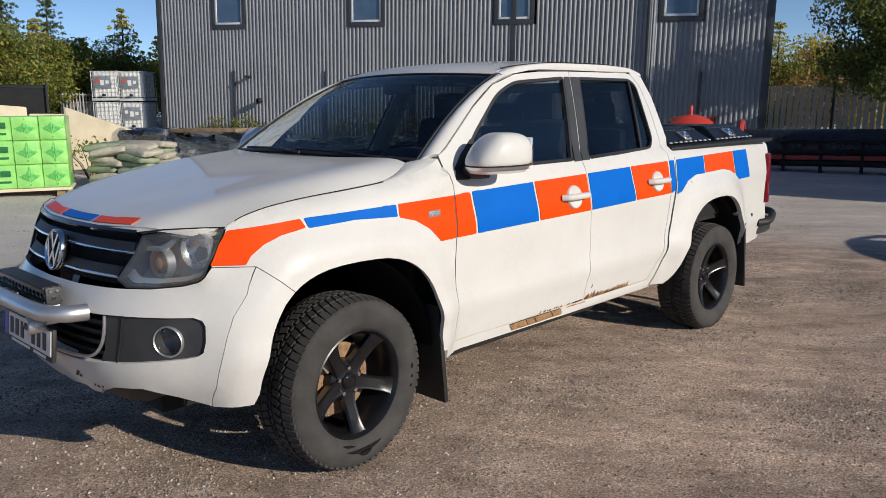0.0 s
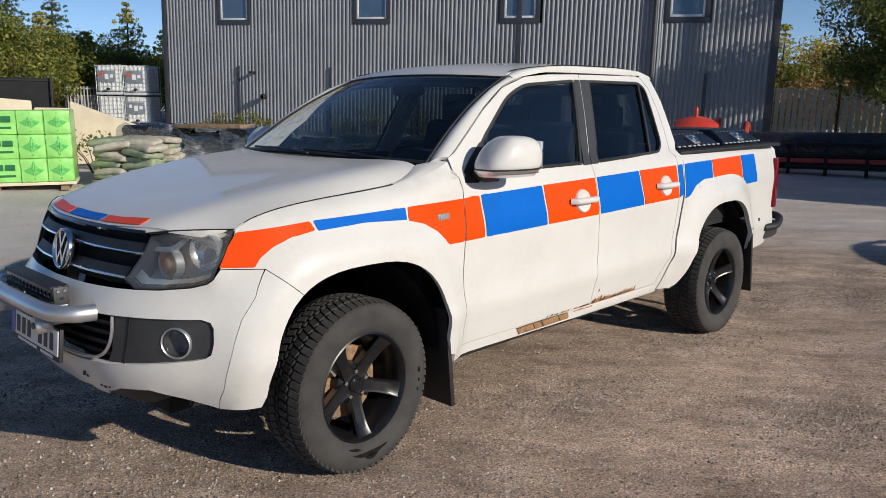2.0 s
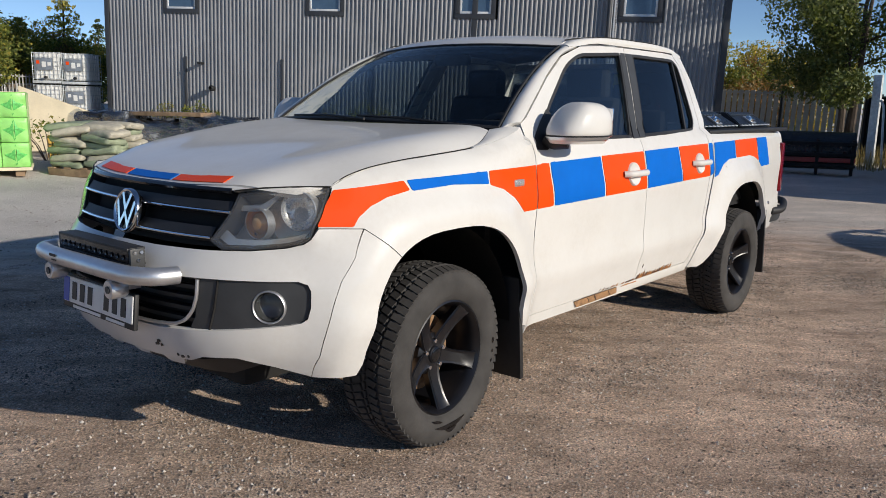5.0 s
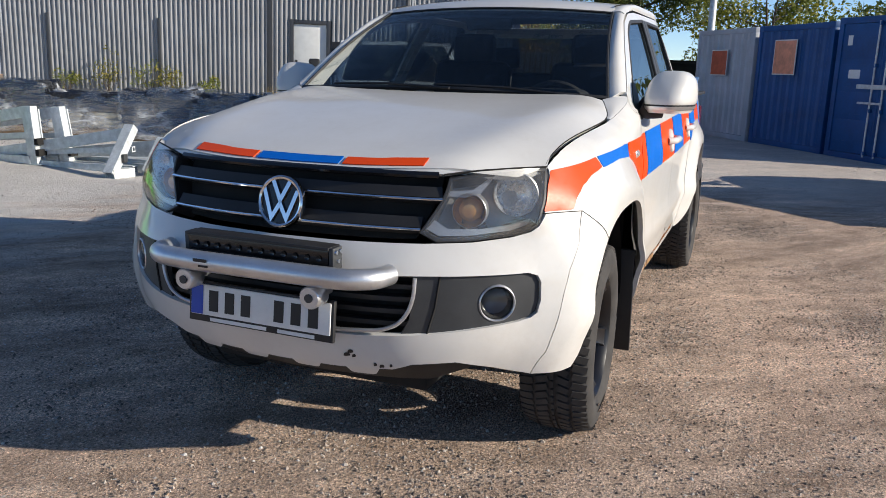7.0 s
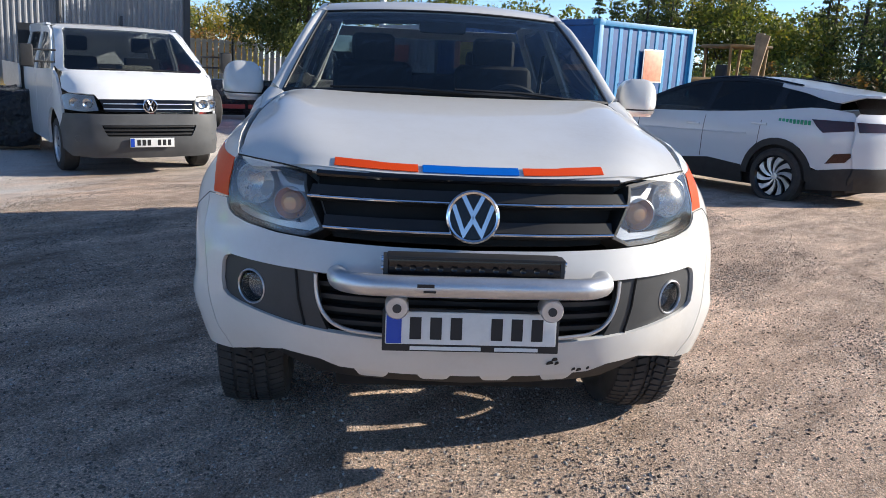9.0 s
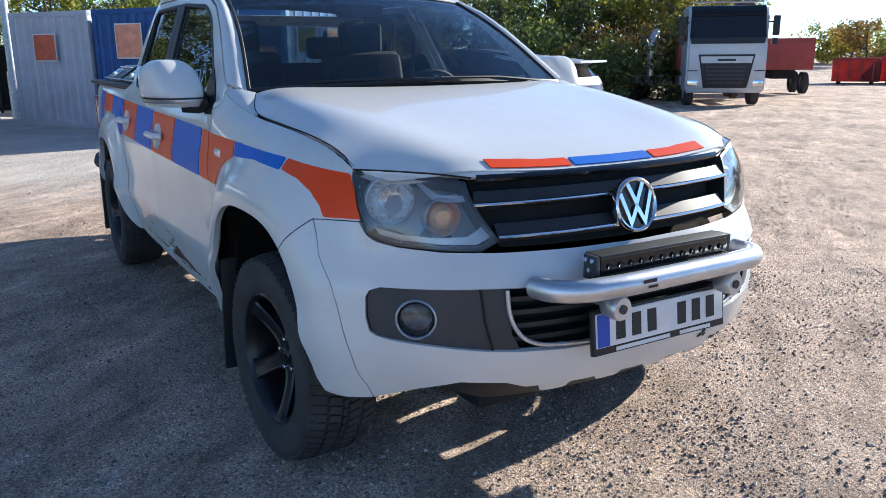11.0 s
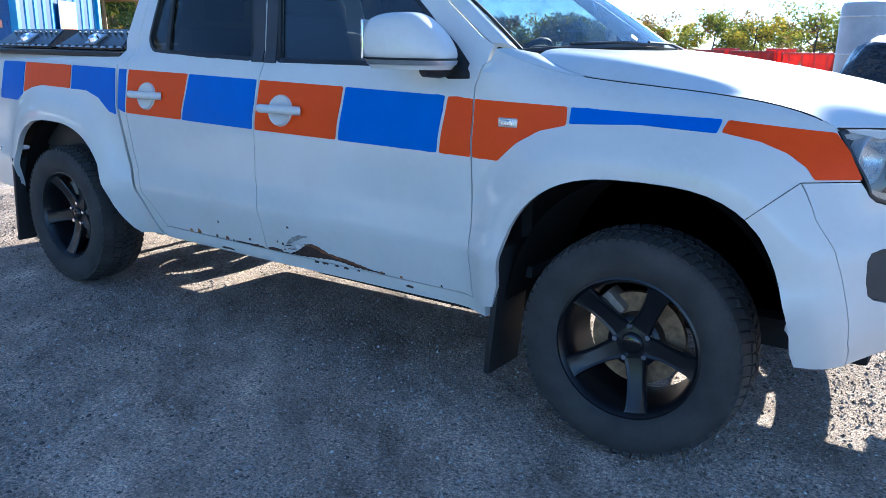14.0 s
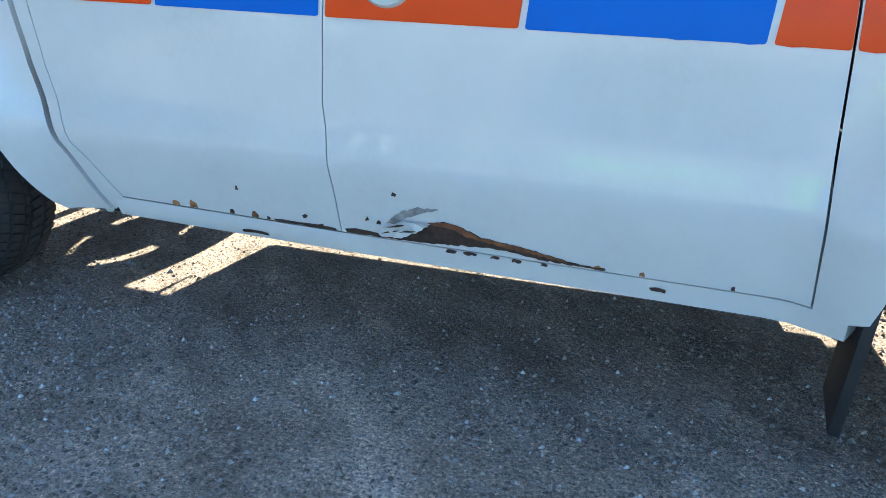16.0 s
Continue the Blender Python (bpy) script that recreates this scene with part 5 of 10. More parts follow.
# checker stripes: (outline in x and z, foil)
STRIPES = [
    ([(0.570, 0.974), (0.530, 1.045), (0.492, 1.090), (0.40, 1.098), (0.236, 1.112), (0.226, 1.080), (0.325, 1.062), (0.395, 1.036), (0.445, 1.002), (0.468, 0.971)], M_ORANGE),
    ([(0.221, 1.113), (-0.222, 1.121), (-0.222, 1.072), (0.0, 1.085), (0.215, 1.077)], M_BLUE),
    ([(-0.236, 1.122), (-0.5675, 1.128), (-0.5615, 0.94), (-0.465, 0.938), (-0.40, 1.0), (-0.32, 1.045), (-0.232, 1.067)], M_ORANGE),
    ([(-0.5765, 1.128), (-0.676, 1.131), (-0.695, 0.943), (-0.5705, 0.94)], M_ORANGE),
    ([(-0.690, 1.133), (-1.128, 1.142), (-1.150, 0.949), (-0.708, 0.943)], M_BLUE),
    ([(-1.142, 1.143), (-1.580, 1.150), (-1.596, 0.955), (-1.164, 0.950)], M_ORANGE),
    ([(-1.602, 1.151), (-2.022, 1.158), (-2.056, 0.963), (-1.614, 0.956)], M_BLUE),
    ([(-2.036, 1.159), (-2.465, 1.164), (-2.470, 0.968), (-2.070, 0.964)], M_ORANGE),
    ([(-2.486, 1.165), (-2.545, 1.165), (-2.535, 0.985), (-2.482, 0.968)], M_BLUE),
    ([(-2.578, 1.166), (-2.958, 1.170), (-2.955, 1.056), (-2.82, 1.055), (-2.70, 1.025), (-2.61, 0.965), (-2.556, 0.955)], M_BLUE),
    ([(-2.972, 1.170), (-3.436, 1.174), (-3.448, 1.018), (-3.36, 1.045), (-3.25, 1.062), (-2.969, 1.058)], M_ORANGE),
    ([(-3.450, 1.174), (-3.695, 1.174), (-3.725, 0.974), (-3.52, 0.972), (-3.462, 1.008)], M_BLUE),
]
owners = [fenders, fenders, fenders, door_f, door_f, door_f, door_r, door_r, (corner_l, corner_r), beds, beds, beds]
for (poly, mat), own in zip(STRIPES, owners):
    fn = bed_side if own is beds else side
    for ob, o in zip(pair("stripe", sheet(round_poly(poly, 0.006, 2), lambda x, z: fn(x, z, 0.003), step=0.035, edge=0.025, thick=0.003), mat, None), own):
        ob.parent = o
for y0, y1, mat in ((-0.425, -0.166, M_ORANGE), (-0.152, 0.150, M_BLUE), (0.164, 0.425, M_ORANGE)):
    ys = np.linspace(y0, y1, 8)
    edge = lambda y, d: (0.736 - d - float(np.interp(abs(y), UPP[0], UPP[1])), y)
    q = [edge(y, 0.008) for y in ys] + [edge(y, 0.046 if abs(y) < 0.3 else 0.05) for y in ys[::-1]]
    part("stripe", sheet(q, lambda x, y: Vector((x, y, hood_z(x, y) + 0.004)), step=0.02, edge=0.02, thick=0.0025), mat, pickup)

# door handles, side repeaters, fuel flap
for hx, hz, drs in ((-1.46, 1.043, door_f), (-2.322, 1.056, door_r)):
    yy = y_side(hx, hz)
    cup = lathe_bm([(0.0, 0.005), (0.050, 0.006), (0.060, 0.011), (0.064, 0.006), (0.066, -0.01)], 36, m=Matrix.Translation((hx + 0.01, yy + 0.002, hz - 0.004)) @ Matrix.Rotation(radians(10), 4, "X") @ Matrix.Diagonal((1.0, 1, 0.95, 1)))
    bar = tube_bm(round_path([(hx + 0.115, yy + 0.004, hz), (hx + 0.09, yy + 0.036, hz + 0.002), (hx - 0.07, yy + 0.040, hz + 0.002), (hx - 0.105, yy + 0.006, hz)], 0.03, 4), 0.017, 12)
    for nm, b in (("handle_cup", cup), ("handle", bar)):
        for ob, o in zip(pair(nm, b, M_WHITE, None), drs):
            ob.parent = o
rp = box_bm(-0.036, 0.036, -0.004, 0.008, -0.016, 0.016, 0.008, m=Matrix.Translation((-0.437, y_side(-0.437, 1.06), 1.06)), seg=3)
for ob, o in zip(pair("side_repeater", rp, M_SATIN, None, "small clear side repeater"), fenders):
    ob.parent = o
rp = box_bm(-0.027, 0.027, 0.0, 0.012, -0.009, 0.009, 0.005, m=Matrix.Translation((-0.437, y_side(-0.437, 1.06), 1.06)), seg=3)
for ob, o in zip(pair("repeater_lens", rp, M_REFLECT, None), fenders):
    ob.parent = o
part("flare_notch", sheet(round_poly([(-2.74, 1.018), (-2.86, 1.04), (-2.90, 1.028), (-2.76, 1.004)], 0.008), lambda x, z: bed_side(x, z, 0.004), step=0.03, thick=0.006), M_WHITE, beds[0])

# mirrors
def shell_bm(a, b, c, e=0.62, n=20):
    """A soft rounded housing: half extents a, b, c, flat below."""
    bm2 = bmesh.new()
    rows2 = []
    for i in range(n + 1):
        t = -math.pi / 2 + math.pi * i / n
        ct, st = math.cos(t), math.sin(t)
        ring = []
        for j in range(2 * n):
            p = math.pi * j / n
            cp, sp = math.cos(p), math.sin(p)
            f = lambda v, k: math.copysign(abs(v) ** k, v)
            ring.append(bm2.verts.new((a * f(ct, e) * f(cp, e), b * f(ct, e) * f(sp, e), c * f(st, 0.8))))
        rows2.append(ring)
    for r0, r1 in zip(rows2, rows2[1:]):
        for j in range(2 * n):
            bm2.faces.new((r0[j], r0[(j + 1) % (2 * n)], r1[(j + 1) % (2 * n)], r1[j]))
    bmesh.ops.remove_doubles(bm2, verts=bm2.verts[:], dist=1e-5)
    bmesh.ops.recalc_face_normals(bm2, faces=bm2.faces[:])
    return bm2


def mirror_shape(b, sg, z0, z1):
    """Slopes the housing's nose back towards the top, flattens the glass side and cuts it at two heights."""
    for v in b.verts:
        k = min(max((v.co.z + 0.09) / 0.18, 0), 1)
        if v.co.x > 0:
            v.co.x *= 1.0 - 0.62 * k**1.4
            v.co.y -= sg * 0.030 * (v.co.x / 0.16)
        v.co.x = max(v.co.x, -0.128 - 0.010 * k)
        v.co.y *= 1.03 - 0.12 * k
        v.co.z = min(max(v.co.z, z0), z1)


for sg in (1, -1):
    b = shell_bm(0.166, 0.096, 0.092)
    mirror_shape(b, sg, -0.052, 0.2)
    mir = part("mirror", b, M_WHITE, pickup, "white door mirror housing with clear indicator strip", 50, m=pose(-0.764, sg * 0.964, 1.304, 0, 0, sg * -5))
    for name, a2, b2, z0, z1, mt in (("mirror_gap", 0.160, 0.091, -0.057, -0.050, M_BLACK_PL), ("indicator_strip", 0.163, 0.094, -0.071, -0.057, M_SATIN), ("mirror_base", 0.157, 0.089, -0.086, -0.071, M_WHITE)):
        b = shell_bm(a2, b2, 0.115)
        mirror_shape(b, sg, z0, z1)
        part(name, b, mt, mir, smooth=50)
    part("mirror_glass", box_bm(-0.140, -0.130, -0.078, 0.078, -0.055, 0.068, 0.004), M_CHROME, mir)
    part("mirror_foot", tube_bm([(0.03, -sg * 0.035, -0.082), (0.055, -sg * 0.085, -0.080), (0.075, -sg * 0.125, -0.060)], [0.030, 0.038, 0.046], 12), M_BLACK_PL, mir)

# wipers
for y0, y1, x0 in ((0.62, 0.02, -0.36), (0.10, -0.52, -0.33)):
    pts = [ws_point(0.0, y0 / 0.78) + Vector((0.03, 0, 0.004)), ws_point(0.018, (y0 + y1) / 2 / 0.73) + Vector((0.016, 0, 0.008)), ws_point(0.022, y1 / 0.73) + Vector((0.012, 0, 0.006))]
    part("wiper", tube_bm(pts, 0.006, 6), M_BLACK_PL, pickup)

# light bar on its tube
bull = part("bull_bar", tube_bm(round_path([(0.86, -0.40, 0.797), (0.93, -0.39, 0.80), (0.985, -0.33, 0.805), (1.0, -0.20, 0.806), (1.0, 0.20, 0.808), (0.985, 0.33, 0.806), (0.93, 0.39, 0.802), (0.86, 0.40, 0.80)], 0.05, 4), 0.031, 20), M_SATIN, pickup, "satin silver tube across the bumper")
for y in (-0.222, 0.222):
    part("clamp", lathe_bm([(0.012, -0.03), (0.030, -0.03), (0.034, -0.024), (0.034, 0.024), (0.030, 0.03), (0.012, 0.03)], 24, m=Matrix.Translation((0.985, y, 0.745)) @ Matrix.Rotation(radians(90), 4, "Z")), M_SATIN, bull)
    part("clamp_bolt", lathe_bm([(0.0, -0.034), (0.013, -0.034), (0.013, -0.02), (0.0, -0.02)], 12, m=Matrix.Translation((0.985, y, 0.745)) @ Matrix.Rotation(radians(90), 4, "Z")), M_DGREY_PL, bull)
    part("clamp_stay", box_bm(0.90, 0.985, y - 0.012, y + 0.012, 0.735, 0.80, 0.004), M_SATIN, bull)
lbar = part("light_bar", box_bm(0.896, 0.952, -0.250, 0.250, 0.828, 0.876, 0.006), M_GLOSS_BLK, pickup, "slim black LED light bar with end brackets")
part("light_bar_frame", join_bm(box_bm(0.889, 0.956, -0.252, 0.252, 0.872, 0.882, 0.003), box_bm(0.889, 0.956, -0.252, 0.252, 0.820, 0.828, 0.003)), M_BLACK_PL, lbar)
for k in range(12):
    y = -0.22 + 0.04 * k
    part("led", lathe_bm([(0.0, 0.0), (0.005, 0.0005), (0.009, 0.003)], 12, m=Matrix.Translation((0.9532, y, 0.848)) @ Matrix.Rotation(radians(-90), 4, "Z")), M_GLOSS_BLK, lbar)
for sg in (-1, 1):
    br = part("end_bracket", box_bm(0.898, 0.950, min(sg * 0.250, sg * 0.264), max(sg * 0.250, sg * 0.264), 0.813, 0.880, 0.002), M_DGREY_PL, lbar)
    for dx, dz in ((0.912, 0.867), (0.936, 0.867), (0.924, 0.840)):
        part("bolt", lathe_bm([(0.0, 0.006), (0.006, 0.006), (0.007, 0.0)], 10, m=Matrix.Translation((dx, sg * 0.264, dz)) @ Matrix.Rotation(radians(0 if sg > 0 else 180), 4, "Z")), M_CHROME, br)
    part("bracket_foot", box_bm(0.905, 0.985, sg * 0.235 - 0.03, sg * 0.235 + 0.03, 0.806, 0.814, 0.002), M_SATIN, lbar)
bm = box_bm(1.0312, 1.0326, -0.168, -0.12, 0.812, 0.822)
box_bm(1.0312, 1.0326, -0.15, -0.115, 0.797, 0.803, bm=bm)
part("maker_mark", bm, M_INK, bull, "small dark print on the tube")

# number plate with bars in place of its writing
m_p = pose(0.942, 0, 0.662, 0, -6, 0)
plate = part("number_plate", box_bm(0.0, 0.008, -0.253, 0.253, -0.046, 0.052, 0.004, m=m_p), M_PLATE_W, pickup, "white number plate with blue band and black bars")
part("plate_holder", box_bm(-0.012, 0.004, -0.262, 0.262, -0.068, 0.060, 0.004, m=m_p), M_BLACK_PL, plate)
part("plate_band", box_bm(0.0085, 0.0095, -0.250, -0.206, -0.043, 0.049, m=m_p), M_PLATE_B, plate)
for y in (-0.165, -0.105, -0.045, 0.075, 0.135, 0.195):
    part("plate_bar", box_bm(0.0085, 0.0100, y - 0.017, y + 0.017, -0.030, 0.036, m=m_p), M_INK, plate)
part("holder_bar", box_bm(0.0045, 0.0055, -0.18, 0.03, -0.063, -0.052, m=m_p), M_PLATE_W, plate)
part("holder_bar", box_bm(0.0045, 0.0055, 0.07, 0.20, -0.063, -0.052, m=m_p), M_PLATE_W, plate)


# ---- wheels, underside, load bed, cabin ----
def tyre_meshes(R=0.362, W=0.255):
    h = W / 2
    prof = [(0.222, -h * 0.78), (0.232, -h * 0.90), (0.26, -h * 1.0), (0.295, -h * 1.02), (0.325, -h * 0.97), (0.344, -h * 0.88), (0.351, -h * 0.74), (0.353, 0.0), (0.351, h * 0.74), (0.344, h * 0.88), (0.325, h * 0.97), (0.295, h * 1.02), (0.26, h * 1.0), (0.232, h * 0.90), (0.222, h * 0.78)]
    carcass = lathe_bm(prof, 72, close=True)
    b = bmesh.new()
    n = 66
    for k in range(n):
        a = 2 * math.pi * k / n
        for row, (y0, y1, sk) in enumerate(((-h * 0.92, -h * 0.52, 0.35), (-h * 0.44, -h * 0.12, 0.5), (-h * 0.04, h * 0.04, 0.0), (h * 0.12, h * 0.44, -0.5), (h * 0.52, h * 0.92, -0.35))):
            aa = a + (0.5 if row in (1, 3) else 0) * 2 * math.pi / n
            w = 2 * math.pi * R / n * 0.72
            rr = R - (0.008 if row in (0, 4) else 0.0)
            m = Matrix.Rotation(-aa, 4, "Y") @ Matrix.Translation((0, (y0 + y1) / 2, rr - 0.006)) @ Matrix.Rotation(sk * 0.6, 4, "Z")
            if row in (0, 4):
                m = m @ Matrix.Rotation(radians(14 if row == 4 else -14) * -1, 4, "X")
            box_bm(-w / 2, w / 2, -(y1 - y0) / 2, (y1 - y0) / 2, -0.012, 0.006, bm=b, m=m)
    return finish(carcass, "tyre", 40), finish(b, "tread", 40)


def rim_mesh():
    """A five-spoke alloy, its face towards +y."""
    b = lathe_bm([(0.224, -0.11), (0.224, 0.098), (0.229, 0.110), (0.222, 0.113), (0.212, 0.100), (0.203, 0.075), (0.198, -0.10)], 64, close=True)
    lathe_bm([(0.0, 0.055), (0.03, 0.056), (0.034, 0.052), (0.036, 0.045), (0.072, 0.040), (0.085, 0.030), (0.090, -0.02), (0.0, -0.02)], 40, b)
    for k in range(5):
        a = 2 * math.pi * k / 5 + radians(90)
        m = Matrix.Rotation(-a, 4, "Y")
        secs = [(0.050, 0.037, 0.046, 0.000), (0.080, 0.033, 0.049, 0.004), (0.11, 0.030, 0.057, 0.014), (0.15, 0.031, 0.072, 0.030), (0.185, 0.034, 0.088, 0.052), (0.203, 0.038, 0.098, 0.06), (0.215, 0.046, 0.103, 0.07)]
        b2 = bmesh.new()
        rings = []
        for r, w, yf, yb in secs:
            rings.append([b2.verts.new(p) for p in ((r, yb, -w * 0.8), (r, yf - 0.006, -w), (r, yf + 0.001, -w * 0.86), (r, yf - 0.003, -w * 0.62), (r, yf - 0.003, 0), (r, yf - 0.003, w * 0.62), (r, yf + 0.001, w * 0.86), (r, yf - 0.006, w), (r, yb, w * 0.8))])
        for r0, r1 in zip(rings, rings[1:]):
            for j in range(9):
                b2.faces.new((r0[j], r0[(j + 1) % 9], r1[(j + 1) % 9], r1[j]))
        bmesh.ops.recalc_face_normals(b2, faces=b2.faces[:])
        b2.transform(m)
        join_bm(b, b2)
    return finish(b, "rim", 24)


def lug_mesh():
    return finish(lathe_bm([(0.0, 0.016), (0.008, 0.016), (0.0105, 0.012), (0.0105, -0.01), (0.014, -0.012), (0.014, 0.002)], 12), "lug_nut", 40)


(ME_TYRE, ME_TREAD), ME_RIM, ME_LUG = tyre_meshes(), rim_mesh(), lug_mesh()
M_DISC = simple("rusty_iron", (0.33, 0.20, 0.11), 0.6, 0.3, var=0.4, scale=40)
M_CALIPER = simple("dusty_caliper", (0.30, 0.25, 0.20), 0.7, 0.2, var=0.3, scale=40)
ME_CAP = finish(lathe_bm([(0.0, 0.062), (0.022, 0.062), (0.030, 0.058), (0.031, 0.045)], 28), "hub_cap", 40)
ME_DISC = finish(lathe_bm([(0.07, 0.02), (0.075, 0.03), (0.08, -0.01), (0.152, -0.01), (0.152, -0.034), (0.05, -0.034)], 40), "brake_disc", 40)
ME_CALI = finish(box_bm(-0.05, 0.05, -0.06, 0.03, 0.09, 0.175, 0.015), "brake_caliper", 40)
for me, mt in ((ME_TYRE, M_TYRE), (ME_TREAD, M_TYRE), (ME_RIM, M_RIM), (ME_LUG, M_CHROME), (ME_CAP, M_GLOSS_BLK), (ME_DISC, M_DISC), (ME_CALI, M_CALIPER)):
    me.materials.append(mt)
for wx in (0.0, WB):
    for sg in (1, -1):
        spin = {(0.0, 1): 36, (0.0, -1): 48, (WB, 1): 0, (WB, -1): 30}[(wx, sg)]
        steer = radians(3) if wx == 0 else 0
        wy, wz = {(0.0, 1): (0.755, 0.405), (0.0, -1): (-0.765, 0.400), (WB, 1): (0.785, 0.342), (WB, -1): (-0.775, 0.398)}[(wx, sg)]
        wm = Matrix.Translation((wx, wy, wz)) @ Matrix.Rotation(steer, 4, "Z") @ Matrix.Rotation(0 if sg > 0 else math.pi, 4, "Z") @ Matrix.Rotation(radians(spin), 4, "Y")
        wheel = part("wheel", ME_TYRE.copy(), None, pickup, "worn winter tyre on a black five-spoke alloy rim", m=wm)
        wheel.data.name = "wheel"
        tagged(part("tread", ME_TREAD, None, wheel), kind="stuff")
        part("rim", ME_RIM, None, wheel)
        if wx == 0 and sg == 1:
            front_left = wheel
        part("hub_cap", ME_CAP, None, wheel)
        part("brake_disc", ME_DISC, None, wheel, "rusty brake disc")
        part("brake_caliper", ME_CALI, None, wheel)
        for k in range(5):
            a = 2 * math.pi * k / 5 + radians(126)
            part("lug_nut", ME_LUG, None, wheel, m=Matrix.Translation((0.056 * math.cos(a), 0.038, 0.056 * math.sin(a))))
for r, a0, a1, w in ((0.275, 250, 290, 0.020), (0.288, 262, 276, 0.024), (0.25, 282, 296, 0.010), (0.29, 176, 181, 0.012), (0.29, 186, 189, 0.008), (0.29, 194, 197, 0.008)):
    edge_in = [((r - w * math.sin(math.pi * k / 8) / 2) * np.array((math.cos(radians(a0 + (a1 - a0) * k / 8)), math.sin(radians(a0 + (a1 - a0) * k / 8))))) for k in range(9)]
    edge_out = [((r + w * math.sin(math.pi * k / 8) / 2 + 0.002) * np.array((math.cos(radians(a0 + (a1 - a0) * k / 8)), math.sin(radians(a0 + (a1 - a0) * k / 8))))) for k in range(9)]
    q = [tuple(map(float, p)) for p in edge_in + edge_out[::-1]]
    part("wet_patch", sheet(q, lambda x, z: Vector((x, 0.1322, z)), step=0.02, thick=0.001, centre=(0, 0, 0)), M_GLOSS_BLK, front_left, "dark wet stain on the side wall", m=Matrix.Rotation(radians(-36), 4, "Y"))

M_NOTE = simple("yellow_paper", (0.72, 0.58, 0.16), 0.8, var=0.1, scale=20)
# wheel housings, mud flaps
for wx, arch in ((0.02, (0.455, 0.505)), (WB + 0.005, (0.46, 0.475))):
    for sg in (1, -1):
        b = bmesh.new()
        g = []
        for y in (0.42, 0.60, 0.78, 0.855):
            k = 1.0 if y < 0.82 else 0.99
            g.append([b.verts.new((wx + arch[0] * k * math.cos(a), sg * y, 0.43 + arch[1] * k * math.sin(a))) for a in np.linspace(radians(4), radians(176), 30)])
        for r0, r1 in zip(g, g[1:]):
            for j in range(29):
                b.faces.new((r0[j], r0[j + 1], r1[j + 1], r1[j]))
        b.faces.new(g[0])
        bmesh.ops.solidify(b, geom=b.faces[:], thickness=0.012)
        part("wheel_housing", b, M_UNDER, pickup)
        fx = wx - 0.455
        part("mud_flap", box_bm(fx - 0.012, fx + 0.012, min(sg * 0.70, sg * 0.905), max(sg * 0.70, sg * 0.905), 0.20 if wx > -1 else 0.19, 0.66, 0.006, m=Matrix.Translation((fx, 0, 0.66)) @ Matrix.Rotation(radians(5), 4, "Y") @ Matrix.Translation((-fx, 0, -0.66))), M_BLACK_PL, pickup, "black rubber mud flap")
# unseen low middle box and side rails added to block the low sun
part("chassis", join_bm(join_bm(box_bm(-2.45, -0.55, -0.50, -0.40, 0.30, 0.46, 0.02), box_bm(-2.45, -0.55, 0.40, 0.50, 0.30, 0.46, 0.02)), join_bm(box_bm(-1.75, -0.5, -0.42, 0.44, 0.21, 0.50, 0.04), join_bm(box_bm(-4.05, -2.46, -0.5, 0.5, 0.44, 0.62, 0.02), box_bm(-0.54, 0.62, -0.42, 0.42, 0.34, 0.6, 0.02)))), M_UNDER, pickup)
# box added under the floor to block sun and narrow the lit strip
part("sun_block_box", box_bm(-2.46, -0.60, 0.06, 0.37, 0.15, 0.46, 0.03), M_UNDER, pickup)
# unseen flanges added behind the sills to narrow the lit strip below
pair("sill_light_baffle", box_bm(-2.40, -0.55, 0.770, 0.785, 0.380, 0.47, 0.004), M_UNDER, pickup)
# dark bar added behind the right sill to hide sunlit ground underneath
part("lit_strip_screen", box_bm(-2.36, -0.62, -0.735, -0.695, 0.355, 0.43, 0.006), M_UNDER, pickup)
part("window_note", box_bm(-2.446, -2.442, 0.215, 0.335, 1.43, 1.58), M_NOTE, pickup, "yellow paper note inside the rear window")
part("floor_pan", box_bm(-2.45, -0.50, -0.78, 0.78, 0.47, 0.50, 0.01), M_UNDER, pickup)
part("bed_underside", box_bm(-4.1, -2.46, -0.52, 0.52, 0.63, 0.69, 0.01), M_UNDER, pickup)
part("engine_undertray", box_bm(-0.49, 0.60, -0.50, 0.50, 0.44, 0.47, 0.01), M_UNDER, pickup)
for wx in (0.0, WB):
    part("axle", tube_bm([(wx, -0.74, HUB), (wx, 0.74, HUB)], 0.045, 12), M_UNDER, pickup)
part("rear_differential", lathe_bm([(0.0, -0.13), (0.10, -0.12), (0.14, 0.0), (0.10, 0.12), (0.0, 0.13)], 20, m=Matrix.Translation((WB, 0, HUB))), M_UNDER, pickup)
part("exhaust", tube_bm(round_path([(-0.6, -0.28, 0.34), (-2.2, -0.30, 0.33), (-2.8, -0.62, 0.36), (-4.0, -0.62, 0.36)], 0.2), 0.035, 10), M_RUST, pickup)
part("silencer", tube_bm([(-1.4, -0.28, 0.35), (-1.42, -0.28, 0.35), (-2.0, -0.30, 0.35), (-2.02, -0.30, 0.35)], [0.04, 0.09, 0.09, 0.04], 16), M_UNDER, pickup)

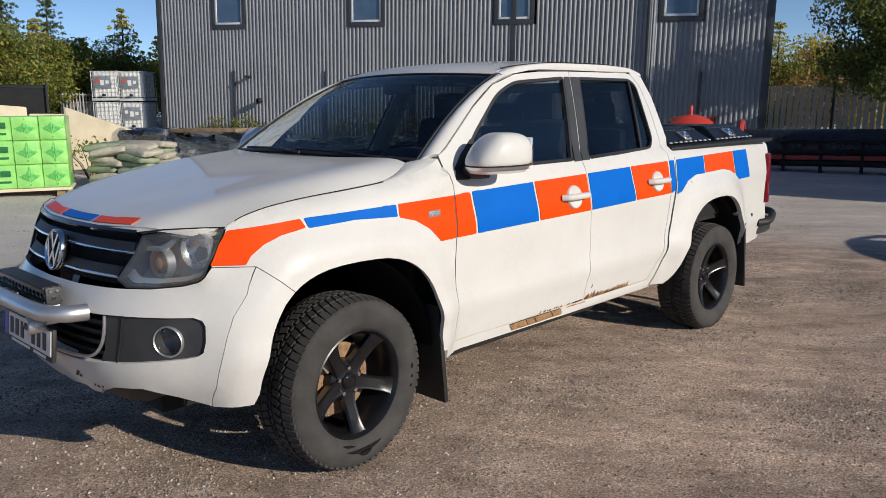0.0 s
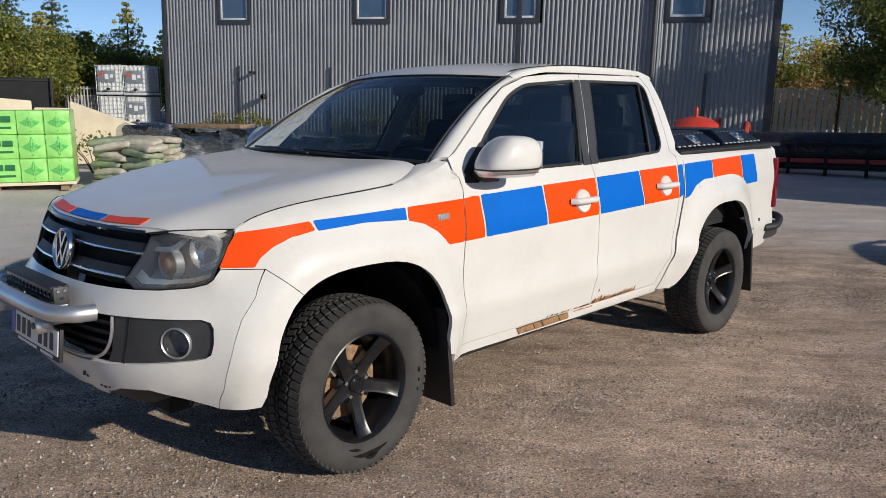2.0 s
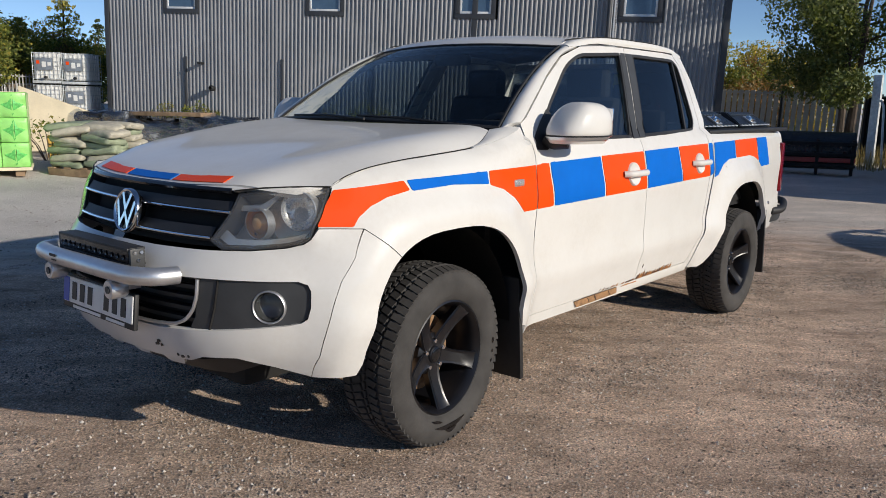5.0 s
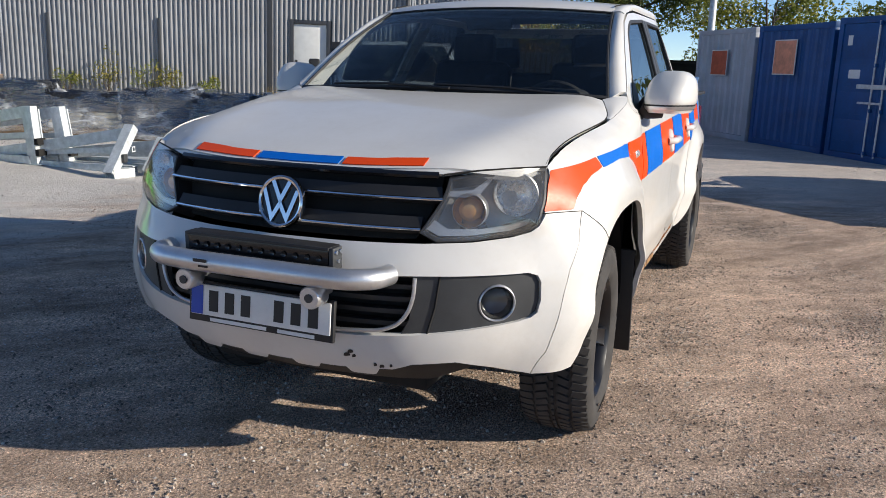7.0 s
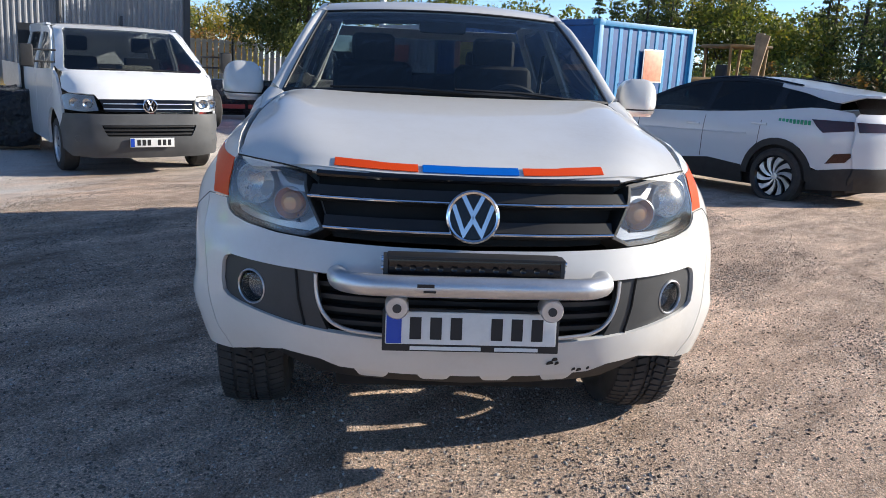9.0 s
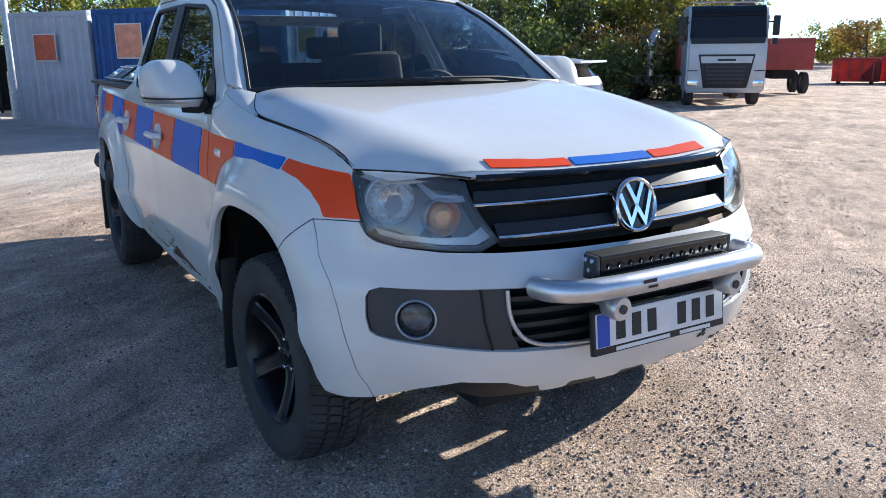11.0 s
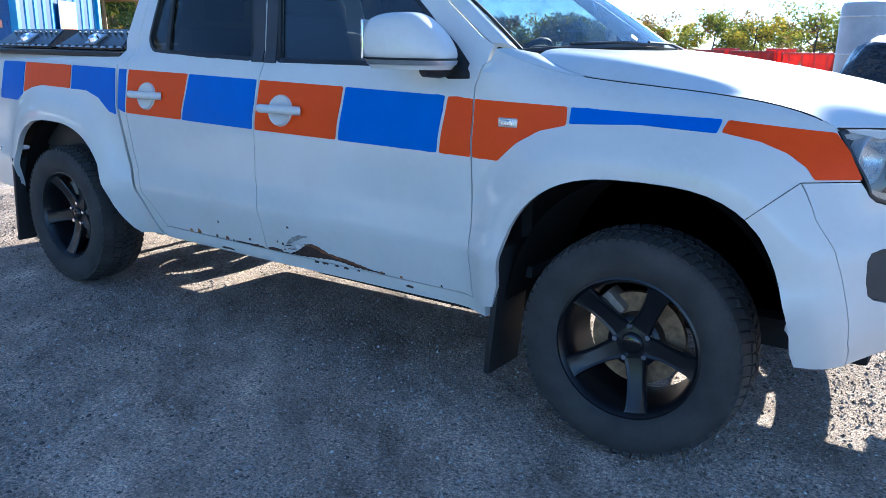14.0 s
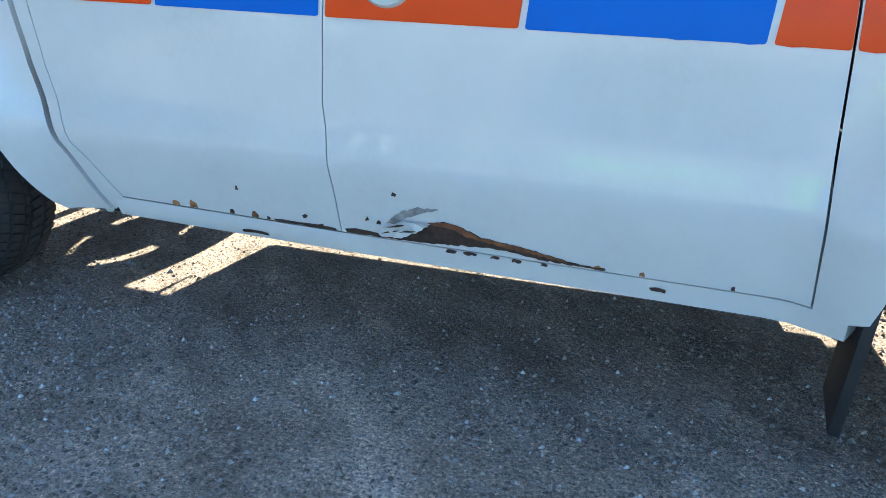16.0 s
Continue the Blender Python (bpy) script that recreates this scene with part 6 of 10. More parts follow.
# load bed
part("bed_floor", box_bm(-4.13, -2.60, -0.74, 0.74, 0.70, 0.73), M_BLACK_PL, pickup)
for sg in (1, -1):
    part("bed_liner", box_bm(-4.12, -2.60, min(sg * 0.70, sg * 0.755), max(sg * 0.70, sg * 0.755), 0.731, 1.205, 0.01), M_BLACK_PL, pickup)
    part("bed_rail", box_bm(-4.12, -2.585, min(sg * 0.72, sg * 0.825), max(sg * 0.72, sg * 0.825), 1.213, 1.238, 0.008), M_BLACK_PL, pickup, "black plastic bed rail cap")
part("bed_front", box_bm(-2.60, -2.575, -0.78, 0.78, 0.60, 1.205, 0.01), M_WHITE, pickup)
gate = part("tailgate", box_bm(-4.20, -4.135, -0.70, 0.70, 0.66, 1.222, 0.02), M_WHITE, pickup)
part("tailgate_handle", box_bm(-4.215, -4.198, -0.12, 0.12, 1.02, 1.10, 0.01), M_BLACK_PL, gate)
part("rear_bumper", join_bm(box_bm(-4.32, -4.16, -0.78, 0.78, 0.50, 0.62, 0.03), box_bm(-4.22, -4.0, 0.62, 0.80, 0.50, 0.62, 0.03)), M_DGREY_PL, pickup)
for sg in (1, -1):
    part("bumper_tube", tube_bm(round_path([(-3.98, sg * 0.80, 0.60), (-4.12, sg * 0.845, 0.60), (-4.30, sg * 0.80, 0.66), (-4.34, sg * 0.55, 0.66)], 0.08), 0.028, 12), M_BLACK_PL, pickup)
    part("tail_light", box_bm(-4.185, -4.10, min(sg * 0.705, sg * 0.805), max(sg * 0.705, sg * 0.805), 0.74, 1.12, 0.015), M_RED_LAMP, pickup, "red tail light")
    part("rear_reflector", lathe_bm([(0.0, 0.006), (0.012, 0.006), (0.014, 0.0)], 14, m=Matrix.Translation((-3.83, sg * (y_side(-3.83, 0.68)), 0.68)) @ Matrix.Rotation(0 if sg > 0 else math.pi, 4, "Z")), M_CHROME, pickup)

# cabin
part("headliner", loft([[Vector((x, y, roof_z(x, y) - 0.05)) for y in np.linspace(-0.58, 0.58, 9)] for x in np.linspace(-1.12, -2.44, 10)], 0.01), M_INTERIOR, pickup)
for name, lo, x0, x1 in (("door_trim", 0.50, -0.60, -1.57), ("door_trim", 0.50, -1.63, -2.42)):
    pair(name, sheet([(x0, lo), (x1, lo), (x1, 1.225), (x0 - (0.1 if x0 > -1 else 0), 1.225)], lambda x, z: side(x, min(z, 1.22), -0.07), step=0.12, thick=0.02), M_INTERIOR, pickup)
part("dashboard", join_bm(join_bm(box_bm(-0.95, -0.48, -0.70, 0.70, 0.95, 1.235, 0.07, seg=4), box_bm(-0.80, -0.40, -0.69, 0.69, 1.19, 1.262, 0.03)), box_bm(-1.00, -0.72, 0.18, 0.56, 1.10, 1.30, 0.06, seg=4)), M_INTERIOR, pickup)
part("cabin_floor", box_bm(-2.5, -0.4, -0.74, 0.74, 0.52, 0.56), M_INTERIOR, pickup)
part("firewall", box_bm(-0.46, -0.42, -0.72, 0.72, 0.55, 1.26), M_INTERIOR, pickup)
whl = Matrix.Translation((-1.08, 0.37, 1.16)) @ Matrix.Rotation(radians(-62), 4, "Y") @ Matrix.Rotation(radians(90), 4, "X")
b = lathe_bm([(0.185 + 0.015 * math.cos(t), 0.015 * math.sin(t)) for t in np.linspace(0, 2 * math.pi, 9)[:-1]], 36, close=True)
lathe_bm([(0.0, 0.02), (0.06, 0.015), (0.07, -0.02), (0.0, -0.03)], 20, b)
for a in (0, 120, 240):
    box_bm(0.05, 0.18, -0.012, 0.006, -0.022, 0.022, 0.004, b, Matrix.Rotation(radians(a + 90), 4, "Y"))
b.transform(whl)
part("steering_wheel", b, M_INTERIOR, pickup)
for sg in (1, -1):
    st = part("front_seat", join_bm(box_bm(-1.75, -1.20, sg * 0.37 - 0.25, sg * 0.37 + 0.25, 0.72, 0.88, 0.06, seg=3), box_bm(-0.08, 0.08, sg * 0.37 - 0.24, sg * 0.37 + 0.24, 0.0, 0.62, 0.07, m=Matrix.Translation((-1.70, 0, 0.82)) @ Matrix.Rotation(radians(-14), 4, "Y"), seg=3)), M_SEAT, pickup, "dark fabric front seat")
    part("headrest", box_bm(-1.90, -1.80, sg * 0.37 - 0.13, sg * 0.37 + 0.13, 1.40, 1.59, 0.045, seg=3), M_SEAT, st)
    for dy in (-0.06, 0.06):
        part("headrest_post", tube_bm([(-1.85, sg * 0.37 + dy, 1.36), (-1.86, sg * 0.37 + dy, 1.45)], 0.006, 8), M_CHROME, st)
rs = part("rear_seat", join_bm(box_bm(-2.35, -1.98, -0.62, 0.62, 0.72, 0.88, 0.05), box_bm(-2.44, -2.32, -0.62, 0.62, 0.80, 1.36, 0.05)), M_SEAT, pickup, "dark fabric rear bench")
for y in (-0.38, 0.38):
    part("headrest", box_bm(-2.44, -2.35, y - 0.13, y + 0.13, 1.38, 1.52, 0.04), M_SEAT, rs)
part("inner_mirror", box_bm(-1.07, -1.04, -0.12, 0.12, 1.575, 1.635, 0.02), M_INTERIOR, pickup)
part("seat_belt", tube_bm([(-1.72, 0.66, 1.50), (-1.74, 0.64, 1.2), (-1.74, 0.60, 0.9)], 0.012, 6), M_INTERIOR, pickup)

# toolbox across the load bed
M_CHEQUER = simple("black_tread_plate", (0.012, 0.012, 0.013), 0.30, 0.3, var=0.3, scale=14, bump_s=0.5, bump_scale=70, bump_d=0.004)
ME_RIVET = finish(lathe_bm([(0.0, 0.010), (0.010, 0.007), (0.015, 0.0)], 10, m=Matrix.Rotation(radians(90), 4, "X")), "rivet", 40)
ME_RIVET.materials.append(M_GALV)
tool = part("toolbox", box_bm(-3.98, -2.64, -0.715, 0.715, 0.74, 1.243, 0.010), M_CHEQUER, pickup, "black tread plate toolbox filling the load bed")
for x0, x1 in ((-2.68, -3.28), (-3.34, -3.94)):
    sec = [(-0.735, 1.246), (0.735, 1.246), (0.735, 1.262), (0.60, 1.345), (-0.60, 1.345), (-0.735, 1.262)]
    b2 = bmesh.new()
    ends = [[b2.verts.new((x + d * (z - 1.246), y, z)) for y, z in sec] for x, d in ((x0, -0.9), (x1, 0.3))]
    b2.faces.new(ends[0])
    b2.faces.new(ends[1][::-1])
    for k in range(6):
        b2.faces.new((ends[0][k], ends[1][k], ends[1][(k + 1) % 6], ends[0][(k + 1) % 6]))
    bmesh.ops.recalc_face_normals(b2, faces=b2.faces[:])
    bmesh.ops.bevel(b2, geom=b2.edges[:], offset=0.006, segments=2, affect="EDGES")
    lid = part("lid", b2, M_CHEQUER, tool)
    for sg in (1, -1):
        lt = part("latch", box_bm(-0.045, 0.045, -0.004, 0.008, -0.045, 0.045, 0.004, m=Matrix.Translation(((x0 + x1) / 2, sg * 0.692, 1.292)) @ Matrix.Rotation(0 if sg > 0 else math.pi, 4, "Z") @ Matrix.Rotation(radians(58), 4, "X")), M_SATIN, lid)
        part("latch_handle", lathe_bm([(0.014, 0.0), (0.024, 0.018), (0.030, 0.018), (0.036, 0.0)], 16, m=Matrix.Translation(((x0 + x1) / 2, sg * 0.698, 1.296)) @ Matrix.Rotation(0 if sg > 0 else math.pi, 4, "Z") @ Matrix.Rotation(radians(58), 4, "X")), M_CHROME, lid)
        for k in range(9):
            xr = x0 + (x1 - x0) * (k + 0.5) / 9
            part("rivet", ME_RIVET, None, tool, m=Matrix.Translation((xr, sg * 0.742, 1.255)) @ Matrix.Rotation(0 if sg > 0 else math.pi, 4, "Z"))
            part("rivet", ME_RIVET, None, lid, m=Matrix.Translation((x0 - 0.09 + (x1 - x0 + 0.12) * (k + 0.5) / 9, sg * 0.632, 1.3235)) @ Matrix.Rotation(0 if sg > 0 else math.pi, 4, "Z") @ Matrix.Rotation(radians(58), 4, "X"))

# rust and dents along the sills
M_RUST_O = simple("orange_rust", (0.36, 0.155, 0.045), 0.9, var=0.5, scale=60, bump_s=0.6, bump_scale=140, bump_d=0.003)
M_RUST_D = simple("dark_rust", (0.055, 0.030, 0.020), 0.9, var=0.5, scale=60, bump_s=0.6, bump_scale=140, bump_d=0.003)
M_RUST_TAN = simple("flat_tan_rust", (0.30, 0.165, 0.075), 0.85, var=0.35, scale=35, bump_s=0.4, bump_scale=120, bump_d=0.002)
M_PRIMER = simple("bare_grey_metal", (0.34, 0.32, 0.30), 0.55, 0.2, var=0.35, scale=50, bump_s=0.4, bump_scale=90, bump_d=0.004)
rng_r = random.Random(71)


def flake(x0, x1, zlo, zhi, sg, mat, owner, name="rust_patch", off=0.0016, ragged=0.6):
    """A ragged patch on the lower body side."""
    n = max(3, int(abs(x1 - x0) / 0.018))
    low = [(x0 + (x1 - x0) * k / n, zlo + rng_r.uniform(-0.002, 0.002)) for k in range(n + 1)]
    up = [(x0 + (x1 - x0) * k / n + rng_r.uniform(-0.004, 0.004), zlo + 0.003 + (zhi - zlo) * (1 - ragged * rng_r.random()) * math.sin(math.pi * (0.08 + 0.84 * k / n)) ** 0.5) for k in range(n, -1, -1)]
    b2 = sheet(low + up, lambda x, z: Vector((x, (side(x, z).y if z > 0.452 else sill_side(x, z).y) + off, z)), step=0.03, edge=0.02, thick=0.0014)
    if sg < 0:
        b2 = mirrored(b2)
    return part(name, b2, mat, owner, smooth=0)


def ragged(poly, amount, pitch=0.009):
    """The outline with torn, uneven edges."""
    return [(x + rng_r.uniform(-amount, amount), max(z + rng_r.uniform(-amount, amount), 0.4575)) for x, z in resample(list(poly), pitch)]


def on_body(poly, sg, mat, owner, name, off=0.0022, label="", fn=None):
    if sg < 0 and len(poly) > 6:
        poly = ragged(poly, 0.0022)
    b2 = sheet(poly, fn or (lambda x, z: Vector((x, (side(x, z).y if z > 0.4535 else sill_side(x, z).y) + off, z))), step=0.02, edge=0.012, thick=0.0014)
    return part(name, mirrored(b2) if sg < 0 else b2, mat, owner, label, smooth=0)


def flames(x0, x1, z0, hmax, n, sg, owner, lean=0.5):
    """Thin slanting streaks where rust has lifted the paint from below."""
    for k in range(n):
        x = x0 + (x1 - x0) * (k + rng_r.uniform(0.1, 0.9)) / n
        h = hmax * rng_r.uniform(0.35, 1.0)
        w = rng_r.uniform(0.004, 0.010)
        tip = -h * lean * rng_r.uniform(0.4, 1.3)
        poly = [(x + w, z0), (x + w * 0.9 + tip * 0.5, z0 + h * 0.5), (x + tip, z0 + h), (x - w * 0.5 + tip * 0.4, z0 + h * 0.42), (x - w, z0)]
        on_body(poly, sg, (M_RUST_O, M_RUST_O, M_RUST, M_RUST_D)[int(rng_r.random() * 4)], owner, "rust_streak", off=0.0022 + 0.0004 * (k % 3))


# the painted side: a bare rusty length of sill, streaks up the rear door's foot
on_body([(-0.975, 0.446), (-1.10, 0.4485), (-1.25, 0.4475), (-1.40, 0.4465), (-1.404, 0.414), (-1.28, 0.413), (-1.15, 0.411), (-1.003, 0.412)], 1, M_RUST_TAN, sills[0], "bare_rusty_sill", off=0.0014, label="flat tan rust where paint has peeled")
on_body([(-0.972, 0.4485), (-1.06, 0.451), (-1.22, 0.4515), (-1.39, 0.450), (-1.39, 0.4465), (-1.22, 0.4475), (-1.05, 0.4465), (-0.98, 0.444)], 1, M_RUST_D, sills[0], "rust_edge", off=0.0024)
for x in (-1.10, -1.165, -1.17, -1.31):
    on_body([(x, 0.444), (x - 0.006, 0.444), (x - 0.022, 0.418), (x - 0.017, 0.418)], 1, M_RUST_D, sills[0], "scratch", off=0.0026)
flames(-1.20, -1.40, 0.4575, 0.018, 9, 1, door_f[0])
flames(-1.44, -1.585, 0.4575, 0.012, 9, 1, door_f[0])
flames(-1.605, -1.76, 0.4575, 0.042, 16, 1, door_r[0])
flames(-1.76, -1.90, 0.4575, 0.026, 13, 1, door_r[0])
flames(-1.88, -2.04, 0.4575, 0.034, 15, 1, door_r[0])
flake(-1.605, -1.74, 0.4570, 0.468, 1, M_RUST, door_r[0], ragged=0.5)
flake(-1.80, -1.93, 0.4570, 0.464, 1, M_RUST_D, door_r[0], ragged=0.7)
flake(-1.50, -1.585, 0.4570, 0.462, 1, M_RUST_D, door_f[0], ragged=0.5)
flake(-1.45, -1.62, 0.440, 0.449, 1, M_RUST_O, sills[0], ragged=0.8)
on_body([(-1.655, 0.515), (-1.662, 0.532), (-1.657, 0.536), (-1.650, 0.520)], 1, M_RUST_D, door_r[0], "paint_chip")


# the other side: a torn foot of the front door with a crumpled flap, and rust spots along the seam
def dent_y(x, z):
    u, v = (x + 1.40) / 0.13, (z - 0.50) / 0.06
    fall = max(0.0, 1 - u * u - v * v)
    return 0.004 + fall * (0.010 + 0.020 * noise.noise((x * 26 - z * 40, z * 60 + x * 12, 2.2)))


on_body([(-1.478, 0.4585), (-1.432, 0.468), (-1.395, 0.486), (-1.350, 0.514), (-1.325, 0.521), (-1.290, 0.519), (-1.235, 0.495), (-1.11, 0.482), (-1.033, 0.466), (-0.956, 0.463), (-0.956, 0.4575), (-1.10, 0.4625), (-1.21, 0.474), (-1.30, 0.466), (-1.39, 0.4585)], -1, M_RUST_D, door_f[1], "torn_hole", label="dark rusty tear in the door's foot")
on_body([(-1.36, 0.512), (-1.33, 0.5205), (-1.29, 0.5185), (-1.24, 0.4965), (-1.12, 0.4835), (-1.04, 0.468), (-1.04, 0.4645), (-1.14, 0.4755), (-1.25, 0.4885), (-1.31, 0.508)], -1, M_RUST, door_f[1], "rusty_rim", off=0.0034)
on_body([(-1.487, 0.478), (-1.453, 0.498), (-1.412, 0.516), (-1.368, 0.516), (-1.356, 0.508), (-1.395, 0.484), (-1.431, 0.469), (-1.478, 0.463)], -1, M_WHITE, door_f[1], "crumpled_skin", label="crumpled white flap of door skin", fn=lambda x, z: side(x, z, dent_y(x, z) + 0.004))
on_body([(-1.467, 0.497), (-1.446, 0.518), (-1.42, 0.536), (-1.385, 0.549), (-1.334, 0.551), (-1.376, 0.535), (-1.411, 0.520), (-1.444, 0.499)], -1, M_PRIMER, door_f[1], "bare_primer", fn=lambda x, z: side(x, z, 0.003))
for x0, x1, z0, z1 in ((-1.40, -1.455, 0.507, 0.497), (-1.385, -1.43, 0.494, 0.484), (-1.43, -1.475, 0.487, 0.475)):
    on_body([(x0, z0), ((x0 + x1) / 2, (z0 + z1) / 2 + 0.004), (x1, z1), ((x0 + x1) / 2, (z0 + z1) / 2 - 0.001)], -1, M_RUST_D, door_f[1], "crease", fn=lambda x, z: side(x, z, dent_y(x, z) + 0.007))
flake(-1.473, -1.577, 0.4575, 0.470, -1, M_RUST_D, door_f[1], "rust_blister", ragged=0.4)
flake(-1.605, -1.78, 0.4575, 0.4625, -1, M_RUST_D, door_r[1], ragged=0.6)
for x, r, mat in ((-2.088, 0.010, M_RUST_O), (-2.03, 0.012, M_RUST_O), (-1.91, 0.007, M_RUST_D), (-1.84, 0.009, M_RUST), (-1.80, 0.006, M_RUST_D), (-1.648, 0.007, M_RUST_D), (-0.974, 0.007, M_RUST_O), (-0.88, 0.006, M_RUST_O), (-0.70, 0.004, M_RUST_D)):
    flake(x - r, x + r, 0.4585, 0.4585 + r * 1.7, -1, mat, door_f[1] if x > -1.6 else door_r[1])
for x, z in ((-1.69, 0.479), (-1.518, 0.496), (-1.489, 0.492), (-1.443, 0.57), (-1.88, 0.53)):
    flake(x - 0.005, x + 0.005, z, z + 0.010, -1, M_RUST_D, door_f[1] if x > -1.6 else door_r[1], "paint_chip")
for x0, x1, z in ((-1.808, -1.888, 0.412), (-1.25, -1.28, 0.444), (-1.195, -1.217, 0.444), (-1.145, -1.165, 0.444), (-1.085, -1.10, 0.444), (-1.30, -1.325, 0.444), (-0.83, -0.86, 0.428)):
    flake(x0, x1, z, z + 0.006, -1, M_RUST_D, sills[1], "scrape", ragged=0.2)


# ---- trees and bushes ----
def leaf_mat(name, stops):
    m, nt, b = mat_new(name)
    geo = nt.nodes.new("ShaderNodeNewGeometry")
    c = ramp(nt, geo.outputs["Random Per Island"], stops)
    big = ramp(nt, noise_tex(nt, 0.8, 3), [(0.3, (0.6, 0.62, 0.6)), (0.7, (1.15, 1.12, 1.0))])
    nt.links.new(mixc(nt, 1.0, c, big, "MULTIPLY"), b.inputs["Base Color"])
    b.inputs["Roughness"].default_value = 0.6
    tl = nt.nodes.new("ShaderNodeBsdfTranslucent")
    nt.links.new(mixc(nt, 1.0, c, (1.3, 1.25, 0.7), "MULTIPLY"), tl.inputs[0])
    mx = nt.nodes.new("ShaderNodeMixShader")
    mx.inputs[0].default_value = 0.36
    nt.links.new(b.outputs[0], mx.inputs[1])
    nt.links.new(tl.outputs[0], mx.inputs[2])
    nt.links.new(mx.outputs[0], nt.nodes["Material Output"].inputs[0])
    return m


M_LEAF = leaf_mat("green_leaves", [(0.0, (0.08, 0.11, 0.02)), (0.5, (0.17, 0.205, 0.04)), (0.85, (0.28, 0.28, 0.055)), (1.0, (0.42, 0.34, 0.06))])
M_LEAF_Y = leaf_mat("yellowing_leaves", [(0.0, (0.18, 0.19, 0.03)), (0.45, (0.36, 0.32, 0.045)), (0.8, (0.52, 0.40, 0.055)), (1.0, (0.60, 0.40, 0.06))])
M_LEAF_B = leaf_mat("rusty_leaves", [(0.0, (0.09, 0.08, 0.03)), (0.5, (0.20, 0.14, 0.05)), (1.0, (0.38, 0.19, 0.06))])
M_NEEDLE = leaf_mat("dark_needles", [(0.0, (0.04, 0.065, 0.028)), (0.6, (0.09, 0.125, 0.05)), (1.0, (0.16, 0.18, 0.07))])
M_LARCH = leaf_mat("olive_needles", [(0.0, (0.18, 0.19, 0.05)), (0.5, (0.36, 0.34, 0.08)), (0.85, (0.52, 0.45, 0.10)), (1.0, (0.62, 0.50, 0.12))])
M_SALLOW = leaf_mat("sallow_leaves", [(0.0, (0.055, 0.08, 0.025)), (0.5, (0.11, 0.145, 0.04)), (0.85, (0.19, 0.22, 0.06)), (1.0, (0.32, 0.32, 0.12))])
M_WOOD_Y = leaf_mat("olive_leaves", [(0.0, (0.09, 0.10, 0.025)), (0.5, (0.18, 0.18, 0.04)), (1.0, (0.34, 0.27, 0.06))])
M_GRASS = leaf_mat("dry_grass", [(0.0, (0.16, 0.14, 0.06)), (0.5, (0.34, 0.27, 0.12)), (1.0, (0.45, 0.33, 0.17))])
M_BARK = simple("bark", (0.085, 0.065, 0.05), 0.9, var=0.35, scale=6, bump_s=0.6, bump_scale=25, bump_d=0.02)


def leaves(points, rng, size, name, squash=0.8):
    """Small folded leaf blades round the given clump centres: (centre, radius, count)."""
    n = sum(p[2] for p in points)
    vs = np.zeros((n * 4, 3))
    k = 0
    for c, r, cnt in points:
        d = rng.normal(size=(cnt, 3))
        d /= np.linalg.norm(d, axis=1)[:, None] + 1e-9
        rad = r * rng.uniform(0.35, 1.0, (cnt, 1)) ** 0.6
        ctr = np.array(c) + d * rad * np.array([1, 1, squash])
        a = rng.normal(size=(cnt, 3))
        a /= np.linalg.norm(a, axis=1)[:, None]
        b = np.cross(a, d + 0.4 * rng.normal(size=(cnt, 3)))
        b /= np.linalg.norm(b, axis=1)[:, None] + 1e-9
        s = size * rng.uniform(0.55, 1.3, (cnt, 1))
        quad = np.stack([ctr - a * s, ctr + b * s * 0.5, ctr + a * s, ctr - b * s * 0.5], 1)
        vs[k * 4:(k + cnt) * 4] = quad.reshape(-1, 3)
        k += cnt
    me = bpy.data.meshes.new(name)
    me.from_pydata(vs.tolist(), [], [(4 * i, 4 * i + 1, 4 * i + 2, 4 * i + 3) for i in range(n)])
    return me


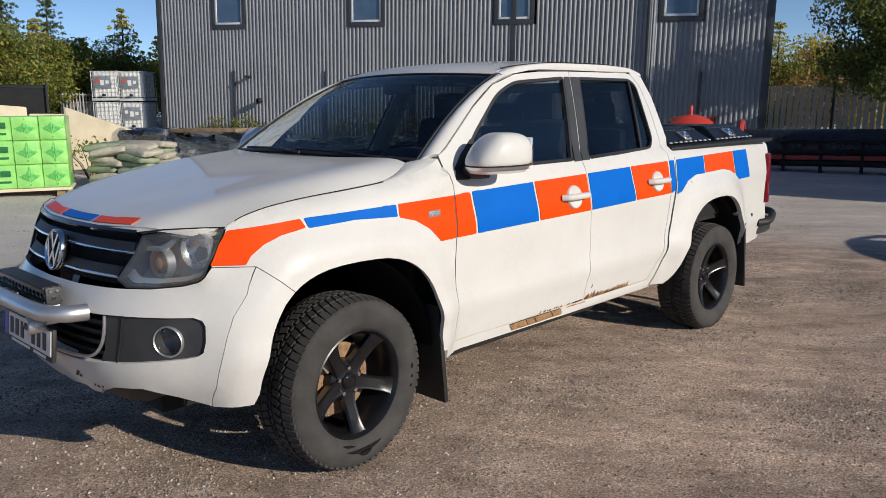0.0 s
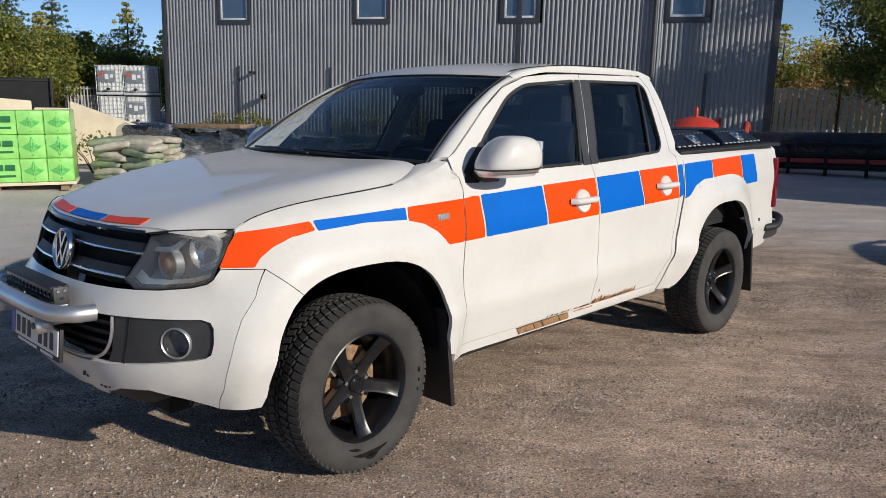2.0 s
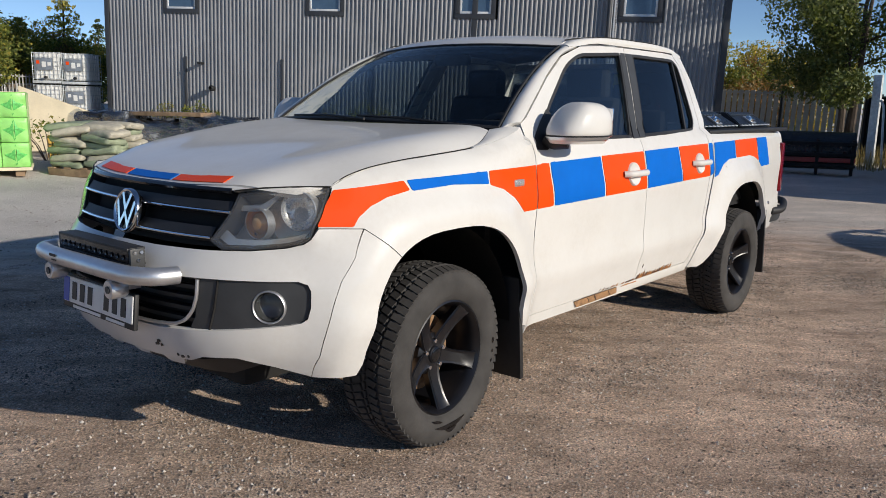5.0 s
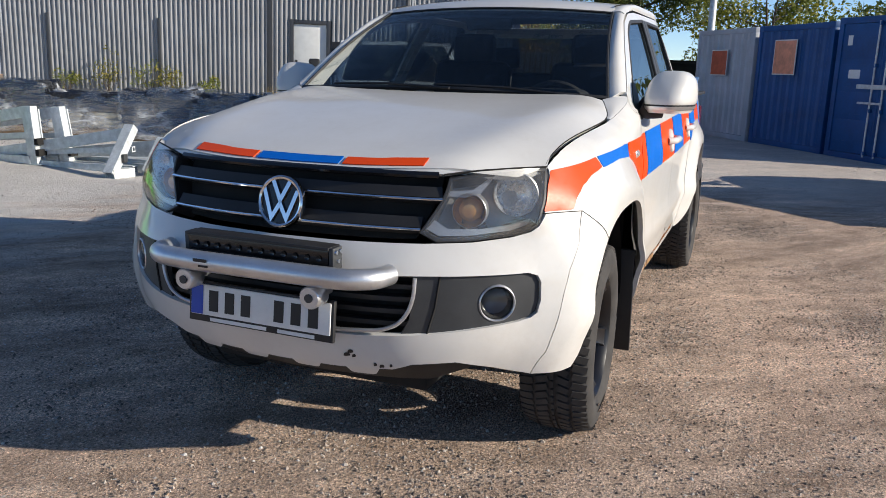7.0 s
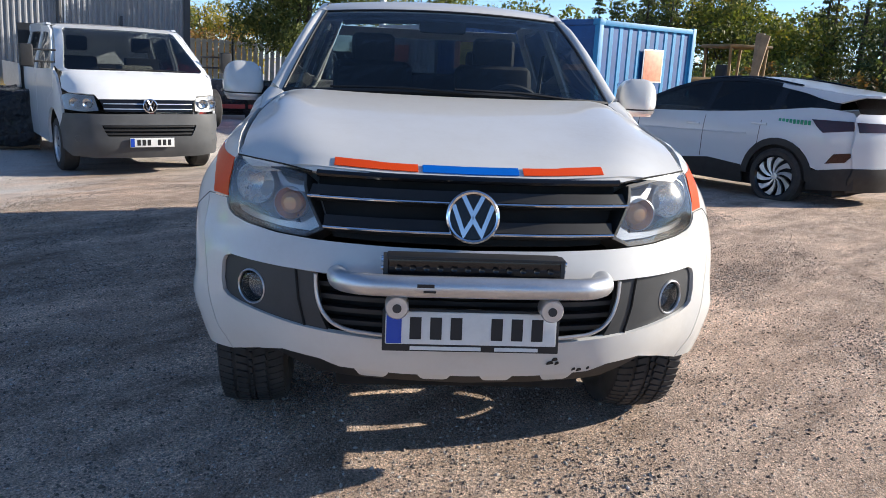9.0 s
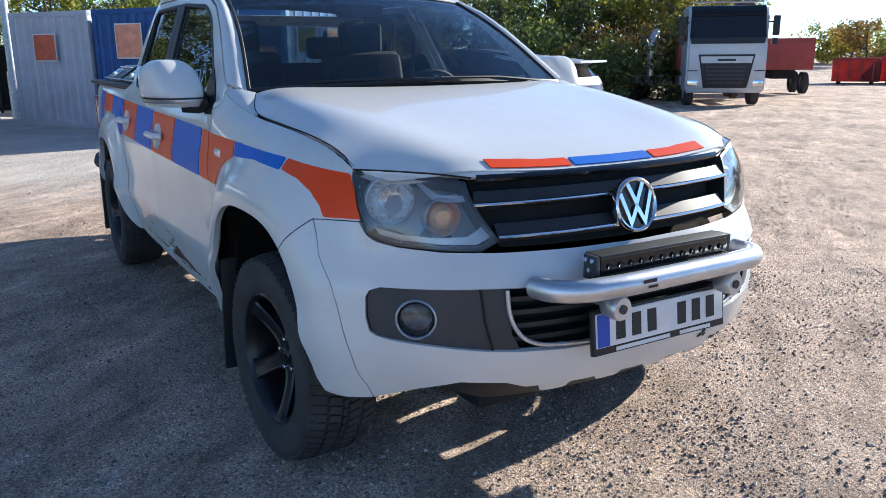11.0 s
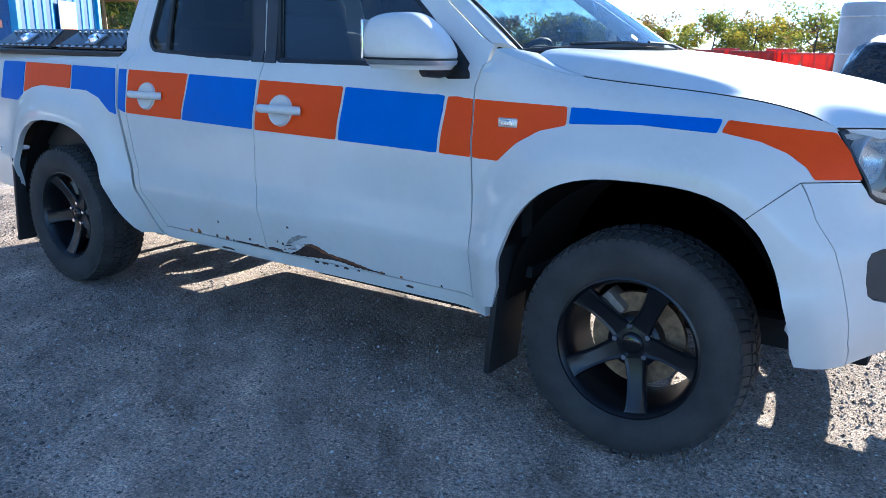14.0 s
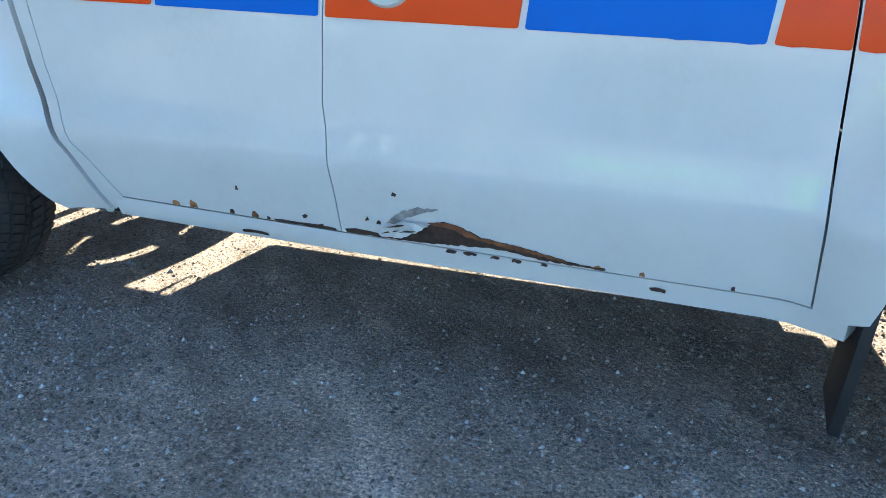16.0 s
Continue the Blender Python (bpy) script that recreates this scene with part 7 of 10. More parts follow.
def broadleaf(x, y, h, r, seed, mat, label, count=2600, size=0.16, low=0.25, stems=1, wide=1.0):
    rng = np.random.default_rng(seed)
    z0 = ground_z(x, y)
    tree = thing("tree", label, "tree", pose(x, y, z0))
    bm = bmesh.new()
    clumps = []
    for s in range(stems):
        lean = Vector((rng.uniform(-0.12, 0.12), rng.uniform(-0.12, 0.12), 1))
        pts = [Vector((0.25 * s - 0.12 * (stems - 1), 0.2 * (s % 2), -0.15)) + lean * (h * 0.85 * t) + Vector((rng.uniform(-0.06, 0.06), rng.uniform(-0.06, 0.06), 0)) * h * 0.2 * t for t in np.linspace(0, 1, 7)]
        tr = 0.028 * h / math.sqrt(stems)
        tube_bm(pts, [tr * (1 - 0.82 * t) for t in np.linspace(0, 1, 7)], 8, bm)
        for j in range(int(11 / stems) + 2):
            t = rng.uniform(low, 0.95)
            base = pts[0].lerp(pts[-1], t)
            a = rng.uniform(0, 2 * math.pi)
            reach = r * wide * (0.45 + 0.6 * math.sin(math.pi * min(1, (t - low) / (1 - low) * 0.85 + 0.12))) * rng.uniform(0.7, 1.1)
            tip = base + Vector((math.cos(a) * reach, math.sin(a) * reach, reach * rng.uniform(0.2, 0.65)))
            mid = base.lerp(tip, 0.5) + Vector((0, 0, -0.05 * reach))
            tube_bm([base, mid, tip], [tr * 0.34, tr * 0.2, tr * 0.06], 5, bm)
            for q in (0.45, 0.72, 1.0):
                c = base.lerp(tip, q) + Vector(rng.uniform(-0.25, 0.25, 3).tolist()) * r * 0.35
                clumps.append((tuple(c), r * rng.uniform(0.22, 0.36), 1))
    part("trunk", bm, M_BARK, tree)
    per = max(6, count // len(clumps))
    clumps = [(c, rr, int(per * rng.uniform(0.6, 1.4))) for c, rr, _ in clumps]
    part("crown", leaves(clumps, rng, size, "crown"), mat, tree, smooth=0)
    return tree


def conifer(x, y, h, r, seed, label="dark green spruce behind the yard", mat=None, full=0.85):
    """A straight trunk with whorls of drooping limbs, each carrying tufts of short needles."""
    rng = np.random.default_rng(seed)
    tree = thing("conifer", label, "tree", pose(x, y, ground_z(x, y)))
    bm = tube_bm([(0, 0, -0.2), (0.01 * h, 0, h * 0.5), (0, 0.01 * h, h)], [0.02 * h, 0.013 * h, 0.002 * h], 8)
    tufts = []
    levels = 24
    for k in range(levels):
        t = (k + rng.uniform(-0.3, 0.3)) / (levels - 1)
        z = h * (0.08 + 0.90 * t)
        rr = r * max(1 - t, 0.02) ** full + 0.04
        n = int(9 - 4 * t)
        for j in range(n):
            a = 2 * math.pi * (j + rng.uniform(0, 0.9)) / n + 1.7 * k
            L = rr * rng.uniform(0.55, 1.2)
            lift = rng.uniform(-0.25, 0.10)
            tip = (L * math.cos(a), L * math.sin(a), z + lift * L)
            if k % 3 == 0:
                tube_bm([(0, 0, z), tip], [0.012, 0.004], 4, bm)
            m = max(2, int(L / 0.26))
            for q in range(m):
                u = (q + 0.8) / m
                tufts.append(((tip[0] * u, tip[1] * u, z + (tip[2] - z) * u * u - 0.02), 0.10 + 0.12 * rr * (1.1 - u), 12))
    part("trunk", bm, M_BARK, tree)
    part("needles", leaves(tufts, rng, 0.075, "needles", 0.7), mat or M_NEEDLE, tree, smooth=0)
    return tree


def bush(x, y, w, h, seed, mat, label, count=500, size=0.07, zoff=0.0):
    rng = np.random.default_rng(seed)
    ob = thing("bush", label, "bush", pose(x, y, ground_z(x, y) + zoff))
    cl = [((rng.uniform(-w, w), rng.uniform(-w, w) * 0.5, h * rng.uniform(0.2, 0.9)), 0.28 * h + 0.12 * w, count // 8) for _ in range(8)]
    bm = bmesh.new()
    for c, _, _ in cl:
        tube_bm([(c[0] * 0.2, c[1] * 0.2, -0.05), (c[0] * 0.6, c[1] * 0.6, c[2] * 0.6), c], [0.012, 0.008, 0.004], 5, bm)
    part("stem", bm, M_BARK, ob)
    part("foliage", leaves(cl, rng, size, "foliage"), mat, ob, smooth=0)
    return ob


def polar(ex, ey, az, d):
    return ex + d * math.cos(radians(az)), ey + d * math.sin(radians(az))


# behind the stacks, at the hall's far end
for az, d, h, r, mat, lab in ((-107.2, 42, 6.4, 2.2, None, "dark green spruce behind the yard"), (-109.7, 44, 6.2, 2.3, None, "dark green spruce behind the yard"), (-109.0, 41, 4.8, 2.4, M_LARCH, "olive green conifer behind the fence"), (-111.6, 41, 4.0, 2.0, M_LARCH, "olive green conifer behind the fence"), (-114.1, 42, 5.5, 2.0, M_LARCH, "yellowing larch behind the tanks"), (-116.2, 52, 4.9, 1.8, None, "dark green spruce behind the yard")):
    conifer(*polar(1.9, 3.2, az, d), h, r, int(-az * 10), lab, mat, 0.7)
for k, (az, d, h, r, mat, lab) in enumerate(((-111.4, 42, 3.6, 2.2, M_LEAF_Y, "green and yellow young tree at the fence"), (-109.2, 38, 3.5, 2.5, M_LEAF, "green young tree at the fence"), (-107.0, 34, 3.3, 2.4, M_LEAF, "green young tree at the fence"), (-112.6, 39, 2.9, 1.9, M_LEAF_B, "rusty brown shrub at the fence"), (-105.2, 36, 4.0, 2.5, M_LEAF, "green young tree at the fence"), (-115.6, 40, 3.0, 2.0, M_LEAF_Y, "green and yellow young tree at the fence"), (-113.6, 38, 3.2, 2.0, M_LEAF, "green young tree at the fence"))):
    broadleaf(*polar(1.9, 3.2, az, d), h, r, 40 + k, mat, lab, 9500, 0.075, 0.12, 2)
# beside the hall and behind the containers
broadleaf(-22.7, -3.2, 7.6, 2.7, 61, M_SALLOW, "large green sallow beside the hall", 34000, 0.060, 0.28, 3, 1.0)
broadleaf(-25.8, 0.8, 5.0, 2.4, 62, M_LEAF, "green sallow behind the fence", 9000, 0.075, 0.15, 2)
conifer(*polar(1.9, 3.2, -158.2, 46), 5.6, 1.9, 63, "olive green conifer beside the hall", M_LARCH, 0.6)
for k, (az, d, h, mat, lab) in enumerate(((-158.0, 38, 3.6, M_LEAF, "green shrub beside the hall"), (-159.4, 40, 3.2, M_LEAF_B, "rusty brown shrub beside the hall"), (-160.8, 36, 2.6, M_LEAF_B, "rusty brown shrub beside the hall"), (-162.2, 42, 4.6, M_LEAF, "green young tree beyond the fence"), (-163.6, 40, 4.2, M_LEAF_Y, "yellowing young tree beyond the fence"))):
    broadleaf(*polar(1.9, 3.2, az, d), h, 2.0, 660 + k, mat, lab, 5000, 0.08, 0.08, 2)
broadleaf(*polar(1.9, 3.2, -160.3, 50), 5.4, 2.2, 64, M_LEAF_Y, "yellow birch beside the hall", 7000, 0.085, 0.15, 1)
rng_w = np.random.default_rng(5)
for k in range(34):
    az = 176 - 42.5 * k / 33 + rng_w.uniform(-0.6, 0.6)
    d = rng_w.uniform(33, 47)
    x, y = polar(3.0, -0.3, az, d)
    tall = 1.0 if az < 160 else (0.80 if az < 166 else 0.58)
    kind = rng_w.random()
    if kind < 0.34:
        conifer(x, y, rng_w.uniform(6.5, 9.0) * tall, rng_w.uniform(1.6, 2.4), 100 + k, "tall spruce at the edge of the wood")
    else:
        broadleaf(x, y, rng_w.uniform(5.2, 8.0) * tall, rng_w.uniform(2.3, 3.2), 100 + k, (M_SALLOW, M_LEAF, M_SALLOW, M_WOOD_Y)[k % 4], "leafy tree at the edge of the wood", 5200, 0.11, 0.10, 2)
for k in range(22):
    x, y = polar(3.0, -0.3, 172 - 37 * k / 21, rng_w.uniform(29, 33))
    bush(x, y, 1.7, rng_w.uniform(1.6, 2.8), 200 + k, (M_SALLOW, M_LEAF_B, M_SALLOW)[k % 3], "undergrowth at the edge of the wood", 1900, 0.10)
# distant tree line beyond the red skips
for k in range(46):
    az = 124 - 52 * k / 45 + rng_w.uniform(-0.5, 0.5)
    d = rng_w.uniform(118, 150)
    x, y = polar(1.8, -2.6, az, d)
    mat = (M_LEAF, M_LEAF_Y, M_LEAF, M_LEAF_B)[k % 4]
    broadleaf(x, y, rng_w.uniform(4.2, 7.2), rng_w.uniform(3.4, 5.2), 300 + k, mat, "distant autumn tree beyond the yard", 2200, 0.24, 0.05, 1, 1.1)

# weeds along the hall's foot
for k, s in enumerate((18.4, 17.2, 16.6, 13.4, 12.2, 11.0, 10.4, 9.2)):
    p = HALL @ Vector((s, 0.5, 0))
    bush(p.x, p.y, 0.42, (0.5, 0.6, 0.4, 0.6, 1.2, 0.9, 0.7, 0.45)[k], 400 + k, (M_WOOD_Y, M_LEAF)[k % 2], "yellow-green weeds along the hall's foot", 330, 0.042, 0.20)


def grass_patch(cx, cy, w, d, n, seed, h=0.4):
    rng = np.random.default_rng(seed)
    vs, fs = [], []
    for i in range(n):
        x, y = cx + rng.uniform(-w, w), cy + rng.uniform(-d, d)
        z = ground_z(x, y) - 0.02
        a = rng.uniform(0, math.pi)
        L = h * rng.uniform(0.5, 1.2)
        dx, dy = 0.008 * math.cos(a), 0.008 * math.sin(a)
        lx, ly = rng.normal(0, 0.09, 2)
        o = len(vs)
        vs += [(x - dx, y - dy, z), (x + dx, y + dy, z), (x + lx, y + ly, z + L)]
        fs.append((o, o + 1, o + 2))
    me = bpy.data.meshes.new("grass")
    me.from_pydata(vs, [], fs)
    return tagged(part("grass", me, M_GRASS, None, smooth=0), "dry straw-coloured grass by the hall", "grass", kind="stuff")


p = HALL @ Vector((5.6, 1.6, 0))
grass_patch(p.x, p.y, 1.5, 1.6, 2600, 3, 0.55)
p = HALL @ Vector((3.0, 1.0, 0))
grass_patch(p.x, p.y, 1.6, 1.2, 1600, 4, 0.45)
grass_patch(-21.0, -4.0, 2.0, 2.5, 1800, 6, 0.6)

# ---- fences, lamp pole ----
M_FENCE = simple("dark_fence", (0.02, 0.022, 0.024), 0.6, 0.2, var=0.2)
M_NET = simple("dark_screen_cloth", (0.012, 0.014, 0.014), 0.9, var=0.3, scale=3)
M_PICKET = simple("grey_pickets", (0.30, 0.30, 0.29), 0.7, var=0.15, scale=5)

M_PALE = simple("pale_pickets", (0.52, 0.51, 0.49), 0.7, var=0.15, scale=5)


def fence(p0, p1, h, label, mat, gap=0.14, slat=0.05, net=False):
    p0, p1 = Vector((*p0, ground_z(*p0))), Vector((*p1, ground_z(*p1)))
    L = (p1 - p0).length
    m = Matrix.Translation(p0) @ (p1 - p0).to_track_quat("X", "Z").to_matrix().to_4x4()
    f = thing("fence", label, "fence", m)
    n = max(2, int(L / 2.5) + 1)
    for k in range(n):
        x = L * k / (n - 1)
        part("post", box_bm(x - 0.035, x + 0.035, -0.035, 0.035, -0.3, h + 0.08, 0.004), M_FENCE, f)
    for z in (0.15, h - 0.1):
        part("rail", box_bm(0, L, 0.036, 0.066, z, z + 0.05), mat, f)
    if net:
        part("screen", box_bm(0, L, 0.07, 0.075, 0.05, h), M_NET, f)
    else:
        me = finish(box_bm(0, slat, 0.067, 0.082, 0.05, h), "picket", 0)
        me.materials.append(mat)
        for k in range(int(L / gap)):
            part("picket", me, None, f, m=Matrix.Translation((k * gap, 0, 0)))
    return f


fence(polar(1.9, 3.2, -101, 31), polar(1.9, 3.2, -109.2, 30), 1.75, "dark screened fence behind the stacks", M_FENCE, net=True)
fence(polar(1.9, 3.2, -110.0, 33), polar(1.9, 3.2, -112.4, 34), 1.5, "grey steel picket fence", M_PICKET)
fence((-24.6, -9.0), (-25.6, -2.5), 2.0, "pale weathered picket fence beside the hall", M_PALE, 0.19, 0.14)
fence((-25.2, -3.2), (-23.0, 4.0), 1.9, "dark mesh fence under the trees", M_FENCE, net=True)
pole = thing("lamp_pole", "tall pale grey steel lamp pole", "pole", pose(-21.1, -0.55, ground_z(-21.1, -0.55)))
part("shaft", tube_bm([(0, 0, -0.3), (0, 0, 1.2), (0, 0, 1.25), (0, 0, 9)], [0.14, 0.14, 0.105, 0.075], 16), M_GALV, pole)
part("lamp_head", box_bm(-0.1, 0.7, -0.12, 0.12, 8.9, 9.02, 0.04), M_GALV, pole)
post = thing("gate_post", "grey steel post with white ladder rails", "post", pose(-21.2, -2.1, ground_z(-21.2, -2.1)))
part("shaft", box_bm(-0.1, 0.1, -0.1, 0.1, -0.2, 2.4, 0.01), M_GALV, post)
for dx in (0.25, 0.55):
    part("ladder_rail", tube_bm(round_path([(0.3, dx + 0.1, 0), (0.3, dx, 1.6), (0.2, dx - 0.1, 1.75), (0.0, dx - 0.1, 1.75)], 0.1), 0.03, 8), M_GALV, post)

# ---- stacks of goods by the hall ----
M_IBC = simple("milky_plastic_tank", (0.78, 0.77, 0.73), 0.45, var=0.12, scale=3)
M_IBC_B = simple("stained_plastic_tank", (0.33, 0.25, 0.17), 0.5, var=0.2, scale=3)
M_LABEL = simple("grey_label", (0.20, 0.23, 0.27), 0.5, var=0.2, scale=9)
M_WOOD = simple("pallet_wood", (0.28, 0.19, 0.115), 0.85, var=0.35, scale=7, bump_s=0.3, bump_scale=60, bump_d=0.004)
M_GREEN = simple("lime_green_film", (0.30, 0.68, 0.17), 0.32, var=0.14, scale=5, bump_s=0.25, bump_scale=14, bump_d=0.02, coat=0.3)
M_GREEN_F = simple("green_film_fold", (0.14, 0.56, 0.13), 0.22, var=0.4, scale=30)
M_GREEN_D = simple("dark_green_print", (0.02, 0.16, 0.05), 0.4, var=0.2, scale=8)
M_CREAM = simple("cream_board", (0.66, 0.58, 0.42), 0.7, var=0.12, scale=2.5, bump_s=0.1, bump_scale=30)
M_DARKSTEEL = simple("dark_steel_sheet", (0.13, 0.14, 0.15), 0.5, 0.3, var=0.2, scale=8)
M_SACK = simple("pale_sacks", (0.44, 0.41, 0.33), 0.7, var=0.2, scale=9, bump_s=0.4, bump_scale=18, bump_d=0.02)
M_SACK_G = simple("green_grey_sacks", (0.27, 0.31, 0.21), 0.6, var=0.2, scale=9, bump_s=0.4, bump_scale=18, bump_d=0.02)
M_SACK_D = simple("dark_blue_sacks", (0.020, 0.026, 0.045), 0.38, var=0.3, scale=9, bump_s=0.5, bump_scale=14, bump_d=0.02)
M_BLKFILM = simple("black_stretch_film", (0.014, 0.015, 0.018), 0.16, var=0.3, scale=6, bump_s=1.0, bump_scale=11, bump_d=0.06)


def film_mat():
    """Clear stretch film: thin and glossy, with long creases and a milky fold here and there."""
    m, nt, b = mat_new("clear_stretch_film")
    out = nt.nodes["Material Output"]
    b.inputs["Base Color"].default_value = (0.62, 0.65, 0.68, 1)
    b.inputs["Roughness"].default_value = 0.3
    crease = noise_tex(nt, 2.6, 5, 0.6, None, (0.8, 0.8, 3.0))
    thick = noise_tex(nt, 1.7, 3, 0.5)
    nrm = bump(nt, b, crease, 1.0, 0.10)
    gl = nt.nodes.new("ShaderNodeBsdfGlossy")
    gl.inputs["Roughness"].default_value = 0.07
    nt.links.new(nrm, gl.inputs["Normal"])
    tr = nt.nodes.new("ShaderNodeBsdfTransparent")
    tr.inputs[0].default_value = (0.90, 0.92, 0.94, 1)
    m1 = nt.nodes.new("ShaderNodeMixShader")
    m1.inputs[0].default_value = 0.26
    nt.links.new(tr.outputs[0], m1.inputs[1])
    nt.links.new(gl.outputs[0], m1.inputs[2])
    m2 = nt.nodes.new("ShaderNodeMixShader")
    f = ramp(nt, crease, [(0.36, (0.10,) * 3), (0.50, (0.35,) * 3), (0.56, (0.85,) * 3), (0.62, (0.40,) * 3), (0.72, (0.75,) * 3)])
    f = mixc(nt, 1.0, f, ramp(nt, thick, [(0.44, (0.05,) * 3), (0.52, (0.35,) * 3), (0.62, (0.95,) * 3)]), "MULTIPLY")
    nt.links.new(f, m2.inputs[0])
    nt.links.new(m1.outputs[0], m2.inputs[1])
    nt.links.new(b.outputs[0], m2.inputs[2])
    nt.links.new(m2.outputs[0], out.inputs[0])
    return m


M_FILM = film_mat()


def facing(px, py, nx, ny, z=None):
    """A pose whose y axis points along (nx, ny)."""
    n = Vector((nx, ny, 0)).normalized()
    m = Matrix((Vector((n.y, -n.x, 0)), n, Vector((0, 0, 1)))).transposed().to_4x4()
    m.translation = Vector((px, py, ground_z(px, py) if z is None else z))
    return m


def pallet(parent, w=1.2, d=0.8):
    for k in range(5):
        x = -w / 2 + 0.05 + (w - 0.1) * k / 4
        part("deck_board", box_bm(x - 0.06, x + 0.06, -d / 2, d / 2, 0.122, 0.144, 0.003), M_WOOD, parent)
    for y in (-d / 2 + 0.05, 0, d / 2 - 0.05):
        part("bearer", box_bm(-w / 2, w / 2, y - 0.05, y + 0.05, 0.0, 0.12, 0.004), M_WOOD, parent)


def ibc(m, mat, plate=True, red=False):
    ob = thing("ibc_tank", "milky plastic tank in a galvanised wire cage", "tank", m, "stacked tanks")
    part("tank", box_bm(-0.46, 0.46, -0.55, 0.55, 0.16, 1.11, 0.08, seg=3), mat, ob)
    part("base", box_bm(-0.5, 0.5, -0.6, 0.6, 0.03, 0.13, 0.01), M_GALV, ob)
    for sx in (-0.42, 0.0, 0.42):
        part("foot", box_bm(sx - 0.07, sx + 0.07, -0.58, 0.58, 0.0, 0.05), M_UNDER, ob)
    for k in range(7):
        z = 0.2 + 0.153 * k
        part("cage_ring", tube_bm([(-0.49, -0.59, z), (0.49, -0.59, z), (0.49, 0.59, z), (-0.49, 0.59, z), (-0.49, -0.59, z)], 0.011, 5), M_GALV, ob)
    for k in range(7):
        x = -0.47 + 0.94 * k / 6
        part("cage_upright", tube_bm([(x, 0.605, 0.14), (x, 0.605, 1.14)], 0.010, 5), M_GALV, ob)
        y = -0.57 + 1.14 * k / 6
        part("cage_upright", tube_bm([(-0.505, y, 0.14), (-0.505, y, 1.14)], 0.010, 5), M_GALV, ob)
    if plate:
        part("label_plate", box_bm(-0.26, 0.36, 0.615, 0.622, 0.50, 0.92, 0.01), M_LABEL, ob)
        part("label_mark", box_bm(-0.02, 0.12, 0.623, 0.626, 0.60, 0.80), M_PLATE_W, ob)
        part("label_mark", box_bm(-0.20, -0.08, 0.623, 0.626, 0.66, 0.78), M_PLATE_W, ob)
        part("label_mark", box_bm(0.20, 0.31, 0.623, 0.626, 0.72, 0.84), M_ORANGE if red else M_PLATE_W, ob)
    part("valve", lathe_bm([(0.0, 0.09), (0.05, 0.09), (0.05, -0.05), (0.0, -0.05)], 14, m=Matrix.Translation((0, 0.64, 0.24))), M_BLACK_PL, ob)
    part("filler_cap", lathe_bm([(0.0, 0.05), (0.09, 0.05), (0.10, 0.0)], 14, m=Matrix.Translation((0, 0, 1.11)) @ Matrix.Rotation(radians(90), 4, "X")), M_BLACK_PL, ob)
    return ob


ib_n = Vector((0.721, 0.692, 0)).normalized()
ib_r = Vector((-ib_n.y, ib_n.x, 0))
ib0 = Vector((-11.6, -27.25, 0))
for k, (off, back, levels) in enumerate(((-0.52, 0, 2), (0.52, 0, 2), (-1.75, 0.4, 1))):
    q = ib0 + ib_r * off - ib_n * back
    for lv in range(levels):
        ibc(facing(q.x, q.y, ib_n.x, ib_n.y, ground_z(q.x, q.y) + 0.02 + 1.16 * lv), M_IBC if k != 2 else M_IBC_B, not (k == 0 and lv == 0), lv == 1)

# lime green packs
gm = facing(-1.345, -10.55, 0.41, 0.91)
TIER = 0.362
# two packs end on, then two long sides with print
for tier in range(3):
    for x0, w, end in ((-1.725, 0.368, True), (-1.355, 0.368, True), (-0.985, 0.74, False), (-0.243, 0.74, False)):
        m = gm @ Matrix.Translation((x0 + w / 2, 0, 0.09 + TIER * tier))
        g = thing("insulation_pack", "lime green film-wrapped insulation pack" if end else "lime green insulation pack with dark printed bars", "insulation", m, "green packs")
        b = box_bm(-w / 2 + 0.0005, w / 2 - 0.0005, -0.45, 0.45, 0.0, TIER - 0.001, 0.012, seg=2)
        bmesh.ops.subdivide_edges(b, edges=b.edges[:], cuts=4, use_grid_fill=True)
        rg = np.random.default_rng(70 + tier * 7 + int(x0 * 10) % 5)
        for v in b.verts:
            if v.co.y > 0.3:
                v.co.y += 0.022 * abs(math.sin(2 * math.pi * v.co.z / TIER)) + (0.03 * math.exp(-(v.co.x * v.co.x) * 60) if end else 0) + rg.uniform(-0.005, 0.005)
        part("wrap", b, M_GREEN, g)
        if end:
            # the film gathered to a knot at the middle of the end
            for sx in (-1, 1):
                part("film_fold", sheet([(0.0, 0.03), (sx * 0.05, 0.12), (sx * 0.13, 0.172), (sx * 0.15, 0.185), (sx * 0.05, 0.22), (0.0, 0.335), (sx * 0.015, 0.21), (sx * 0.004, 0.185), (sx * 0.015, 0.15)], lambda x, z: Vector((x, 0.510 - 0.22 * abs(x) - 0.10 * abs(z - 0.18), z)), step=0.04, thick=0.004, centre=(sx * 0.03, 0, 0.19)), M_GREEN_F, g)
        else:
            for xa, zz, ww, hh in ((-0.30, 0.19, 0.13, 0.085), (-0.14, 0.19, 0.05, 0.085), (-0.06, 0.19, 0.10, 0.085), (0.08, 0.19, 0.10, 0.085), (-0.30, 0.09, 0.30, 0.03), (0.06, 0.09, 0.18, 0.03)):
                part("print_bar", box_bm(xa, xa + ww, 0.474, 0.486, zz, zz + hh), M_GREEN_D, g)
pal = thing("pallet", "low pale board under green packs", "pallet", gm @ Matrix.Translation((-0.62, 0, 0)))
part("board", box_bm(-1.12, 1.1, -0.44, 0.46, 0.04, 0.088, 0.006), M_CREAM, pal)
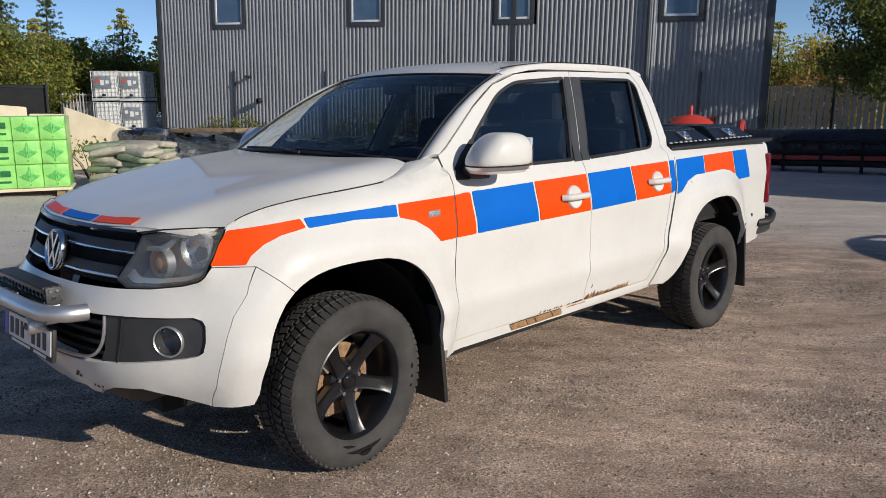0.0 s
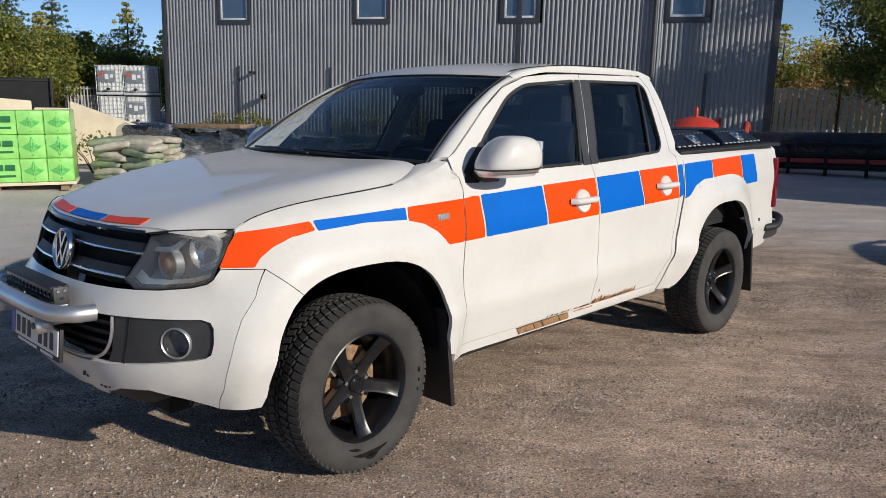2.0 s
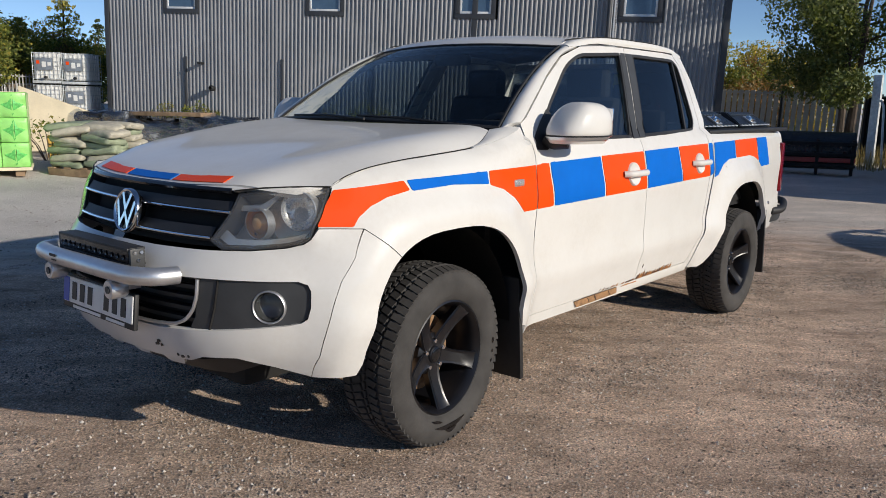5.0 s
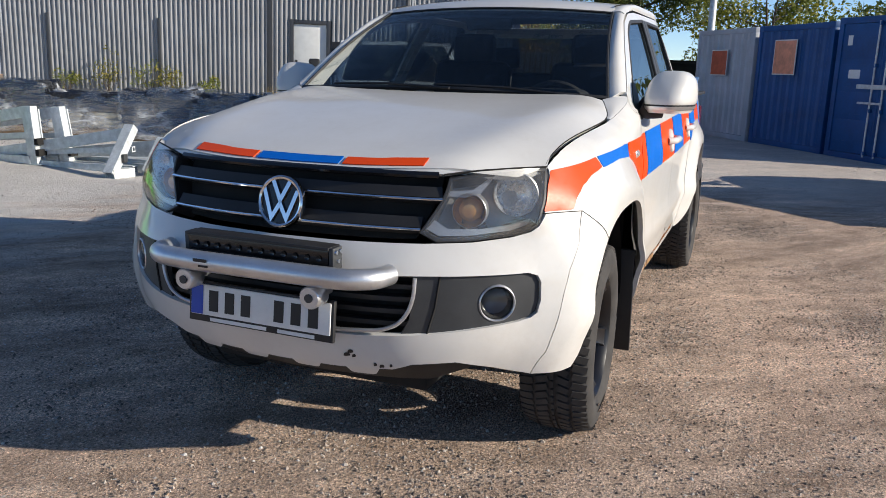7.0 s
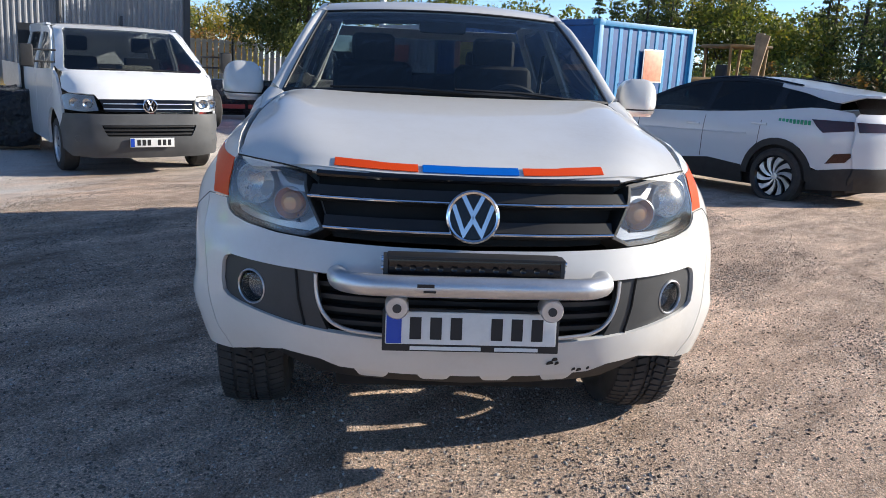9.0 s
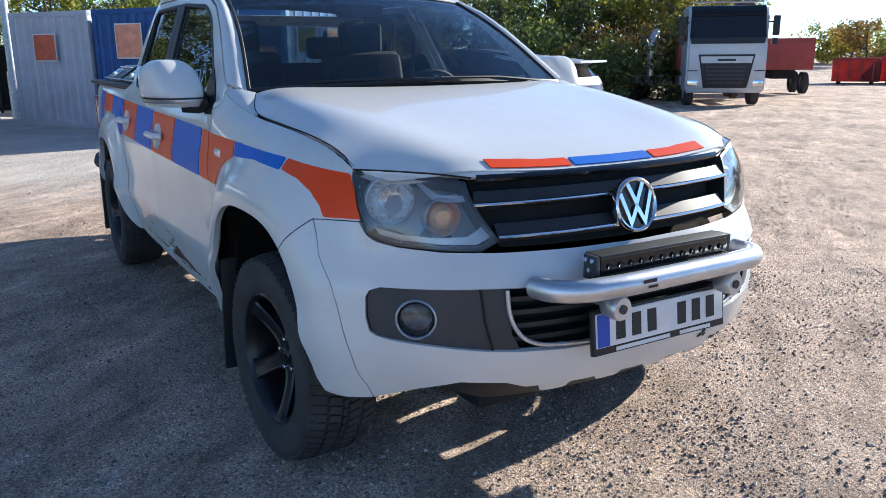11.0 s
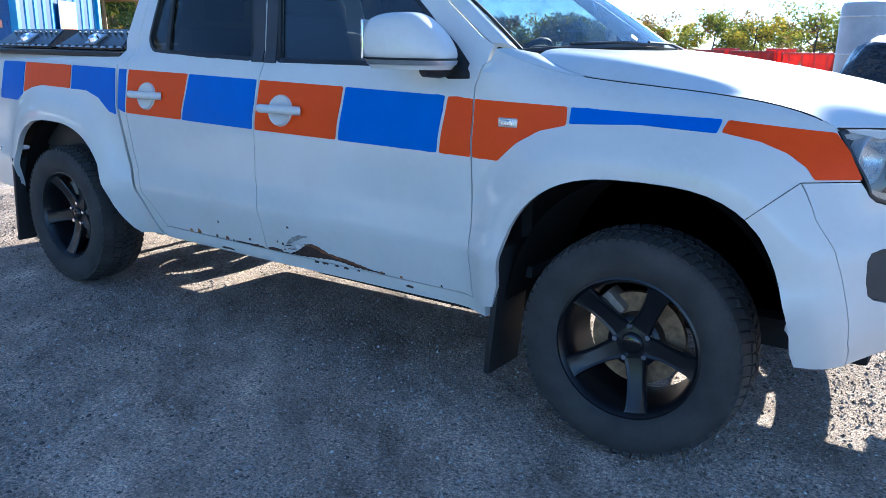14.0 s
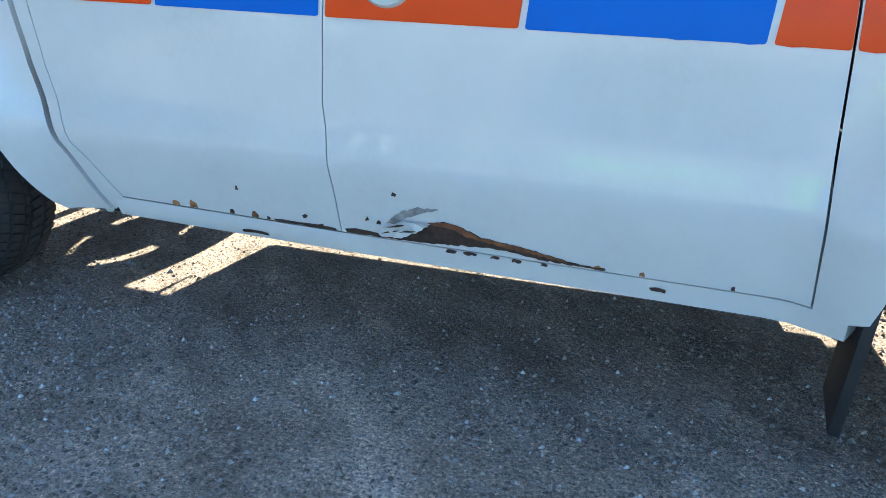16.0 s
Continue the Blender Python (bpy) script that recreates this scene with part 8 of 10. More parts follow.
for x in (-0.95, 0.0, 0.95):
    part("bearer", box_bm(x - 0.06, x + 0.06, -0.40, 0.40, -0.05, 0.04, 0.004), M_WOOD, pal)

# cream boards behind them
def board(name, p0, p1, z_top0, z_top1, thick, label, mat):
    a, b = Vector((*p0, 0)), Vector((*p1, 0))
    m = Matrix.Translation(a) @ (b - a).to_track_quat("X", "Z").to_matrix().to_4x4()
    zb = min(ground_z(*p0), ground_z(*p1)) - 0.03
    L = (b - a).length
    bm = bmesh.new()
    v = [bm.verts.new(c) for c in ((0, 0, zb), (L, 0, zb), (L, 0, z_top1), (0, 0, z_top0), (0, thick, zb), (L, thick, zb), (L, thick, z_top1), (0, thick, z_top0))]
    for f in ((0, 1, 2, 3), (7, 6, 5, 4), (0, 4, 5, 1), (1, 5, 6, 2), (2, 6, 7, 3), (3, 7, 4, 0)):
        bm.faces.new([v[i] for i in f])
    bmesh.ops.recalc_face_normals(bm, faces=bm.faces[:])
    bmesh.ops.bevel(bm, geom=bm.edges[:], offset=0.012, segments=2, affect="EDGES")
    ob = part(name, bm, mat, None, m=m)
    return tagged(ob, label, "panel")


board("cream_panel", polar(1.9, 3.2, -110.2, 17.2), polar(1.9, 3.2, -114.3, 17.0), 1.54, 1.06, 0.16, "cream panel with a sloping top edge", M_CREAM)
board("cream_panel", polar(1.9, 3.2, -108.1, 16.0), polar(1.9, 3.2, -110.1, 15.9), 1.43, 1.42, 0.25, "pale upright panel beside green packs", M_CREAM)
board("cream_panel", polar(1.9, 3.2, -102.0, 16.6), polar(1.9, 3.2, -108.0, 16.6), 1.72, 1.55, 0.6, "cream block with a worn top", M_CREAM)
q = polar(1.9, 3.2, -111.6, 15.6)
bush(q[0], q[1], 0.42, 0.75, 450, M_LEAF, "thin green shrub among the boards", 170, 0.042)
tagged(part("yellow_crate", box_bm(-0.22, 0.22, -0.2, 0.2, 0.0, 0.40, 0.03), simple("yellow_plastic", (0.58, 0.36, 0.07), 0.6, var=0.3, scale=9), None, m=facing(*polar(1.9, 3.2, -112.3, 16.2), 0.4, 0.9)), "dusty yellow plastic crate", "crate")
for k, (az, d, z, w) in enumerate(((-113.1, 15.2, 0.0, 0.34), (-113.4, 15.3, 0.25, 0.26), (-113.6, 15.6, 0.62, 0.14))):
    q = polar(1.9, 3.2, az, d)
    tagged(part("steel_offcut", box_bm(-w, w, -0.25, 0.25, 0.0, 0.10, 0.01), M_DARKSTEEL, None, m=facing(q[0], q[1], 0.4, 0.9, ground_z(*q) + z * 0.45)), "dark grey steel offcut on a low heap", "offcut")


# pallets of sacks, some under film
def sack_bm(w, d, h, rng):
    b = box_bm(-w / 2, w / 2, -d / 2, d / 2, 0, h, h * 0.42, seg=3)
    bmesh.ops.subdivide_edges(b, edges=[e for e in b.edges if e.calc_length() > w * 0.3], cuts=3, use_grid_fill=True)
    for v in b.verts:
        v.co += Vector((rng.uniform(-1, 1), rng.uniform(-1, 1), rng.uniform(-1, 1))) * 0.012
        v.co.z *= 1 - 0.18 * abs(v.co.x / (w / 2)) ** 2
    return b


SACKS = []
for k in range(3):
    SACKS.append(finish(sack_bm(0.58, 0.40, 0.15, np.random.default_rng(500 + k)), "sack", 60))
pal_u = Vector((-0.483, 0.875, 0))
pal_n = Vector((0.875, 0.483, 0))
pal_0 = Vector((-4.75, -12.55, 0))
KINDS = (("pale", M_SACK, M_SACK_G), ("film", M_SACK_D, M_SACK), ("film", M_SACK_D, M_SACK_D), ("film", M_SACK_D, M_SACK_D), ("film", M_SACK_D, M_SACK), ("film", M_SACK_D, M_SACK_D), ("film", M_SACK_D, M_SACK_G), ("dark", M_SACK_D, M_SACK_D))
for k, (kind, ma, mb) in enumerate(KINDS):
    c = pal_0 + pal_u * (1.17 * k - 0.55) - pal_n * 0.45 if k else Vector((-3.72, -9.35, 0))
    m = facing(c.x, c.y, pal_n.x, pal_n.y)
    rg = np.random.default_rng(520 + k)
    lab = {"pale": "pallet of pale green and cream sacks", "black": "pallet of sacks under black stretch film", "film": "pallet of sacks under torn clear film", "dark": "pallet of dark blue plastic sacks"}[kind]
    st = thing("sack_pallet", lab, "sacks", m, "pallets of sacks")
    pallet(st)
    tiers = 7 if k == 0 else (4 if k in (2, 4) else 5)
    lift = 0.094 if k == 0 else 0.124
    for t in range(tiers):
        for xx in (-0.30, 0.30):
            for yy in (-0.2, 0.2):
                if t == tiers - 1 and rg.random() < 0.3:
                    continue
                me = SACKS[int(rg.integers(3))].copy()
                me.materials.append(mb if (rg.random() < (0.6 if kind == "pale" else (0.75 if t < tiers - 2 else 0.0))) else ma)
                loose = (1.6 if kind == "pale" else 0.5) + 2.4 * (t / tiers) ** 2
                part("sack", me, None, st, m=Matrix.Translation((xx + rg.uniform(-0.04, 0.04) * loose, yy + rg.uniform(-0.03, 0.03) * loose, 0.145 + lift * t)) @ Matrix.Diagonal((1, 1, lift / 0.124, 1)) @ Matrix.Rotation(rg.uniform(-0.12, 0.12) * loose, 4, "Z") @ Matrix.Rotation(rg.uniform(-0.07, 0.07) * loose, 4, "X") @ Matrix.Rotation(rg.uniform(-0.06, 0.06) * loose, 4, "Y"))
    if kind != "pale":
        b = box_bm(-0.64, 0.64, -0.45, 0.45, 0.03, 0.145 + 0.124 * tiers + 0.03, 0.08, seg=2)
        bmesh.ops.subdivide_edges(b, edges=b.edges[:], cuts=8, use_grid_fill=True)
        for v in b.verts:
            top = sstep(0.45, 0.75, v.co.z)
            fold = 1 - 2 * abs(noise.noise(v.co * 7 + Vector((k * 3.1, 0, 0))))
            v.co += Vector((noise.noise(v.co * 4 + Vector((k, 0, 0))), noise.noise(v.co * 4 + Vector((0, k, 3))), (0.6 + 1.4 * top) * noise.noise(v.co * 3 + Vector((3, 0, k))))) * 0.07
            v.co.y += 0.03 * fold * (1 if v.co.y > 0 else -1)
            v.co.z += 0.04 * fold * top
        part("film", b, M_FILM if kind == "film" else M_BLKFILM, st, smooth=70)
    if kind in ("dark", "film"):
        zt = 0.145 + 0.124 * tiers
        b = box_bm(-0.61, 0.61, -0.42, 0.42, zt - 0.16, zt + 0.045, 0.06, seg=3)
        bmesh.ops.subdivide_edges(b, edges=b.edges[:], cuts=6, use_grid_fill=True)
        for v in b.verts:
            v.co += Vector((0.3, 0.5, 1)) * (noise.noise(v.co * 5 + Vector((k * 2.3, 0, 0))) + 0.5 * noise.noise(v.co * 13 + Vector((k, 1, 0)))) * 0.075
        part("cover_sheet", b, M_BLKFILM, st, smooth=70)
roll = pal_0 + pal_u * 1.9 - pal_n * 0.2
tagged(part("board", box_bm(-0.75, 0.75, -0.3, 0.3, 0.0, 0.07, 0.006), M_WOOD, None, m=facing(roll.x - 0.3, roll.y - 0.2, 0.875, 0.483, ground_z(roll.x, roll.y) + 0.80)), "thin board lying on the sacks", "board")


# galvanised frames
def hollow(w, h, L, t=0.012):
    b = box_bm(-w / 2, w / 2, 0, L, 0, t)
    box_bm(-w / 2, w / 2, 0, L, h - t, h, bm=b)
    box_bm(-w / 2, -w / 2 + t, 0, L, t, h - t, bm=b)
    box_bm(w / 2 - t, w / 2, 0, L, t, h - t, bm=b)
    return b


def galvanised_rack(x, y, yaw, length, z1, lean):
    """Beams that slope up to a leg of folded plate at one end."""
    f = thing("galvanised_rack", "galvanised steel rack with hollow section beams", "rack", pose(x, y, ground_z(x, y), 0, 0, yaw), "steel racks")
    part("beam", hollow(0.10, 0.14, length), M_GALV, f, smooth=0, m=Matrix.Translation((0, -length, 0.03)) @ Matrix.Rotation(math.atan2(z1 - 0.16, length), 4, "X"))
    part("lower_beam", hollow(0.10, 0.10, length * 0.96), M_GALV, f, smooth=0, m=Matrix.Translation((0.02, -length + 0.12, 0.01)))
    part("middle_rail", hollow(0.06, 0.07, length * 0.7), M_GALV, f, smooth=0, m=Matrix.Translation((-0.01, -length * 0.7, 0.16)) @ Matrix.Rotation(math.atan2(z1 - 0.3, length) * 0.6, 4, "X"))
    if lean < 0:
        # a hollow leg that slopes out sideways to an open end on the gravel
        up = Vector((lean, 0, z1 - 0.10))
        part("leg", hollow(0.13, 0.11, up.length + 0.08), M_GALV, f, smooth=0, m=Matrix.Translation((-lean, -0.02, 0.012)) @ up.to_track_quat("Y", "Z").to_matrix().to_4x4())
        part("foot_tube", hollow(0.15, 0.11, 0.30), M_GALV, f, smooth=0, m=Matrix.Translation((-lean + 0.03, -0.02, 0.0)) @ Matrix.Rotation(radians(75), 4, "Z"))
        # dark block in place of the shaded hole in the leg
        part("dark_hole_block", box_bm(-0.02, 0.05, 0.05, 0.085, -0.05, 0.05, 0.004, m=Matrix.Translation((-lean * 0.62, 0, z1 * 0.40))), M_DGREY_PL, f)
        return f
    L = math.hypot(lean, z1)
    part("leg", box_bm(-0.055, 0.055, -0.075, 0.075, -L, 0, 0.006, m=Matrix.Translation((0, -0.02, z1)) @ Matrix.Rotation(math.atan2(lean, z1), 4, "X")), M_GALV, f)
    part("leg_web", box_bm(-0.075, -0.058, -0.05, 0.09, -L * 0.95, -0.04, 0.003, m=Matrix.Translation((0, -0.02, z1)) @ Matrix.Rotation(math.atan2(lean, z1), 4, "X")), M_GALV, f)
    part("foot_plate", box_bm(-0.07, 0.07, lean - 0.12, lean + 0.12, 0.0, 0.014, 0.003), M_GALV, f)
    # near-black blocks in place of the shaded cutouts in the leg plate
    for zz in (0.12, 0.26):
        part("dark_hole_block", box_bm(-0.06, 0.075, lean * (1 - zz / z1) + 0.06, lean * (1 - zz / z1) + 0.12, zz, zz + 0.08, 0.004), M_UNDER, f)
    return f


for k, (x, y, L, z1, lean) in enumerate(((-4.46, -7.36, 3.4, 0.74, 0.04), (-4.72, -7.16, 3.3, 0.74, 0.10), (-4.72, -5.95, 2.5, 0.58, -0.42), (-5.05, -5.75, 2.3, 0.42, -0.32))):
    galvanised_rack(x, y, 4 + 2 * k, L, z1, lean)
for k in range(4):
    xx, yy = -4.95 - 0.17 * k, -5.45 + 0.05 * k
    tagged(part("square_tube", hollow(0.13, 0.13, 2.0), M_GALV, None, smooth=0, m=pose(xx, yy - 2.0, ground_z(xx, yy - 1.0), 0, 0, 4)), "short galvanised square tube lying on gravel", "steel tube", "steel tubes")
for k in range(5):
    tagged(part("timber_block", box_bm(-0.055, 0.055, -1.1, 0.0, 0.0, 0.13 + 0.02 * (k % 2), 0.006), M_WOOD, None, m=pose(-5.12 - 0.14 * k, -5.55 + 0.09 * k, ground_z(-5.2, -5.6), 0, 0, 6)), "square sawn timber lying on gravel", "timber", "timbers")


# ---- other vehicles ----
def blade_bm(rr, h, a):
    """One swept blade of a turbine wheel, wider towards the rim."""
    b2 = bmesh.new()
    rows2 = []
    for k in range(5):
        r = rr * (0.16 + 0.80 * k / 4)
        mid, half = a + 0.62 * k / 4, 0.17 + 0.035 * k / 4 if k else 0.26
        rows2.append([b2.verts.new((r * math.cos(t), yy, r * math.sin(t))) for t, yy in ((mid - half, h * 0.5), (mid - half, h * 0.78), (mid + half * 0.7, h * 0.74), (mid + half * 0.7, h * 0.5))])
    for r0, r1 in zip(rows2, rows2[1:]):
        for j in range(4):
            b2.faces.new((r0[j], r0[(j + 1) % 4], r1[(j + 1) % 4], r1[j]))
    for r in (rows2[0], rows2[-1]):
        b2.faces.new(r)
    bmesh.ops.recalc_face_normals(b2, faces=b2.faces[:])
    return b2


def simple_wheel(parent, x, y, z, R, W, side_sign, spokes=10, rim_mat=None, face=None):
    """A wheel with its face towards side_sign * y."""
    h = W / 2
    m = Matrix.Translation((x, y, z)) @ Matrix.Rotation(0 if side_sign > 0 else math.pi, 4, "Z")
    rr = R * (0.74 if face else 0.66)
    w = part("wheel", lathe_bm([(rr, -h), (R * 0.9, -h), (R, -h * 0.7), (R, h * 0.7), (R * 0.9, h), (rr, h * 0.95)], 40, close=True), M_TYRE, parent, m=m)
    part("rim", lathe_bm([(rr, -h * 0.5), (rr, h * 0.85), (rr * 1.03, h * 0.98), (rr * 0.93, h * 0.8), (rr * 0.9, h * 0.1), (0.0, h * 0.1)], 36), M_GLOSS_BLK if face else (rim_mat or M_SATIN), w)
    for k in range(spokes):
        a = 2 * math.pi * k / spokes
        mm = Matrix.Rotation(-a, 4, "Y") @ Matrix.Rotation(radians(22) if spokes > 6 else 0, 4, "Y")
        if face:
            part("spoke", blade_bm(rr, h, a), rim_mat, w)
            continue
        b = box_bm(rr * 0.14, rr * 0.97, h * 0.45, h * 0.72, -rr * 0.14, rr * 0.14, 0.006, m=mm)
        part("spoke", b, rim_mat or M_SATIN, w)
    part("hub_cap", lathe_bm([(0.0, h * 0.78), (rr * 0.16, h * 0.76), (rr * 0.2, h * 0.4)], 20), rim_mat or M_SATIN, w)
    return w


M_VANGREY = simple("grey_bumper_plastic", (0.07, 0.073, 0.077), 0.6, var=0.15, scale=5, bump_s=0.1, bump_scale=200, bump_d=0.001)


def van():
    m = Matrix.Translation((-7.48, -3.60, ground_z(-7.48, -3.60))) @ Matrix.Rotation(radians(30.5), 4, "Z")
    v = thing("crew_van", "white crew-cab van with grey bumper and drop-side bed", "van", m)
    XP = hermite([(0.22, 0.84), (0.40, 0.92), (0.62, 0.925), (0.78, 0.90), (0.95, 0.84), (1.10, 0.72), (1.18, 0.60), (1.24, 0.44), (1.50, 0.06), (1.84, -0.42), (1.90, -0.56), (1.95, -0.85)])
    plan = hermite([(0, 0), (0.4, 0.02), (0.65, 0.07), (0.80, 0.15), (0.88, 0.24), (0.93, 0.40), (0.95, 0.60)])

    def front(y, z, off=0.0):
        k = 1 - 0.13 * sstep(1.15, 1.95, z)
        return Vector((XP(z) - plan(abs(y)) * (1 - 0.45 * sstep(1.1, 1.3, z)) + off, y * k, z))

    def mir_poly(half):
        return half + [(-y, z) for y, z in half[::-1] if abs(y) > 1e-6]

    c = (-1.5, 0, 0.9)
    part("front_bumper", sheet(mir_poly([(0, 0.235), (0.6, 0.24), (0.86, 0.26), (0.93, 0.34), (0.94, 0.60), (0.92, 0.755), (0.6, 0.765), (0, 0.77)]), front, [round_poly([(-0.50, 0.50), (0.50, 0.50), (0.56, 0.635), (-0.56, 0.635)], 0.02)], step=0.09, thick=0.03, centre=c), M_VANGREY, v)
    part("lower_grille", sheet([(-0.56, 0.48), (0.56, 0.48), (0.6, 0.65), (-0.6, 0.65)], lambda y, z: front(y, z, -0.04), step=0.15, thick=0.01, centre=c), M_UNDER, v)
    for z in (0.53, 0.575, 0.62):
        part("grille_bar", sheet([(-0.53, z - 0.010), (0.53, z - 0.010), (0.54, z + 0.010), (-0.54, z + 0.010)], lambda y, zz: front(y, zz, -0.01), step=0.1, thick=0.02, centre=c), M_BLACK_PL, v)
    part("upper_grille", sheet(mir_poly([(0, 0.79), (0.50, 0.795), (0.56, 0.93), (0, 0.935)]), lambda y, z: front(y, z, -0.012), step=0.1, thick=0.02, centre=c), M_GLOSS_BLK, v)
    for z in (0.825, 0.885):
        part("chrome_strip", sheet([(-0.52, z - 0.006), (0.52, z - 0.006), (0.52, z + 0.006), (-0.52, z + 0.006)], lambda y, zz: front(y, zz, 0.0), step=0.1, thick=0.01, centre=c), M_SATIN, v)
    bp = front(0, 0.865, 0.01)
    b = part("badge", lathe_bm([(0.0, 0.0), (0.072, 0.0), (0.075, 0.012), (0.085, 0.008), (0.088, -0.02)], 28, m=Matrix.Translation(bp) @ Matrix.Rotation(radians(-90), 4, "Z")), M_CHROME, v)
    part("badge_field", lathe_bm([(0.0, 0.004), (0.07, 0.004), (0.07, 0.0)], 24, m=Matrix.Translation(bp) @ Matrix.Rotation(radians(-90), 4, "Z")), M_GLOSS_BLK, b)
    for y0, z0, y1, z1 in ((-0.055, 0.035, -0.025, -0.06), (-0.025, -0.06, 0, 0.0), (0, 0.0, 0.025, -0.06), (0.025, -0.06, 0.055, 0.035), (-0.028, 0.062, 0, 0.01), (0.028, 0.062, 0, 0.01)):
        part("badge_bar", tube_bm([bp + Vector((0.008, y0, z0)), bp + Vector((0.008, y1, z1))], 0.009, 6), M_CHROME, b)
    hood = mir_poly([(0, 0.94), (0.565, 0.935), (0.60, 0.985), (0.86, 1.0), (0.905, 1.04), (0.90, 1.15), (0.86, 1.235), (0.5, 1.245), (0, 1.25)])
    part("hood", sheet(hood, front, step=0.07, thick=0.02, centre=c), M_WHITE_B, v)
    for sg in (1, -1):
        hl = [(sg * y, z) for y, z in ((0.57, 0.80), (0.60, 0.965), (0.86, 0.985), (0.915, 0.95), (0.90, 0.80), (0.72, 0.785))]
        hp = part("headlight", sheet(hl, lambda y, z: front(y, z, -0.05), step=0.1, thick=0.01, centre=c), M_LAMPGREY, v)
        part("lens", sheet(hl, lambda y, z: front(y, z, 0.0), step=0.08, thick=0.004, centre=c), M_LENS, hp).visible_shadow = False
        for yy in (0.68, 0.81):
            part("reflector", lathe_bm([(0.06, 0.02), (0.045, -0.01), (0.0, -0.02)], 20, m=Matrix.Translation(front(sg * yy, 0.885, -0.03)) @ Matrix.Rotation(radians(-90), 4, "Z")), M_CHROME, hp)
        part("fog_lamp", lathe_bm([(0.0, 0.006), (0.04, 0.004), (0.045, -0.01)], 18, m=Matrix.Translation(front(sg * 0.80, 0.47, 0.0)) @ Matrix.Rotation(radians(-90 + sg * 25), 4, "Z")), M_VANGREY, v)
    ws = mir_poly([(0, 1.262), (0.80, 1.255), (0.84, 1.285), (0.80, 1.86), (0.76, 1.885), (0, 1.895)])
    part("windscreen", sheet(ws, lambda y, z: front(y, z, -0.006), step=0.1, thick=0.005, centre=c), M_GLASS_D, v).visible_shadow = False
    part("windscreen_frame", sheet(mir_poly([(0, 1.25), (0.87, 1.237), (0.915, 1.27), (0.91, 1.60), (0.90, 1.90), (0.80, 1.945), (0, 1.95)]), front, [ws], step=0.08, thick=0.03, centre=c), M_WHITE_B, v)

    def side_v(x, z, off=0.0):
        k = 1 - 0.13 * sstep(1.15, 1.95, z)
        yv = 0.95 - 0.02 * sstep(0.6, 0.25, z) - 0.03 * sstep(0.15, 0.50, x)
        return Vector((x, (yv + off) * k, z))

    def arch_pts(cx, r=0.42, n=12):
        return [(cx + r * math.cos(math.pi * (1 - k / n)), 0.36 + r * math.sin(math.pi * (1 - k / n))) for k in range(n + 1)]

    fd = [(-0.46, 0.30), (-0.46, 0.6), (-0.36, 0.85), (0.12, 1.0), (0.17, 1.22), (-0.14, 1.50), (-0.58, 1.84), (-0.82, 1.92), (-1.25, 1.93), (-1.25, 0.30)]
    fwin = round_poly([(0.02, 1.25), (-0.20, 1.46), (-0.62, 1.80), (-1.16, 1.82), (-1.16, 1.22)], 0.05)
    rd = [(-1.26, 0.30), (-1.26, 1.93), (-2.30, 1.93), (-2.42, 1.6), (-2.44, 0.30)]
    rwin = round_poly([(-1.33, 1.22), (-1.33, 1.82), (-2.22, 1.82), (-2.30, 1.22)], 0.05)
    fn = [(0.50, 0.78), (0.42, 1.0), (0.30, 1.19), (0.18, 1.24), (0.13, 1.0), (-0.35, 0.86), (-0.45, 0.62), (-0.44, 0.36)] + arch_pts(0.0) + [(0.46, 0.40), (0.50, 0.45)]
    for nm, poly, holes in (("front_door", fd, [fwin]), ("rear_door", rd, [rwin]), ("fender", fn, [])):
        pair(nm, sheet(poly, side_v, holes, step=0.12, thick=0.03, gap=0.004, centre=c), M_WHITE_B, v)
    for nm, hole in (("front_window", fwin), ("rear_window", rwin)):
        for o in pair(nm, sheet(inset_poly(hole, -0.005), lambda x, z: side_v(x, z, -0.012), step=0.2, thick=0.005, centre=c), M_GLASS_D, v):
            o.visible_shadow = False
    pair("roof_edge", sheet([(-0.84, 1.925), (-2.40, 1.925), (-2.40, 1.96), (-0.90, 1.96)], side_v, step=0.1, thick=0.05, centre=c), M_WHITE_B, v)
    b = bmesh.new()
    g = [[b.verts.new((x, y * 0.845, 1.985 - 0.05 * abs(y) ** 3 - 0.035 * sstep(-1.3, -0.82, x))) for y in np.linspace(-1, 1, 13)] for x in np.linspace(-0.82, -2.42, 10)]
    for r0, r1 in zip(g, g[1:]):
        for j in range(12):
            b.faces.new((r0[j], r0[j + 1], r1[j + 1], r1[j]))
    bmesh.ops.solidify(b, geom=b.faces[:], thickness=0.03)
    part("roof_panel", b, M_WHITE_B, v)
    part("cab_back", box_bm(-2.46, -2.42, -0.83, 0.83, 0.4, 1.94, 0.02), M_WHITE_B, v)
    part("floor_pan", box_bm(-2.42, 0.55, -0.88, 0.88, 0.28, 0.40), M_UNDER, v)
    part("dashboard", box_bm(-0.45, 0.35, -0.80, 0.80, 0.95, 1.22, 0.08, seg=3), M_INTERIOR, v)
    part("cabin_back_wall", box_bm(-2.41, -2.38, -0.8, 0.8, 0.4, 1.3), M_INTERIOR, v)
    for y in (-0.42, 0.42):
        s = part("seat", join_bm(box_bm(-1.1, -0.6, y - 0.25, y + 0.25, 0.7, 0.9, 0.05), box_bm(-1.25, -1.08, y - 0.24, y + 0.24, 0.85, 1.45, 0.06)), M_SEAT, v)
